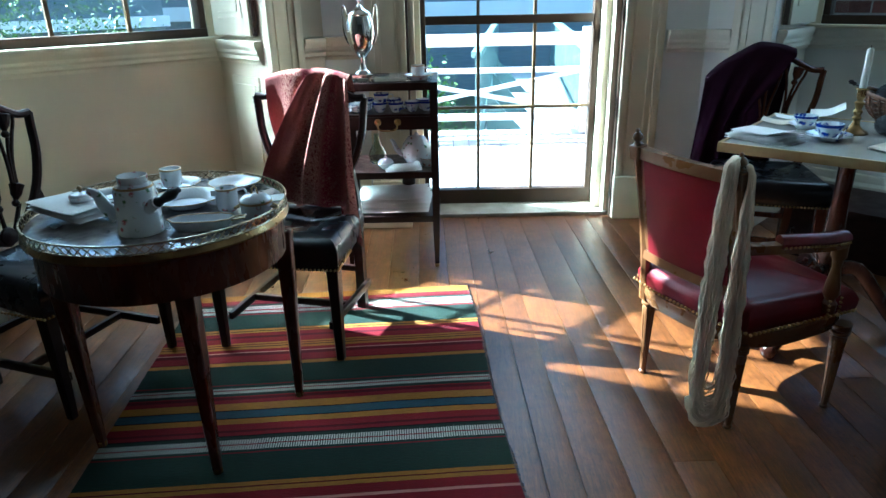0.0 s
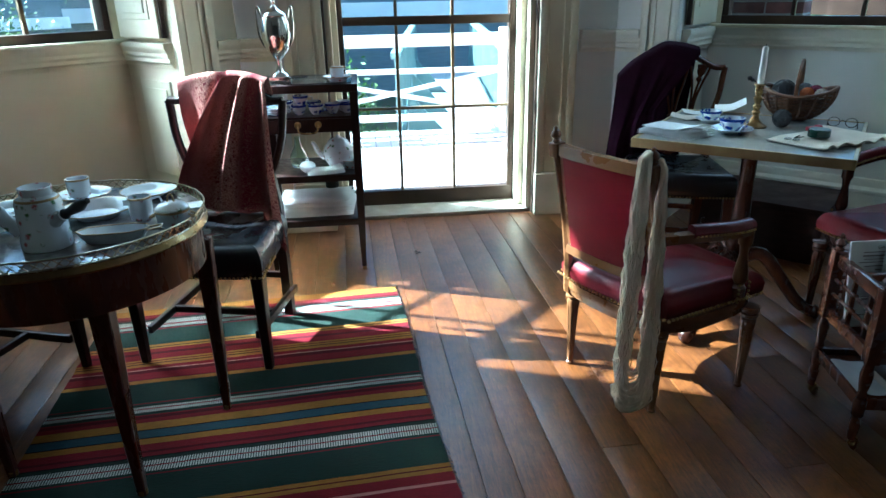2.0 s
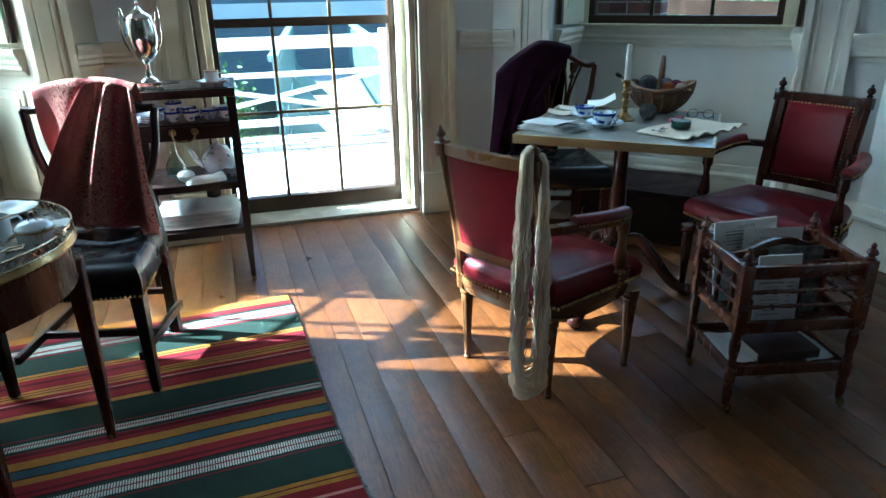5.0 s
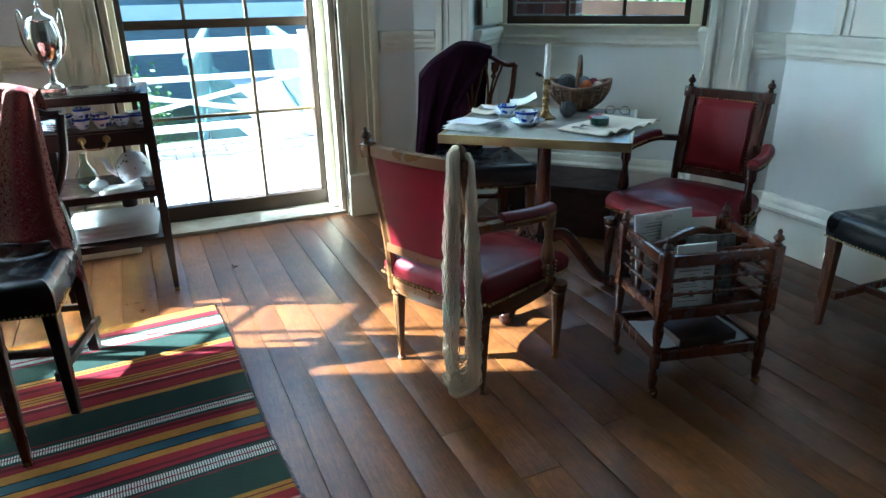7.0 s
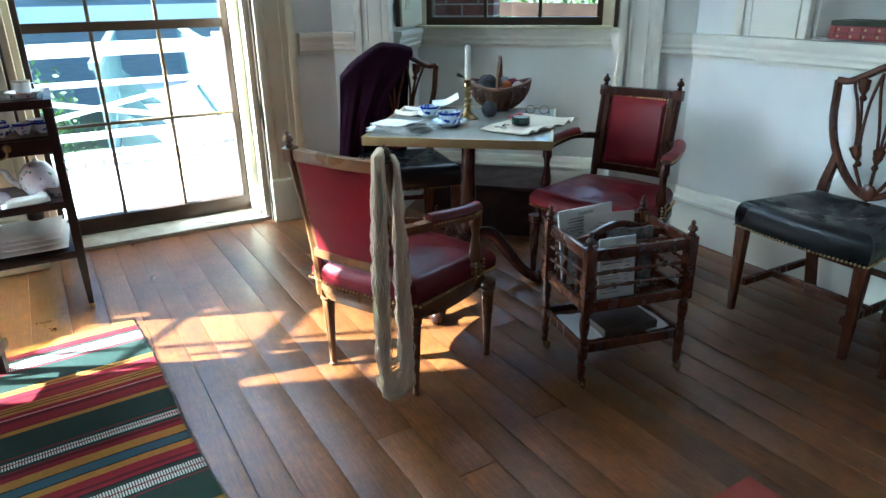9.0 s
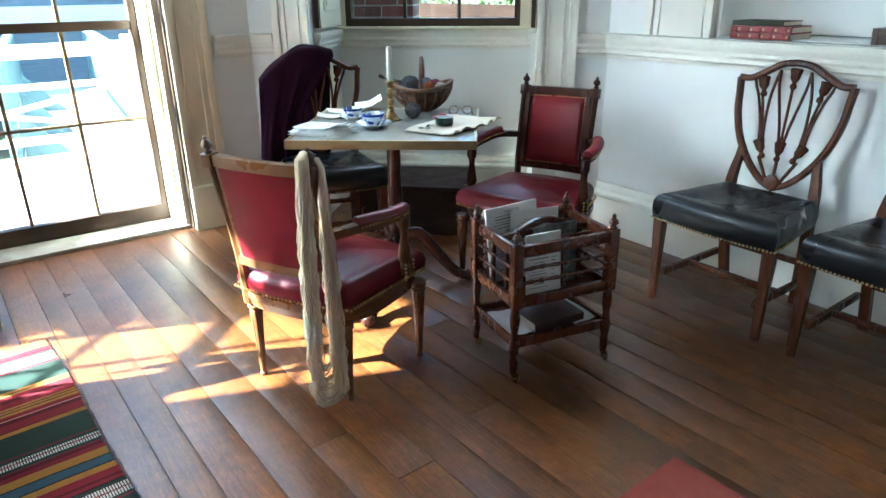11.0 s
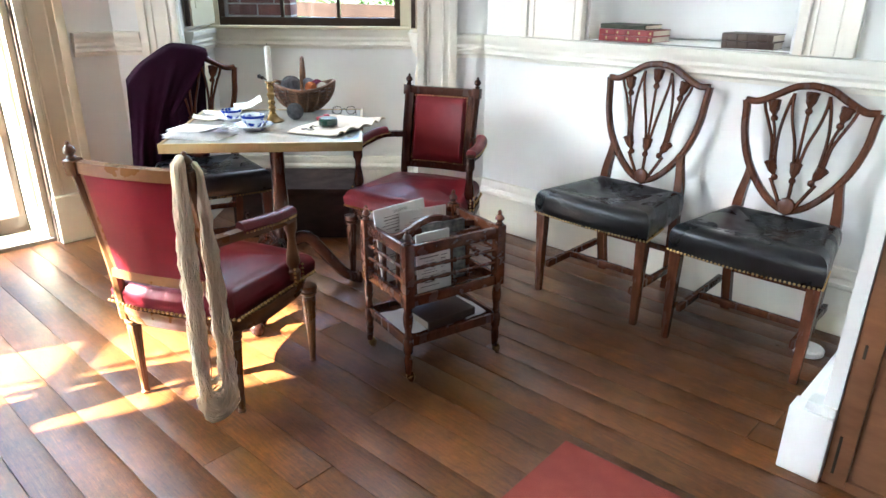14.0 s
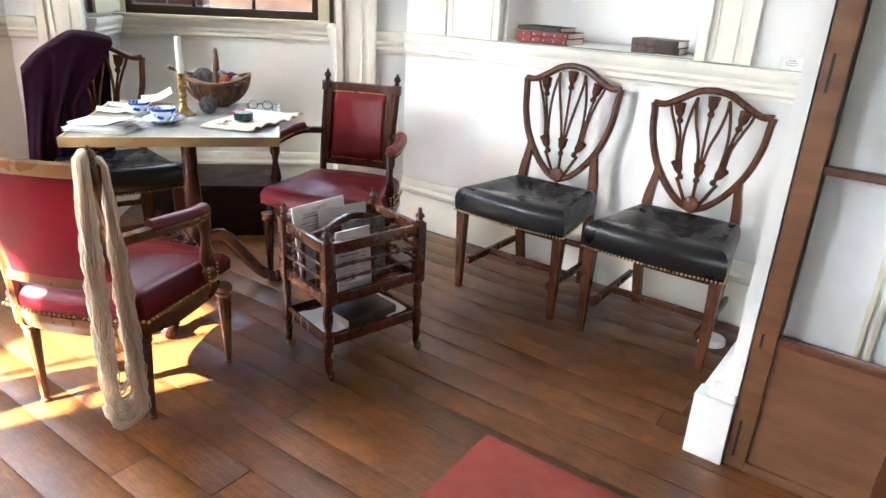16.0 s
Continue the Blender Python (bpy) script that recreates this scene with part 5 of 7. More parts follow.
for i in range(18):
    a = 2 * math.pi * i / 18
    pts = [(prof(s)[0] * 1.235 * math.cos(a), prof(s)[0] * 1.035 * math.sin(a), prof(s)[1] + 0.016 * math.cos(2 * a) * s) for s in (0, 0.25, 0.5, 0.75, 1.0)]
    part("stave", bm_sweep(bmesh.new(), curve(pts, 3), disc(0.0044, 6)), WICK, bk)
r1 = prof(1)[0]
part("rim", bm_sweep(bmesh.new(), [(r1 * 1.22 * math.cos(a), r1 * 1.03 * math.sin(a), 0.122 + 0.016 * math.cos(2 * a)) for a in [2 * math.pi * i / 48 for i in range(48)]], disc(0.0075, 8), closed=True), WICK, bk)
part("handle", bm_sweep(bmesh.new(), curve([(0, -r1, 0.11), (0, -r1 * 0.85, 0.18), (0, -0.02, 0.235), (0, 0.02, 0.235), (0, r1 * 0.85, 0.18), (0, r1, 0.11)], 6), disc(0.0075, 8, 0.005)), WICK, bk)


def yarn_ball(name, m, r, mat, label, seed):
    rr = random.Random(seed)
    bm = bmesh.new()
    bmesh.ops.create_uvsphere(bm, u_segments=20, v_segments=12, radius=r * 0.94)
    for k in range(16):
        q = Euler((rr.uniform(0, 3.1), rr.uniform(0, 3.1), rr.uniform(0, 3.1))).to_matrix()
        off = rr.uniform(-0.45, 0.45) * r
        rad = math.sqrt(r * r - off * off)
        bm_sweep(bm, [q @ Vector((rad * math.cos(a), rad * math.sin(a), off)) for a in [2 * math.pi * i / 26 for i in range(26)]], disc(r * 0.055, 5), closed=True, up=tuple(q @ Vector((0, 0, 1))))
    zmin = min(v.co.z for v in bm.verts)
    bmesh.ops.translate(bm, vec=(0, 0, -zmin), verts=bm.verts)
    t = thing(name, m, label, "wool", "balls of wool")
    tagged(part("winding", bm, mat, t), kind="stuff")
    return t


GREYWOOL = material("grey_wool", (0.10, 0.10, 0.105), (0.06, 0.06, 0.065), 30, 0.95, bump=0.5, fine=200)
yarn_ball("wool_ball", pose(1.625, 2.440, TS), 0.034, GREYWOOL, "ball of dark grey wool on the table", 1)
BZ = TS + 0.083
for dx, dy, r, c, lab in ((-0.055, 0.012, 0.046, (0.11, 0.11, 0.12), "ball of grey wool in the basket"), (0.035, -0.03, 0.026, (0.40, 0.12, 0.035), "ball of rust wool in the basket"), (0.062, 0.02, 0.028, (0.16, 0.02, 0.06), "ball of plum wool in the basket"), (0.085, -0.022, 0.024, (0.60, 0.52, 0.44), "ball of cream wool in the basket"), (0.02, 0.045, 0.03, (0.19, 0.21, 0.26), "ball of blue-grey wool in the basket")):
    q = pose(1.775, 2.585, 0, 0, 0, -38) @ Vector((dx, dy, 0))
    yarn_ball("wool_ball", pose(q.x, q.y, BZ - (0.02 if r > 0.04 else 0)), r, material("wool", c, None, 30, 0.95, bump=0.5, fine=200), lab, int(r * 900))
nd = thing("knitting_needle", pose(1.66, 2.64, TS + 0.13, 0, 62, 150), "dark turned knitting needle sticking out of the basket", "needle")
part("shaft", lathe([(0.003, -0.06), (0.0035, 0.05)], 8), BLACKWOOD, nd)
part("knob", lathe([(0.005, 0.05), (0.010, 0.056), (0.006, 0.062), (0.011, 0.070), (0.004, 0.080)], 10), BLACKWOOD, nd)

napkin(pose(1.165, 2.400, TS, 0, 0, -58), 0.23, 0.155, 0.034, 6, 7.0, 0.02, "white folded linen on the table corner")


def sewing(u, v):
    """Folded cloth lying askew over the table's corner, its near edge in soft pleats."""
    x, y = (u - 0.5) * 0.40, (v - 0.5) * 0.22 * (1.0 + 0.25 * u)
    curl = 0.014 * math.sin(u * 15 + 0.5) * max(0.0, 0.28 - v) / 0.28
    return (x, y + 0.010 * math.sin(u * 8), 0.008 + abs(curl) + 0.003 * noise.noise(Vector((u * 5, v * 4, 2))))


cl = thing("sewing_cloth", pose(1.660, 2.195, TS, 0, 0, 24), "cream cloth folded under the sewing things", "cloth")
part("upper_fold", grid_surface(sewing, 40, 16, 0.004), CREAMLINEN, cl, "", 80)
part("lower_fold", grid_surface(lambda u, v: (sewing(u, v)[0] * 0.97 + 0.004, sewing(u, v)[1] * 0.94 + 0.006, 0.0015 + 0.3 * sewing(u, v)[2]), 40, 16, 0.002), CREAMLINEN, cl, "", 80)
tin = thing("tin_box", pose(1.612, 2.190, TS + 0.0150), "round dark green tin with glass lid", "tin")
part("body", lathe([(0.036, 0), (0.037, 0.002), (0.037, 0.026), (0.034, 0.028)], 28), material("green_lacquer", (0.012, 0.05, 0.03), (0.008, 0.03, 0.02), 9, 0.2), tin)
part("lid_glass", lathe([(0.032, 0.026), (0.032, 0.0285)], 28), material("pale_lid", (0.42, 0.50, 0.48), (0.34, 0.42, 0.41), 9, 0.08), tin)
solo("red_ribbon", bm_box(box(-0.03, -0.014, 0, 0.02, 0.014, 0.016, None, 0.005), 0.01, -0.010, 0.004, 0.035, 0.012, 0.020, pose(0, 0, 0, 0, 0, 25), 0.005), material("red_silk", (0.42, 0.02, 0.05), (0.30, 0.01, 0.03), 20, 0.4), pose(1.665, 2.290, TS + 0.014), "folded red silk ribbon", "ribbon")
sc = thing("scissors", pose(1.505, 2.165, TS + 0.016, 0, 0, -60), "small steel embroidery scissors", "scissors")
for s in (-1, 1):
    part("blade", box(-0.004, 0, 0, 0.002, 0.05, 0.003, pose(0, 0, 0.002 * (s > 0), 0, 0, s * 9)), SILVER, sc)
    part("finger_ring", bm_sweep(bmesh.new(), [(s * 0.014 + 0.010 * math.cos(a), -0.022 + 0.012 * math.sin(a), 0.002) for a in [2 * math.pi * i / 16 for i in range(16)]], disc(0.0025, 6), closed=True), SILVER, sc)
gl = thing("spectacles", pose(1.815, 2.345, TS + 0.030, 62, 0, -40), "round steel-rimmed antique spectacles", "spectacles")
for s in (-1, 1):
    part("rim", bm_sweep(bmesh.new(), [(s * 0.030 + 0.020 * math.cos(a), 0.018 * math.sin(a), 0) for a in [2 * math.pi * i / 24 for i in range(24)]], disc(0.0014, 6), closed=True), IRON, gl)
    part("temple", bm_sweep(bmesh.new(), [(s * 0.05, 0, 0), (s * 0.052, -0.004, -0.05), (s * 0.035, -0.012, -0.09)], disc(0.0014, 6), up=(0, 1, 0)), IRON, gl)
part("bridge", bm_sweep(bmesh.new(), curve([(-0.010, 0.002, 0), (0, 0.008, 0), (0.010, 0.002, 0)], 4), disc(0.0014, 6), up=(0, 0, 1)), IRON, gl)
PAPER = material("old_paper", (0.68, 0.62, 0.50), (0.60, 0.53, 0.41), 6, 0.8, bump=0.1)
WPAPER = material("white_paper", (0.76, 0.75, 0.72), (0.70, 0.69, 0.65), 6, 0.8, bump=0.1)


def paper(name, w, d, m, mat, label, lift=0.02, seed=0.0):
    return solo(name, grid_surface(lambda u, v: ((u - 0.5) * w, (v - 0.5) * d, 0.001 + lift * abs(u - 0.5) ** 1.6 * 2 + 0.003 * noise.noise(Vector((u * 3 + seed, v * 3, 1))) + 0.003), 8, 6, 0.0012), mat, m, label, "letter", "letters")


paper("letter", 0.14, 0.10, pose(1.365, 2.695, TS, 0, 0, -30), PAPER, "yellowed folded letter on the table", 0.02, 1)
paper("letter", 0.16, 0.09, pose(1.46, 2.76, TS + 0.004, 0, 0, -20), WPAPER, "white folded letter on the table", 0.015, 2)
paper("letter", 0.13, 0.10, pose(1.60, 2.775, TS + 0.022, 8, -16, -30), WPAPER, "open white letter standing up at its fold", 0.02, 3)

# ---- in the canterbury ----
INK = material("faded_ink", (0.16, 0.15, 0.14), (0.22, 0.2, 0.18), 30, 0.8, bump=0)


def sheet(name, w, h, m, label, lines, mat=None, t=0.006, title=""):
    """A pamphlet standing upright, front towards -y, with lines of small print as bars."""
    s = thing(name, m, label, "pamphlet", "printed papers")
    part("leaves", box(-w / 2, 0, 0, w / 2, t, h, None, 0.001), mat or WPAPER, s)
    bm = bmesh.new()
    rr = random.Random(int(w * 1000 + h * 77))
    z = h - 0.035
    for k in range(lines):
        ww = w * rr.uniform(0.3, 0.8) / 2
        bm_box(bm, -ww, -0.0006, z, ww, 0.0002, z + rr.choice((0.0018, 0.0025, 0.004)))
        z -= h / (lines + 4) * rr.uniform(0.7, 1.3)
        if z < 0.012:
            break
    part("print", bm, INK, s)
    if title:
        cu = bpy.data.curves.new("lettering", "FONT")
        cu.body, cu.size, cu.align_x, cu.extrude = title, 0.014, "CENTER", 0.0003
        cu.materials.append(INK)
        ob = new("title", cu)
        ob.parent = s
        ob.matrix_basis = pose(0, -0.0006, h - 0.024, 90, 0, 0)
    return s


CANM = pose(1.555, 1.539, 0, 0, 0, -13.0)
sheet("pamphlet", 0.095, 0.225, CANM @ pose(-0.085, -0.125, 0.297, -4, 0, 0), "white printed pamphlet with a title page", 14)
sheet("pamphlet", 0.11, 0.21, CANM @ pose(-0.03, -0.088, 0.297, -5, 0, 0), "white printed pamphlet behind another", 8)
sheet("newspaper", 0.21, 0.27, CANM @ pose(-0.065, 0.062, 0.297, -6, -3, 4), "old folded newspaper with small print", 24, None, 0.008, "GAZETTE")
sheet("newspaper", 0.20, 0.245, CANM @ pose(0.0, 0.053, 0.297, -5, 2, 2), "old folded newspaper in small print", 22, None, 0.003)
mb = thing("marbled_book", CANM @ pose(0.035, -0.042, 0.297, -5, 0, 0), "thin book in black and cream marbled boards", "book", "printed papers")
MARB = material("marbled_paper", (0.04, 0.04, 0.045), (0.24, 0.22, 0.18), 45, 0.5, fine=90, bump=0)
part("board", box(-0.085, 0, 0, 0.085, 0.003, 0.215), MARB, mb)
part("board", box(-0.085, 0.010, 0, 0.085, 0.013, 0.215), MARB, mb)
part("pages", box(-0.080, 0.003, 0.003, 0.080, 0.010, 0.210), PAPER, mb)


def book(name, m, w, d, h, mat, label, bands=True, gilt=False):
    """A closed book lying flat, its spine towards -y."""
    b = thing(name, m, label, "book", "leather-bound books")
    part("pages", box(-w / 2 + 0.003, -d / 2 + 0.005, 0.003, w / 2 - 0.003, d / 2 - 0.004, h - 0.003), PAPER, b)
    bm = box(-w / 2, -d / 2, 0, w / 2, d / 2, 0.003, None, 0.001)
    bm_box(bm, -w / 2, -d / 2, h - 0.003, w / 2, d / 2, h, None, 0.001)
    bm_box(bm, -w / 2, -d / 2 - 0.004, 0, w / 2, -d / 2 + 0.004, h, None, 0.003)
    part("binding", bm, mat, b)
    if bands:
        for k in range(5):
            x = -w / 2 + w * (k + 0.5) / 5
            part("spine_band", box(x - 0.0025, -d / 2 - 0.0065, 0.001, x + 0.0025, -d / 2 - 0.002, h - 0.001, None, 0.001), mat, b)
            if gilt:
                part("gilt_stamp", box(x + 0.010, -d / 2 - 0.0048, h * 0.3, x + 0.018, -d / 2 - 0.0035, h * 0.7), GILT, b)
    return b


REDB = material("red_morocco", (0.26, 0.022, 0.022), (0.17, 0.014, 0.014), 9, 0.4, bump=0.2, fine=90)
BROWNB = material("brown_calf", (0.085, 0.045, 0.026), (0.045, 0.024, 0.015), 9, 0.4, bump=0.2, fine=90)
GREENB = material("dark_green_cloth", (0.06, 0.065, 0.035), (0.035, 0.038, 0.02), 9, 0.6, bump=0.2, fine=90)
SH = 1.0585
for k in range(2):
    book("leather_book", pose(2.865, 1.553, SH + 0.0262 * k, 0, 0, -90 + 1.5 * k), 0.262, 0.17, 0.026, REDB, "red leather book with gilt bands in the niche", True, True)
book("leather_book", pose(2.865, 1.573, SH + 0.0525, 0, 0, -91), 0.225, 0.15, 0.020, GREENB, "dark green book on two red ones", False)
for k in range(2):
    book("leather_book", pose(2.868, 1.030, SH + 0.0292 * k, 0, 0, -87 - 4 * k), 0.20, 0.13, 0.029, BROWNB, "worn brown calf book in the niche", True, False)
ob = book("leather_book", CANM @ pose(0.02, -0.02, 0.151, 0, 0, 4), 0.21, 0.15, 0.034, BROWNB, "old brown book on the canterbury tray", False)
solo("loose_sheet", grid_surface(lambda u, v: ((u - 0.5) * 0.11, (v - 0.5) * 0.2, 0.003 + 0.012 * abs(noise.noise(Vector((u * 1.6, v * 1.3, 8))))), 14, 14, 0.001), WPAPER, CANM @ pose(0.125, 0.0, 0.151, 0, 0, 8), "loose white printed sheets on the tray", "papers")
solo("loose_sheet", grid_surface(lambda u, v: ((u - 0.5) * 0.10, (v - 0.5) * 0.19, 0.003 + 0.02 * abs(noise.noise(Vector((u * 1.8, v * 1.5, 5))))), 14, 14, 0.001), WPAPER, CANM @ pose(-0.125, 0.0, 0.151, 0, 0, -6), "crumpled white and dark sheet on the tray", "papers")


# ---- textiles ----
def shawl_material():
    """Woven paisley: flowing figures in cream on crimson, with a paler field band; uv in metres of cloth."""
    m, nt, p = nodes_of("red_paisley_wool")
    tc = nt.nodes.new("ShaderNodeTexCoord")
    uvc, sep = tc.outputs["UV"], nt.nodes.new("ShaderNodeSeparateXYZ")
    nt.links.new(uvc, sep.inputs[0])

    def spots(scale, low, high):
        v, r = nt.nodes.new("ShaderNodeTexVoronoi"), nt.nodes.new("ShaderNodeMapRange")
        v.inputs["Scale"].default_value = scale
        r.inputs[1].default_value, r.inputs[2].default_value, r.inputs[3].default_value, r.inputs[4].default_value = low, high, 1.0, 0.0
        nt.links.new(uvc, v.inputs["Vector"])
        nt.links.new(v.outputs["Distance"], r.inputs[0])
        return r.outputs[0]

    ring = nt.nodes.new("ShaderNodeTexWave")
    ring.wave_type = "RINGS"
    ring.inputs["Scale"].default_value, ring.inputs["Distortion"].default_value, ring.inputs["Detail"].default_value, ring.inputs["Detail Scale"].default_value = 14.0, 16.0, 3.0, 2.2
    nt.links.new(uvc, ring.inputs[0])
    curl = nt.nodes.new("ShaderNodeMapRange")
    curl.inputs[1].default_value, curl.inputs[2].default_value = 0.62, 0.78
    nt.links.new(ring.outputs[1], curl.inputs[0])
    field = nt.nodes.new("ShaderNodeValToRGB")
    field.color_ramp.interpolation = "EASE"
    for e, (x, v) in zip([field.color_ramp.elements[0], field.color_ramp.elements[1]] + [field.color_ramp.elements.new(0.5) for _ in range(4)], ((0.0, 0.25), (1.0, 0.0), (0.22, 0.45), (0.36, 1.0), (0.56, 0.9), (0.66, 0.05))):
        e.position, e.color = x, (v, v, v, 1)
    nt.links.new(sep.outputs[0], field.inputs[0])
    crimson, cream = (0.235, 0.012, 0.042), (0.56, 0.29, 0.22)
    base = mixed(nt, field.outputs[0], crimson, cream)
    figure = mixed(nt, field.outputs[0], (0.42, 0.17, 0.13), (0.150, 0.010, 0.024))
    c = mixed(nt, spots(30, 0.20, 0.32), base, figure)
    c = mixed(nt, curl.outputs[0], c, mixed(nt, 0.7, c, figure))
    fine = noised(nt, coords(nt, (1, 1, 1), "UV"), 150, 3, 0.40, 0.60)
    c = mixed(nt, fine, c, mixed(nt, 0.25, c, (0.08, 0.006, 0.012)))
    nt.links.new(c, p.inputs["Base Color"])
    p.inputs["Roughness"].default_value = 0.85
    p.inputs["Specular IOR Level"].default_value = 0.1
    bumped(nt, p, fine, 0.4, 0.0010)
    return m


def cloth(f, nu, nv):
    """A sheet f(u, v) that carries its u, v."""
    bm = bmesh.new()
    lay = bm.loops.layers.uv.new("weave")
    vs = [[bm.verts.new(f(i / nu, j / nv)) for j in range(nv + 1)] for i in range(nu + 1)]
    for i in range(nu):
        for j in range(nv):
            fc = bm.faces.new((vs[i][j], vs[i + 1][j], vs[i + 1][j + 1], vs[i][j + 1]))
            for lp, (a, b) in zip(fc.loops, ((i, j), (i + 1, j), (i + 1, j + 1), (i, j + 1))):
                lp[lay].uv = (a / nu, b / nv)
    return bm


CH4 = pose(-0.637, 2.176, 0, 0, 0, -13.8)
SHAWL = shawl_material()


def crest_z(x):
    return 0.984 - 1.3 * max(0.0, abs(x) - 0.03) ** 2


def shawl(u, v):
    """Front fall: gathered at the crest and fanned out to the seat; u across, v from behind the crest to the front hem."""
    x0 = 0.015 + 0.160 * u
    if v < 0.14:
        a = v / 0.14 * math.pi
        return (x0 - 0.02 * math.cos(a) * (1 - u), 0.466 + 0.036 * math.cos(a), crest_z(x0) + 0.020 * math.sin(a) - 0.05 * max(0.0, math.cos(a)))
    s = (v - 0.14) / 0.86
    x1 = -0.215 + 0.450 * u
    g = s ** 0.85
    ph = u * 13.5 + 0.6 + 0.8 * s
    wave = math.sin(ph + 0.9 * math.sin(ph))
    x = x0 + (x1 - x0) * g + 0.016 * math.cos(ph) * g
    hang = 0.500 + 0.105 * max(0.0, (u - 0.78) / 0.22)
    z = crest_z(x0) - hang * s
    y = 0.430 - 0.075 * s - 0.03 * math.sin(s * 3) - 0.046 * wave * min(1.0, 0.25 + 1.2 * s) * (1 - 0.5 * max(0.0, s - 0.8) / 0.2)
    if z < 0.500:
        k = min(1.0, max(0.0, (0.93 - u) / 0.12))
        y -= k * 1.2 * (0.500 - z)
        z += k * (0.488 + 0.010 * abs(math.sin(u * 9)) - z)
    return (x, y, z)


def shawl_back(u, v):
    """The part folded over the crest beside it, hanging in front and behind."""
    x0 = -0.168 + 0.250 * u
    if v < 0.40:
        s = 1 - v / 0.40
        return (x0, 0.500 + 0.025 * math.sin(s * 2) + 0.012 * math.sin(u * 14) * s, crest_z(x0) - 0.34 * s)
    if v < 0.52:
        a = (v - 0.40) / 0.12 * math.pi
        return (x0, 0.466 + 0.034 * math.cos(a), crest_z(x0) + 0.015 * math.sin(a))
    s = (v - 0.52) / 0.48
    drop = 0.25 + 0.22 * u
    y = 0.432 - 0.03 * math.sin(s * 2.4) + 0.018 * math.sin(u * 9 + 1.5 * s) * s
    return (x0 + 0.025 * s * (1 - u), y, crest_z(x0) - drop * s)


sw = thing("paisley_shawl", CH4, "red and cream paisley wool shawl draped over a chair back", "shawl")
part("front_fall", cloth(shawl, 90, 70), SHAWL, sw, "", 80)
part("folded_end", cloth(shawl_back, 40, 60), SHAWL, sw, "", 80)
FR = bmesh.new()
for i in range(40):
    x, y, z = shawl(0.80 + 0.2 * i / 40, 1.0)
    bm_sweep(FR, [(x, y, z + 0.004), (x + 0.003 * math.sin(i), y - 0.002, z - 0.014), (x + 0.006 * math.sin(i * 2.3), y - 0.002, z - 0.03)], disc(0.0012, 4), up=(0, 1, 0))
tagged(part("fringe", FR, RED, sw, "short red fringe"), kind="stuff")

CAPE = material("aubergine_wool", (0.014, 0.0018, 0.009), (0.007, 0.001, 0.005), 6, 0.95, bump=0.3, fine=260, dist=0.0008)
CAPE.node_tree.nodes["Principled BSDF"].inputs["Specular IOR Level"].default_value = 0.1
CH3 = pose(1.38, 2.77, 0, 0, 0, -19)


def cape(u, v):
    """The cape over the chair's far shoulder: u across from the outer side, v from the front hem over the top to the back hem."""
    x0 = -0.275 + 0.375 * u
    top = 0.984 - 1.7 * max(0, -0.05 - x0) ** 1.6 - 1.5 * max(0, x0 - 0.02) ** 1.6 + 0.004 * math.sin(u * 13)
    if v < 0.45:
        s = 1 - v / 0.45
        fold = 0.022 * math.sin(u * 16 + 0.8 + s) * s * (1 - 0.5 * u) + 0.006 * math.sin(u * 37 + s * 3) * s
        drop = 0.60 - 0.20 * max(0.0, (u - 0.55) / 0.45) ** 0.7
        x = x0 - 0.075 * s * (1 - u) + 0.02 * s - 0.19 * u * min(1.0, 1.6 * s)
        return (x, 0.405 - 0.05 * math.sin(s * 2.5) + fold, top - drop * s)
    if v < 0.58:
        a = (v - 0.45) / 0.13 * math.pi
        return (x0, 0.465 - 0.06 * math.cos(a), top + 0.03 * math.sin(a))
    s = (v - 0.58) / 0.42
    return (x0 - 0.03 * s, 0.525 + 0.03 * math.sin(s * 2.5) + 0.02 * math.sin(u * 15) * s, top - 0.60 * s)


solo("wool_cape", grid_surface(cape, 50, 60, 0.006), CAPE, CH3, "dark purple woollen cape hung over a chair back", "cape", smooth=80)

# hank of cream yarn on the armchair's finial
HANK = material("cream_yarn", (0.94, 0.84, 0.67), (0.90, 0.79, 0.60), 9, 0.9, bump=0.0)
HP = pose(1.09, 2.027, 0, 0, 0, 117.4) @ Vector((-0.186, 0.475, 0.0))
rr = random.Random(11)
bm = bmesh.new()


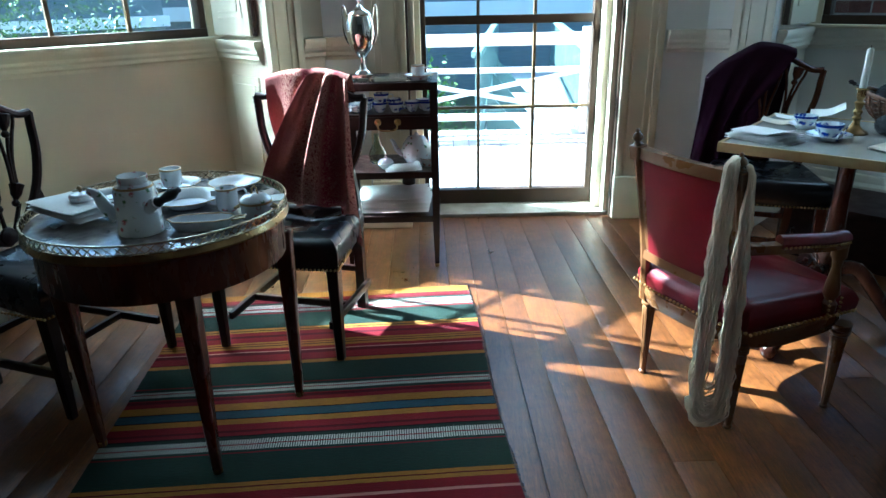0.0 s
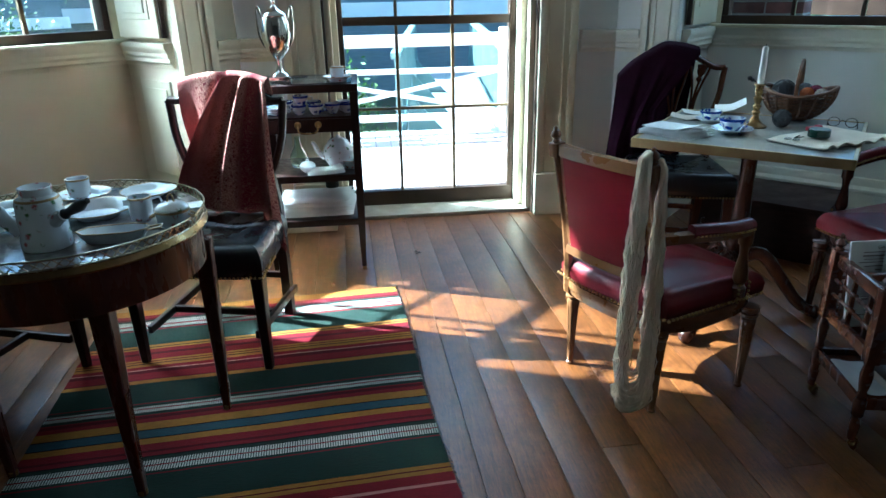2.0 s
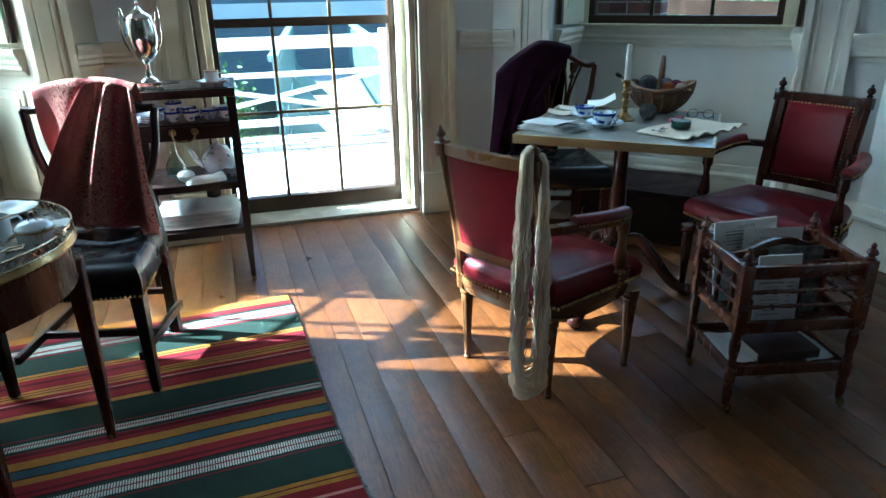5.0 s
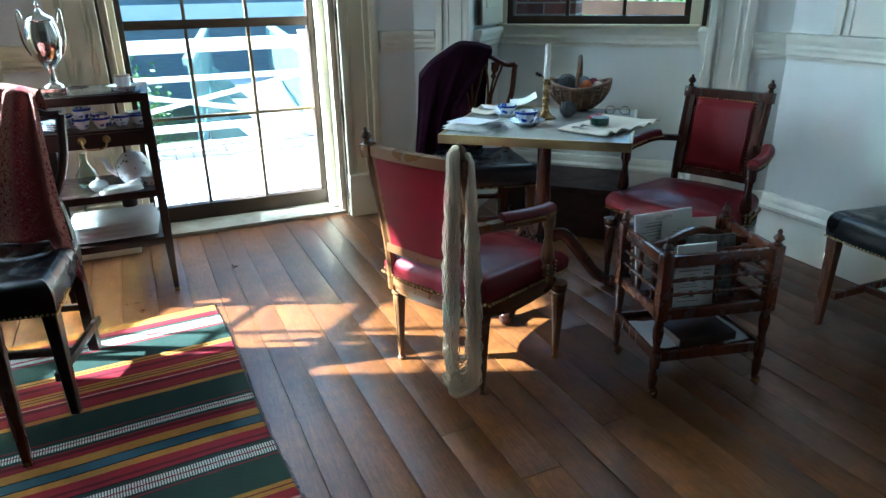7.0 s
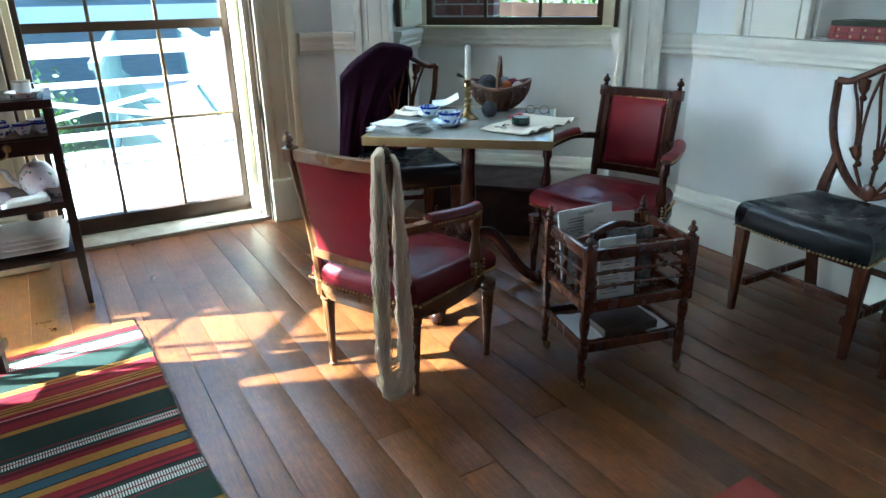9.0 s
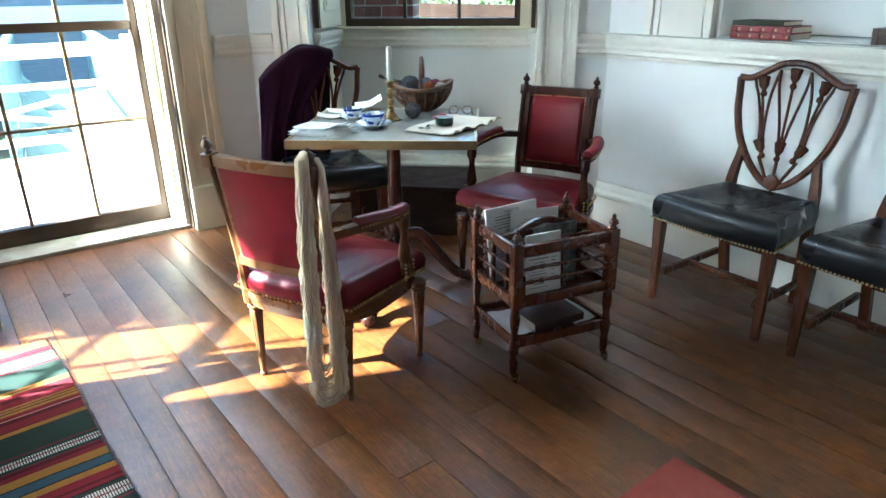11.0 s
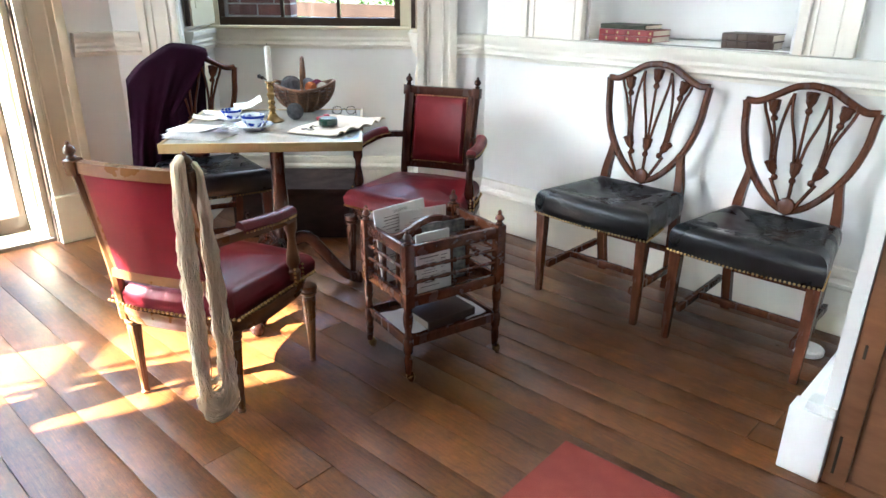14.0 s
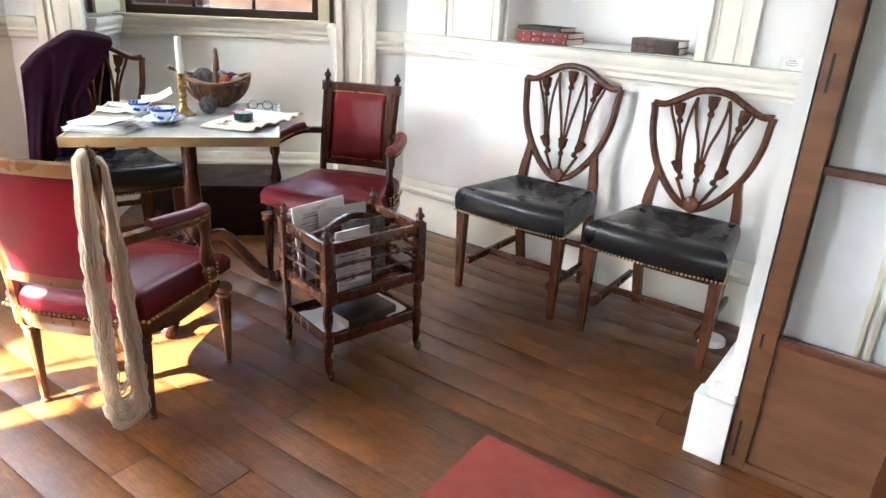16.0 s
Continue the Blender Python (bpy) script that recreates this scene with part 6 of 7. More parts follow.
def hank_line(ox, oy, drop, clump, amp):
    """One thread of the hank: down the outer bundle, round the bottom and up the inner one; ox, oy inside the bundle."""
    pts = []
    zb = 0.080 + drop
    for i in range(51):
        s = i / 50
        if s < 0.42 or s > 0.58:
            d, f = (-1, s / 0.42) if s < 0.5 else (1, (1 - s) / 0.42)
            if d < 0:
                mid, wid = -0.023 - 0.014 * f ** 0.7, 0.0165 + 0.006 * math.sin(f * 3.0)
            else:
                mid, wid = 0.027 + 0.010 * f, 0.009 + 0.012 * math.sin(f * 2.3)
            x = mid + wid * ox
            z = 0.846 - 0.030 * (d > 0) * (1 - f) - (0.846 - zb - 0.058) * f
        else:
            b = (s - 0.42) / 0.16 * math.pi
            rad = 1 + 0.60 * ox
            x = 0.001 - 0.036 * rad * math.cos(b)
            z = zb + 0.058 - 0.052 * rad * math.sin(b)
        k = math.sin(math.pi * min(1.0, 4 * min(s, 1 - s)) / 2)
        x += k * (0.0050 * math.sin(z * 50 + clump) + 0.0024 * math.sin(z * 141 + clump * 2.3) + amp * 0.0042 * math.sin(z * 61 + clump * 5))
        y = 0.017 * oy + k * (0.0030 * math.sin(z * 55 + clump * 1.7) + amp * 0.0034 * math.sin(z * 58 + clump * 3)) - 0.012 * (s < 0.5) + 0.008 * (s > 0.5)
        pts.append((x, y, z))
    return [(-0.004, 0.030 + 0.008 * oy, 0.846), (pts[0][0] * 0.6, pts[0][1] + 0.018, 0.862)] + pts + [(pts[-1][0] * 0.7, pts[-1][1] + 0.014, 0.838), (0.004, 0.032 + 0.008 * oy, 0.842)]


for k in range(150):
    a, q = rr.uniform(0, 2 * math.pi), math.sqrt(rr.uniform(0.05, 1.0)) * rr.uniform(0.95, 1.08)
    clump = int((a + 1.6 * q) * 2.2) * 1.3
    loose = rr.uniform(0.02, 0.08) if rr.random() < 0.22 else 0.0
    bm_sweep(bm, hank_line(q * math.cos(a), q * math.sin(a), rr.uniform(-0.010, 0.014) + loose, clump + rr.uniform(-0.25, 0.25), rr.uniform(-1, 1)), disc(0.0019, 5), up=(0, 1, 0))
hk = thing("yarn_hank", pose(HP.x - 0.006, HP.y - 0.010, 0, 0, 0, -22), "long hank of cream yarn hanging from an armchair finial", "yarn")
tagged(part("skein", bm, HANK, hk, "", 80), kind="stuff")


# ---- striped rug ----
def rug_material():
    m, nt, p = nodes_of("striped_wool_rug")
    tc, sep, mr = [nt.nodes.new("ShaderNode" + k) for k in ("TexCoord", "SeparateXYZ", "MapRange")]
    nt.links.new(tc.outputs["Object"], sep.inputs[0])
    wob = noised(nt, coords(nt, (1.5, 0.1, 1)), 3.0, 2, 0.0, 1.0)
    add = nt.nodes.new("ShaderNodeMath")
    add.operation, add.inputs[1].default_value = "MULTIPLY_ADD", 0.008
    nt.links.new(wob, add.inputs[0])
    nt.links.new(sep.outputs["Y"], add.inputs[2])
    mr.inputs[1].default_value, mr.inputs[2].default_value = 0.0, -1.40
    nt.links.new(add.outputs[0], mr.inputs[0])
    R, G, O, B, W, D = (0.150, 0.008, 0.014), (0.017, 0.030, 0.022), (0.27, 0.125, 0.018), (0.030, 0.062, 0.085), (0.52, 0.50, 0.43), (0.070, 0.005, 0.010)
    K, P = (0.008, 0.009, 0.010), (0.42, 0.20, 0.16)
    far = [(0, O), (0.049, R), (0.075, D), (0.090, G), (0.104, W), (0.142, R), (0.148, W), (0.172, G), (0.180, R), (0.187, G), (0.322, O), (0.336, K), (0.340, O), (0.352, R), (0.380, D), (0.398, R), (0.405, P), (0.410, R), (0.436, O), (0.446, D), (0.452, O), (0.464, K), (0.468, O), (0.484, R), (0.504, P), (0.509, D), (0.535, R), (0.576, D), (0.582, O), (0.607, G)]
    near = [(0.0, G), (0.730, R), (0.735, G), (0.750, W), (0.764, R), (0.769, W), (0.783, G), (0.799, R), (0.806, D), (0.825, R), (0.846, O), (0.882, K), (0.890, B), (0.926, K), (0.931, O), (0.960, R), (0.990, D), (1.005, R), (1.022, K), (1.028, G), (1.042, W), (1.064, R), (1.070, W), (1.092, G), (1.104, R), (1.110, G), (1.232, O), (1.248, D), (1.254, O), (1.272, R), (1.310, P), (1.318, R)]

    def striped(stripes):
        rp = nt.nodes.new("ShaderNodeValToRGB")
        nt.links.new(mr.outputs[0], rp.inputs[0])
        el = rp.color_ramp.elements
        rp.color_ramp.interpolation = "CONSTANT"
        while len(el) < len(stripes):
            el.new(0.5)
        for e, (v, c) in zip(el, stripes):
            e.position, e.color = min(1, v / 1.40), (*c, 1)
        return rp.outputs[0]

    half = nt.nodes.new("ShaderNodeMath")
    half.operation, half.inputs[1].default_value = "GREATER_THAN", 0.66 / 1.40
    nt.links.new(mr.outputs[0], half.inputs[0])
    stripe = mixed(nt, half.outputs[0], striped(far), striped(near))
    wave = nt.nodes.new("ShaderNodeTexWave")
    wave.bands_direction = "X"
    wave.inputs["Scale"].default_value, wave.inputs["Distortion"].default_value, wave.inputs["Detail"].default_value = 42.0, 0.6, 1.0
    nt.links.new(tc.outputs["Object"], wave.inputs[0])
    bright = nt.nodes.new("ShaderNodeRGBToBW")
    nt.links.new(stripe, bright.inputs[0])
    isw = nt.nodes.new("ShaderNodeMath")
    isw.operation, isw.inputs[1].default_value = "GREATER_THAN", 0.35
    nt.links.new(bright.outputs[0], isw.inputs[0])
    cut = nt.nodes.new("ShaderNodeMath")
    cut.operation, cut.inputs[1].default_value = "GREATER_THAN", 0.62
    nt.links.new(wave.outputs[1], cut.inputs[0])
    mul = nt.nodes.new("ShaderNodeMath")
    mul.operation = "MULTIPLY"
    nt.links.new(isw.outputs[0], mul.inputs[0])
    nt.links.new(cut.outputs[0], mul.inputs[1])
    c = mixed(nt, mul.outputs[0], stripe, (0.035, 0.05, 0.04))
    fuzz = noised(nt, coords(nt, (40, 260, 1)), 1.0, 3, 0.3, 0.7)
    c = mixed(nt, fuzz, c, mixed(nt, 0.35, c, (0.02, 0.012, 0.012)))
    nt.links.new(c, p.inputs["Base Color"])
    p.inputs["Roughness"].default_value = 0.95
    p.inputs["Specular IOR Level"].default_value = 0.08
    bumped(nt, p, fuzz, 0.5, 0.002)
    return m


def rug_f(u, v):
    x, y = -1.23 * u, -1.75 * v
    e = 0.004 * noise.noise(Vector((v * 30, u * 30, 2))) * (1 if u < 0.02 or u > 0.98 else 0)
    return (x + e + 0.006 * math.sin(v * 9) * (1 - u), y, 0.0062 + 0.0025 * noise.noise(Vector((x * 3, y * 4, 5))))


solo("striped_rug", grid_surface(rug_f, 40, 80, 0.005), rug_material(), pose(0.088, 2.774, 0, 0, 0, 4.2), "woven wool rug striped red, green, ochre and white", "rug", smooth=60)
RF = bmesh.new()
rr = random.Random(5)
for i in range(170):
    v = i / 170
    x, y, z = rug_f(0, v)
    bm_sweep(RF, [(x - 0.004, y, 0.006), (x + rr.uniform(0.004, 0.012), y + rr.uniform(-0.004, 0.004), 0.003)], disc(0.0014, 4))
solo("rug_edge_threads", RF, GREYWOOL, pose(0.088, 2.774, 0, 0, 0, 4.2), "frayed dark edge threads of the rug", "fringe")

solo("red_mat", box(-1.3, -1.5, 0.0, 0, 0, 0.006, None, 0.002), material("brick_red_drugget", (0.23, 0.036, 0.022), (0.20, 0.030, 0.019), 14, 0.9, bump=0.3, fine=240), pose(1.452, 0.866, 0.0005, 0, 0, 2.5), "plain brick-red floor mat", "mat")

# ---- trunk, floor puck, label ----
tk = thing("wooden_trunk", I4, "low dark wooden trunk under the window", "trunk")
TRW = material("dark_oak", (0.030, 0.014, 0.010), (0.015, 0.007, 0.005), 5, 0.6, stretch=(2, 2, 6))
TRW.node_tree.nodes["Principled BSDF"].inputs["Specular IOR Level"].default_value = 0.2
part("body", box(0.60, -0.26, 0.0, 1.22, 0.16, 0.245, mR, 0.004), TRW, tk)
part("lid", box(0.59, -0.27, 0.246, 1.23, 0.17, 0.278, mR, 0.005), TRW, tk)
pk = thing("floor_sensor", pose(2.545, 0.515, 0), "white round plastic device on the floor with small black print", "sensor")
PLAST = material("white_plastic", (0.78, 0.78, 0.78), (0.74, 0.74, 0.74), 5, 0.3, bump=0)
part("body", lathe([(0.050, 0), (0.054, 0.004), (0.054, 0.020), (0.048, 0.026), (0.002, 0.028)], 32), PLAST, pk)
part("print", bm_box(box(-0.022, 0.0, 0.0255, 0.0, 0.006, 0.0292), -0.02, 0.012, 0.0255, 0.015, 0.016, 0.0292), EBONY, pk)
lb = thing("acrylic_label", pose(2.785, 0.50, 1.05, 0, 0, -90), "small white printed label in a clear stand", "label")
part("card", box(-0.04, -0.003, 0.0, 0.04, 0.0, 0.045, pose(0, 0, 0, -15)), WPAPER, lb)
part("print", bm_box(bm_box(box(-0.012, -0.0042, 0.032, 0.014, -0.003, 0.035, pose(0, 0, 0, -15)), -0.022, -0.0042, 0.024, 0.024, -0.003, 0.0265, pose(0, 0, 0, -15)), -0.02, -0.0042, 0.016, 0.02, -0.003, 0.0185, pose(0, 0, 0, -15)), INK, lb)

# ---- outdoors ----
DECK = material("pale_grey_decking", (0.62, 0.61, 0.58), (0.50, 0.49, 0.46), 5, 0.7, stretch=(1, 5, 1), vary=0.06)
WHITE = material("white_outdoor_paint", (0.80, 0.80, 0.78), (0.72, 0.72, 0.70), 3, 0.5)
TEAL = material("grey_green_outdoor_paint", (0.20, 0.28, 0.27), (0.15, 0.215, 0.205), 4, 0.5)
SLATE = material("blue_grey_boarding", (0.17, 0.20, 0.22), (0.13, 0.155, 0.17), 3, 0.6, stretch=(1, 1, 8))
BRICK = material("red_brick", (0.20, 0.075, 0.055), (0.12, 0.045, 0.036), 12, 0.85, bump=0.4, vary=0.22)
MORTAR = material("lime_mortar", (0.42, 0.39, 0.34), (0.34, 0.31, 0.27), 20, 0.9)
EARTH = material("grass_and_earth", (0.055, 0.085, 0.026), (0.10, 0.075, 0.045), 1.5, 0.95, bump=0.5, fine=20)
LEAF = material("leaf_green", (0.12, 0.20, 0.035), (0.06, 0.12, 0.02), 8, 0.5)
BARK = material("bark", (0.10, 0.07, 0.045), (0.06, 0.04, 0.03), 12, 0.9)

structure("ground", box(-150, -120, -1.3, 150, 200, -1.2), EARTH, "grassy ground outside", "ground")
deck = structure("deck", box(-4.2, 4.25, -0.30, 2.6, 6.7, -0.085), SLATE, "raised timber deck outside the garden door", "deck")
bd = mesh_of("deck_board", box(-0.068, 0, -0.08, 0.068, 2.4, -0.052, None, 0.003), DECK)
for i in range(46):
    o = new("deck_board", bd)
    o.parent = deck
    o.matrix_basis = Matrix.Translation((-4.0 + 0.143 * i, 4.27, 0.0))

fence = thing("white_fence", pose(0, 6.5, -0.05), "white painted timber rail fence with crossed braces", "fence")
for x in (-3.0, -0.85, 1.36):
    part("post", box(x - 0.05, -0.05, 0, x + 0.05, 0.05, 0.98, None, 0.004), WHITE, fence)
for z, h in ((0.88, 0.055), (0.60, 0.022), (0.16, 0.03)):
    part("rail", box(-3.0, -0.035, z - h, 1.36, 0.035, z + h, None, 0.004), WHITE, fence)
for a, b in ((-3.0, -0.85), (-0.85, 1.36)):
    for z0, z1 in ((0.18, 0.60), (0.60, 0.18)):
        part("brace", bm_sweep(bmesh.new(), [(a, 0.012 if z0 > z1 else -0.012, z0), (b, 0.012 if z0 > z1 else -0.012, z1)], rect(0.022, 0.040)), WHITE, fence)

way = thing("timber_walkway", pose(0.9, 6.8, -0.35, 0, 0, -6), "grey-green slatted timber walkway leading away", "walkway")
part("boards", box(-0.55, 0, -0.05, 0.55, 8.5, 0.0), DECK, way)
for s in (-1, 1):
    part("rail", box(s * 0.58 - 0.05, 0, 0.98, s * 0.58 + 0.05, 8.5, 1.04), TEAL, way)
    part("kick_board", box(s * 0.58 - 0.02, 0, 0.0, s * 0.58 + 0.02, 8.5, 0.22), TEAL, way)
    for i in range(60):
        part("slat", box(s * 0.58 - 0.012, 0.14 * i, 0.20, s * 0.58 + 0.012, 0.14 * i + 0.05, 0.99), TEAL, way)
for y in (0.8, 2.6, 4.6):
    part("brace", prism([(0, 0), (0.5, 0), (0, 0.55)], -0.03, 0.03, pose(-0.5, y, 0.0, 90, 0, 0)), TEAL, way)

house = thing("outbuilding", pose(0, 17, -1.2), "blue-grey boarded building with pale bands beyond the walkway", "building")
part("wall", box(-16, 0, 0, 12, 5, 7.5), SLATE, house)
for z in (1.9, 3.4, 4.9):
    part("band", box(-16.1, -0.15, z, 12.1, 0.0, z + 0.32), WHITE, house, "pale horizontal band")
for i in range(9):
    w = part("window", box(-14 + 2.8 * i, -0.06, 2.35, -12.6 + 2.8 * i, 0.0, 3.3), TEAL, house)
    part("pane", box(-13.9 + 2.8 * i, -0.08, 2.42, -12.7 + 2.8 * i, -0.06, 3.22), SASH, w)
part("roof", bm_prism(bmesh.new(), [(-16.5, 0), (12.5, 0), (12.5, 2.2), (-16.5, 2.2)], 7.5, 7.8), SLATE, house)
shed = thing("side_wing", pose(-9.2, 8.2, -1.2, 0, 0, 45), "grey-blue boarded wing with pale gutter board", "building")
part("wall", box(-6, 0, 0, 6, 4, 4.8), SLATE, shed)
part("band", box(-6.05, -0.12, 1.98, 6.05, 0.0, 2.16), WHITE, shed, "pale horizontal board")
part("band", box(-6.05, -0.10, 1.45, 6.05, 0.0, 1.53), WHITE, shed)


def shrub(name, x, y, z, r, h, count, label, seed, leaf=(0.03, 0.06)):
    """A bush: forked stems and many small leaves in uneven clumps."""
    rr = random.Random(seed)
    b = thing(name, pose(x, y, z), label, "shrub", "garden shrubs")
    st = bmesh.new()
    tips = []
    for k in range(9):
        a, q = rr.uniform(0, 6.28), rr.uniform(0.3, 1) * r * 0.8
        tip = Vector((q * math.cos(a), q * math.sin(a), h * rr.uniform(0.5, 0.95)))
        bm_sweep(st, curve([(0, 0, 0), tip * 0.45 + Vector((0, 0, 0.1)), tip], 3), disc(0.02, 5), scale=[1, 0.8, 0.7, 0.55, 0.45, 0.35, 0.25])
        tips.append(tip)
    part("stems", st, BARK, b)
    verts, faces = [], []
    for k in range(count):
        c = rr.choice(tips) + Vector((rr.gauss(0, 0.26), rr.gauss(0, 0.26), rr.gauss(0, 0.22))) * r
        d = Vector((rr.uniform(-1, 1), rr.uniform(-1, 1), rr.uniform(-0.3, 1))).normalized()
        e = d.cross(Vector((rr.uniform(-1, 1), rr.uniform(-1, 1), rr.uniform(-1, 1)))).normalized()
        L = rr.uniform(*leaf)
        i = len(verts)
        verts += [c - d * L, c + e * L * 0.4, c + d * L, c - e * L * 0.4]
        faces.append((i, i + 1, i + 2, i + 3))
    me = bpy.data.meshes.new("leaves")
    me.from_pydata([tuple(v) for v in verts], [], faces)
    me.materials.append(LEAF)
    lv = new("leaves", me)
    lv.parent = b
    tagged(lv, kind="stuff")


shrub("shrub", -4.3, 7.2, -1.2, 1.0, 2.5, 9000, "sunlit leafy garden shrub by the window", 1, (0.012, 0.032))
shrub("shrub", -4.9, 5.6, -1.2, 0.9, 2.5, 9000, "sunlit leafy garden shrub by the window", 2, (0.012, 0.032))
shrub("shrub", -0.6, 8.0, -1.2, 0.7, 1.7, 1500, "small leafy shrub behind the fence", 3)
shrub("shrub", 5.6, 7.4, -1.2, 1.6, 2.9, 4200, "bright green leafy shrub outside the window", 4)
shrub("shrub", 7.0, 5.8, -1.2, 1.7, 3.0, 4200, "bright green leafy shrub outside the window", 5)
shrub("shrub", 4.6, 8.8, -1.2, 1.6, 3.2, 3600, "bright green leafy shrub outside the window", 6)


def tree(name, m, label, seed):
    """A small tree that blocks sun: tapered trunk, limbs and a thick uneven crown of leaves."""
    rr = random.Random(seed)
    t = thing(name, m, label, "tree")
    st = bm_sweep(bmesh.new(), curve([(0.1, 0.3, 0), (0.02, 0.1, 1.6), (0, 0, 3.2), (0.05, 0, 5.0)], 5), disc(0.07, 8), scale=[1 - 0.05 * i for i in range(16)])
    tips = []
    for k in range(34):
        a, z = rr.uniform(0, 6.28), rr.uniform(3.4, 6.3)
        tip = Vector((rr.uniform(0.10, 0.32) * math.cos(a), rr.uniform(0.15, 0.6) * math.sin(a), z))
        bm_sweep(st, curve([(0, 0, z - 0.7), tip * 0.5 + Vector((0, 0, (z - 0.4) * 0.5)), tip], 3), disc(0.018, 5), scale=[1, 0.9, 0.8, 0.65, 0.5, 0.4, 0.3])
        tips.append(tip)
    part("trunk", st, BARK, t)
    verts, faces = [], []
    for k in range(14000):
        c = rr.choice(tips) + Vector((rr.gauss(0, 0.06), rr.gauss(0, 0.12), rr.gauss(0, 0.18)))
        d = Vector((rr.uniform(-1, 1), rr.uniform(-1, 1), rr.uniform(-0.5, 1))).normalized()
        e = d.cross(Vector((rr.uniform(-1, 1), rr.uniform(-1, 1), rr.uniform(-1, 1)))).normalized()
        L = rr.uniform(0.06, 0.10)
        i = len(verts)
        verts += [c - d * L, c + e * L * 0.45, c + d * L, c - e * L * 0.45]
        faces.append((i, i + 1, i + 2, i + 3))
    me = bpy.data.meshes.new("crown")
    me.from_pydata([tuple(v) for v in verts], [], faces)
    me.materials.append(LEAF)
    cr = new("crown", me)
    cr.parent = t
    tagged(cr, kind="stuff")


# added out of view: its crown keeps sun off the west window's right reveal
tree("sun_blocking_tree", mL @ pose(1.20, 2.35, -1.2), "unseen slender leafy tree added to shade the west window reveal", 8)
bar = thing("garden_rail", mR @ pose(0.95, 2.6, -0.3), "dark timber garden rail outside the window", "rail")
part("rail", box(-2.2, -0.03, 1.32, 2.2, 0.03, 1.44, pose(0, 0, 0, 0, 1.5, 0)), SASH, bar)
for x in (-1.5, 1.5):
    part("post", box(x - 0.05, -0.05, -0.9, x + 0.05, 0.05, 1.42), SASH, bar)


def brick_pier(name, m, w, d, z0, z1, label):
    """A brick pier: mortar core with single bricks standing proud."""
    p = tagged(part(name, box(-w / 2 + 0.006, -d / 2 + 0.006, z0, w / 2 - 0.006, d / 2 - 0.006, z1), MORTAR), label, "brick pier", "", "structure")
    p.matrix_basis = m
    nx = max(1, round(w / 0.22))
    bw = w / nx
    me = mesh_of("brick", box(-bw / 2 + 0.005, -d / 2, 0, bw / 2 - 0.005, d / 2, 0.065, None, 0.003), BRICK)
    hb = mesh_of("brick", box(-bw / 4 + 0.005, -d / 2, 0, bw / 4 - 0.005, d / 2, 0.065, None, 0.003), BRICK)
    z, k = z0, 0
    while z + 0.065 < z1:
        off = 0.5 * (k % 2)
        spots = [(-w / 2 + bw * (i + 0.5), me) for i in range(nx)] if not k % 2 else [(-w / 2 + bw * 0.25, hb)] + [(-w / 2 + bw * (i + 1.0), me) for i in range(nx - 1)] + [(w / 2 - bw * 0.25, hb)]
        for x, mm in spots:
            o = new("brick", mm)
            o.parent = p
            o.matrix_basis = Matrix.Translation((x, 0, z))
        z += 0.075
        k += 1


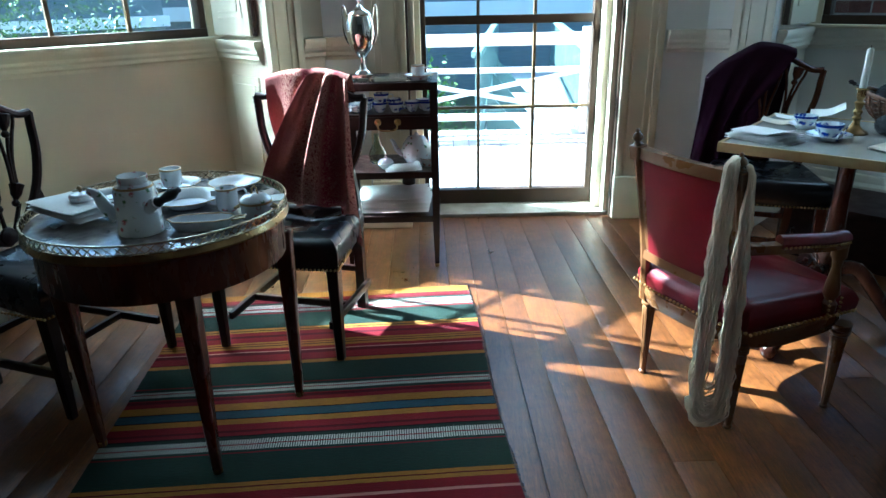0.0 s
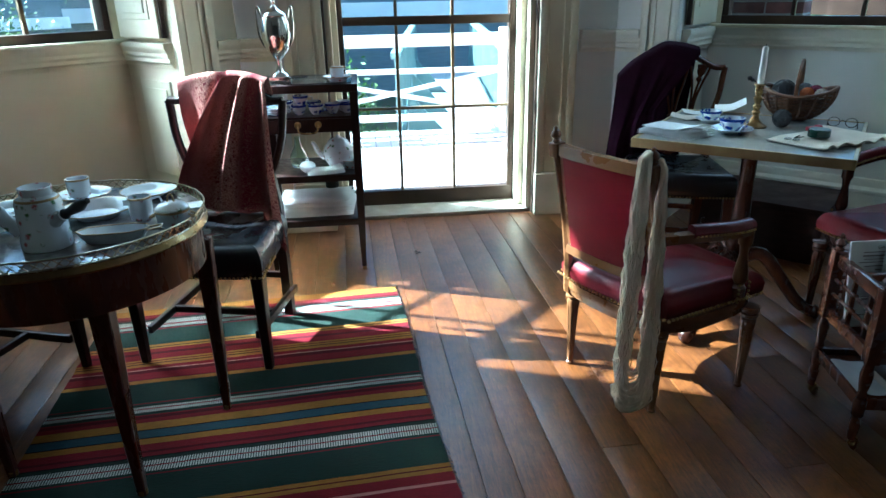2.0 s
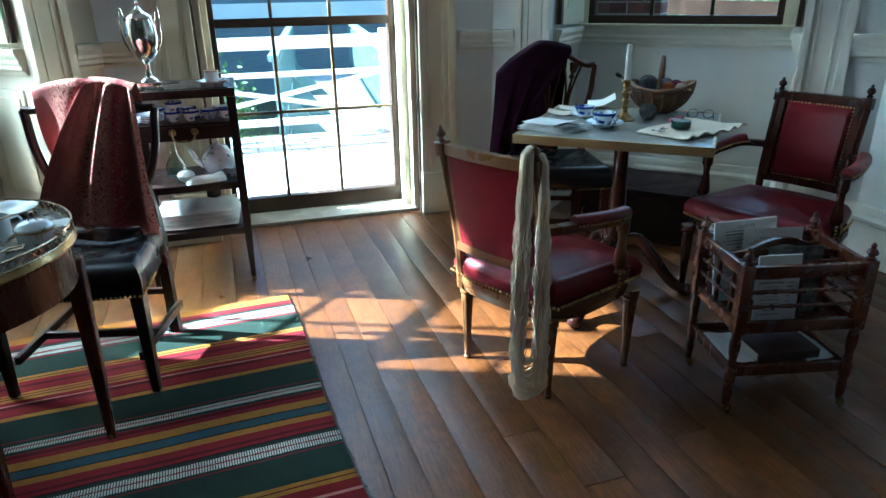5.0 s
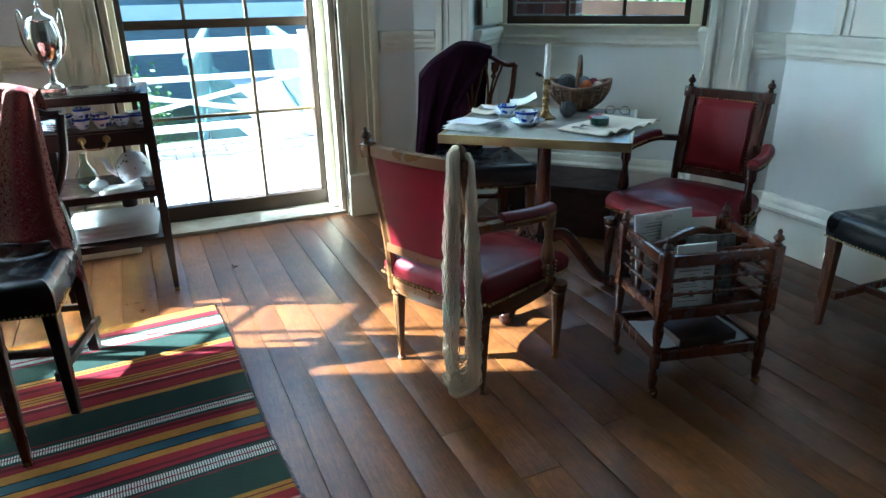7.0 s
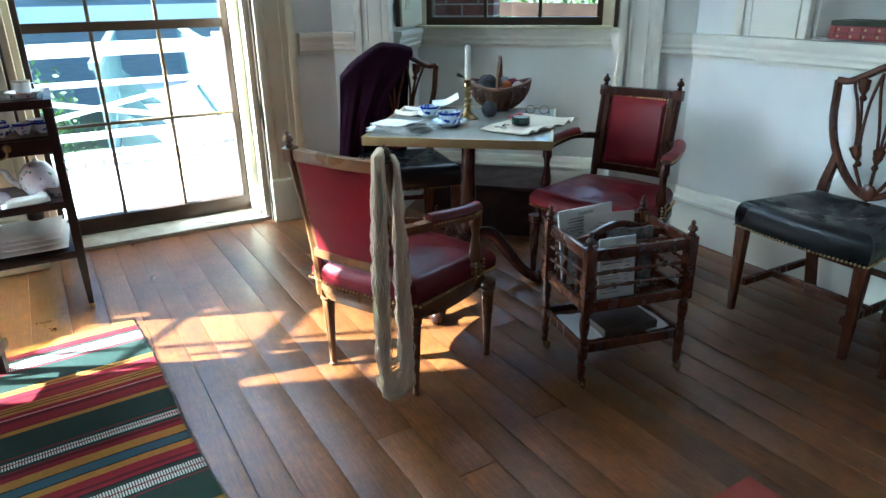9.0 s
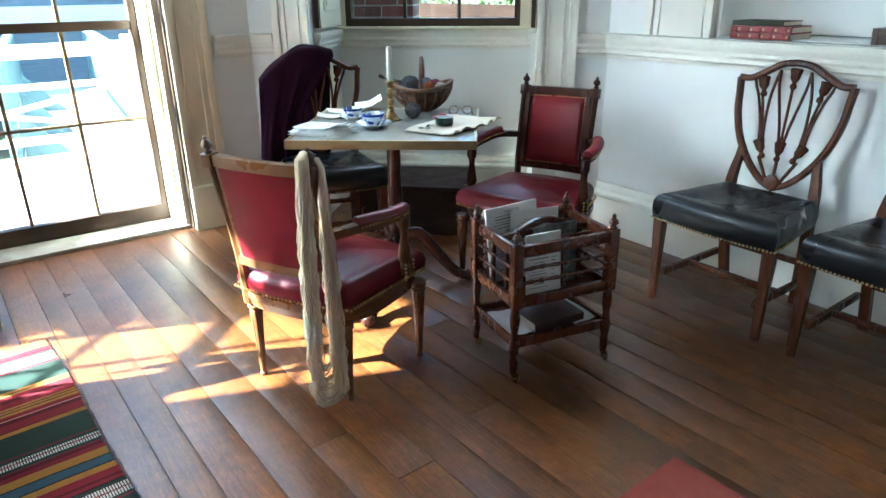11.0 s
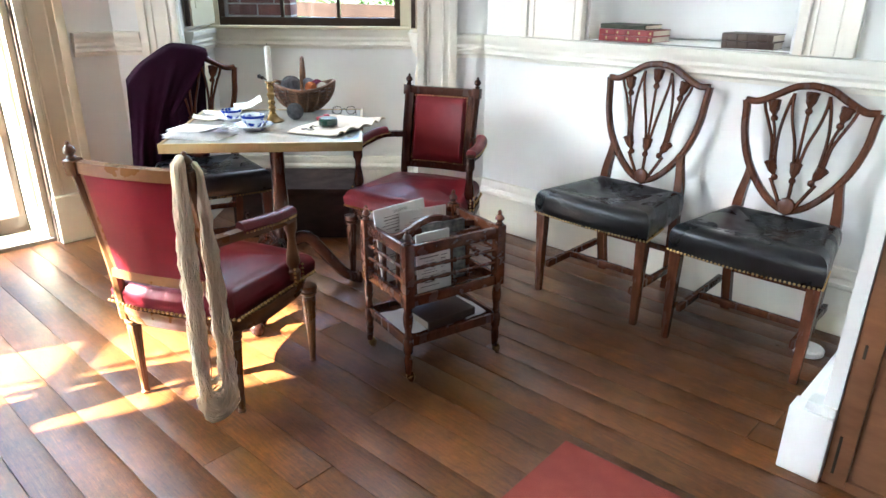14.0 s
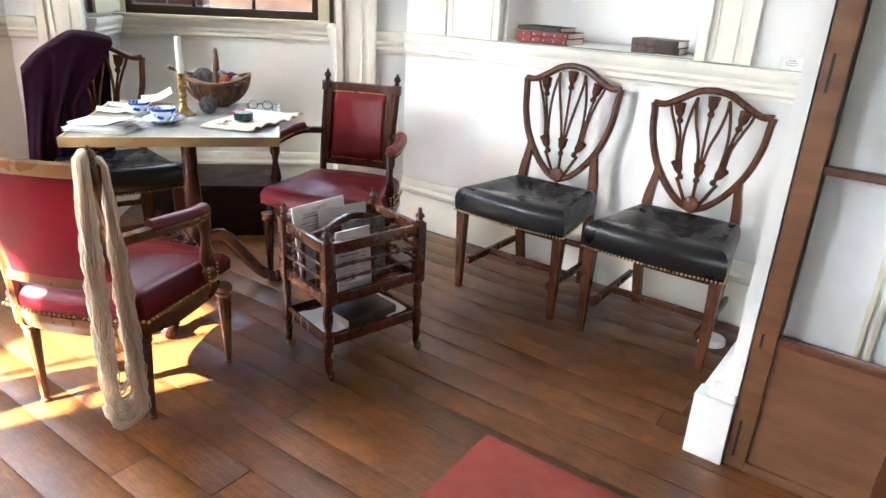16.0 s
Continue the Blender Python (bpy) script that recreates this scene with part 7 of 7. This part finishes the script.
brick_pier("brick_pier_door", pose(1.62, 5.4, 0, 0, 0, 90), 2.2, 0.22, -0.08, 2.2, "red brick pier beside the deck")
brick_pier("brick_pier_window_1", mR @ pose(0.42, 1.05, 0, 0, 0, 0), 0.66, 0.22, 0.2, 2.3, "red brick pier outside the window")
brick_pier("brick_pier_window_2", mR @ pose(1.78, 1.05, 0, 0, 0, 0), 0.44, 0.22, 0.2, 2.3, "red brick pier outside the window")
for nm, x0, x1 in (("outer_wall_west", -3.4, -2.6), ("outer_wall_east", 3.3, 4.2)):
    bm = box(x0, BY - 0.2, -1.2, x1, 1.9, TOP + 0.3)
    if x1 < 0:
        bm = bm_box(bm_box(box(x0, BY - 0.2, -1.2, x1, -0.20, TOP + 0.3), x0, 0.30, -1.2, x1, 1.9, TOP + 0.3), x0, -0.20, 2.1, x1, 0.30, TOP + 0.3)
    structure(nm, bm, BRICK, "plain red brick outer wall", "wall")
structure("roof_slab", box(-3.4, BY - 0.3, TOP + 0.11, 4.2, 4.35, TOP + 0.35), SLATE, "flat roof over the room", "roof")

# ---- floorboards ----
floor_ob = bpy.data.objects["floor"]
rr = random.Random(21)
SEAMS = [0.135, 0.235, 0.335, 0.465, 0.610, 0.735, 0.862, 0.975, 1.083, 1.214, 1.330, 1.452, 1.565, 1.690, 1.805, 1.925, 2.030]
while SEAMS[0] > LX - 0.62:
    SEAMS.insert(0, SEAMS[0] - rr.choice((0.105, 0.118, 0.13, 0.142)))
while SEAMS[-1] < 3.62:
    SEAMS.append(SEAMS[-1] + rr.choice((0.108, 0.118, 0.13, 0.14)))
JOINTS = {0.610: (1.552,), 1.083: (1.383,), 0.135: (-0.9,), 0.235: (-0.4,), 0.335: (0.4,), 0.465: (-0.8,)}
LAY = pose(0.9, 2.4, 0, 0, 0, 1.6) @ Matrix.Translation((-0.9, -2.4, 0))
for a0, a1 in zip(SEAMS, SEAMS[1:]):
    w = a1 - a0
    inner = JOINTS[a0] if a0 in JOINTS else tuple(rr.uniform(-1.8, 3.3) for _ in range(rr.choice((1, 1, 2))))
    cuts = sorted([BY - 0.1, 4.24, *inner])
    gap = rr.choice((0.0004, 0.0006, 0.0008, 0.0016))
    for a, b in zip(cuts, cuts[1:]):
        if b - a < 0.25:
            continue
        me = mesh_of("floorboard", box(-w / 2 + gap, 0.001, -0.022, w / 2 - gap, (b - a) - 0.001, 0.0, None, 0.0009), FLOOR)
        o = new("floorboard", me)
        o.parent = floor_ob
        o.matrix_basis = LAY @ Matrix.Translation((a0 + w / 2, a, -0.0014 * rr.random()))
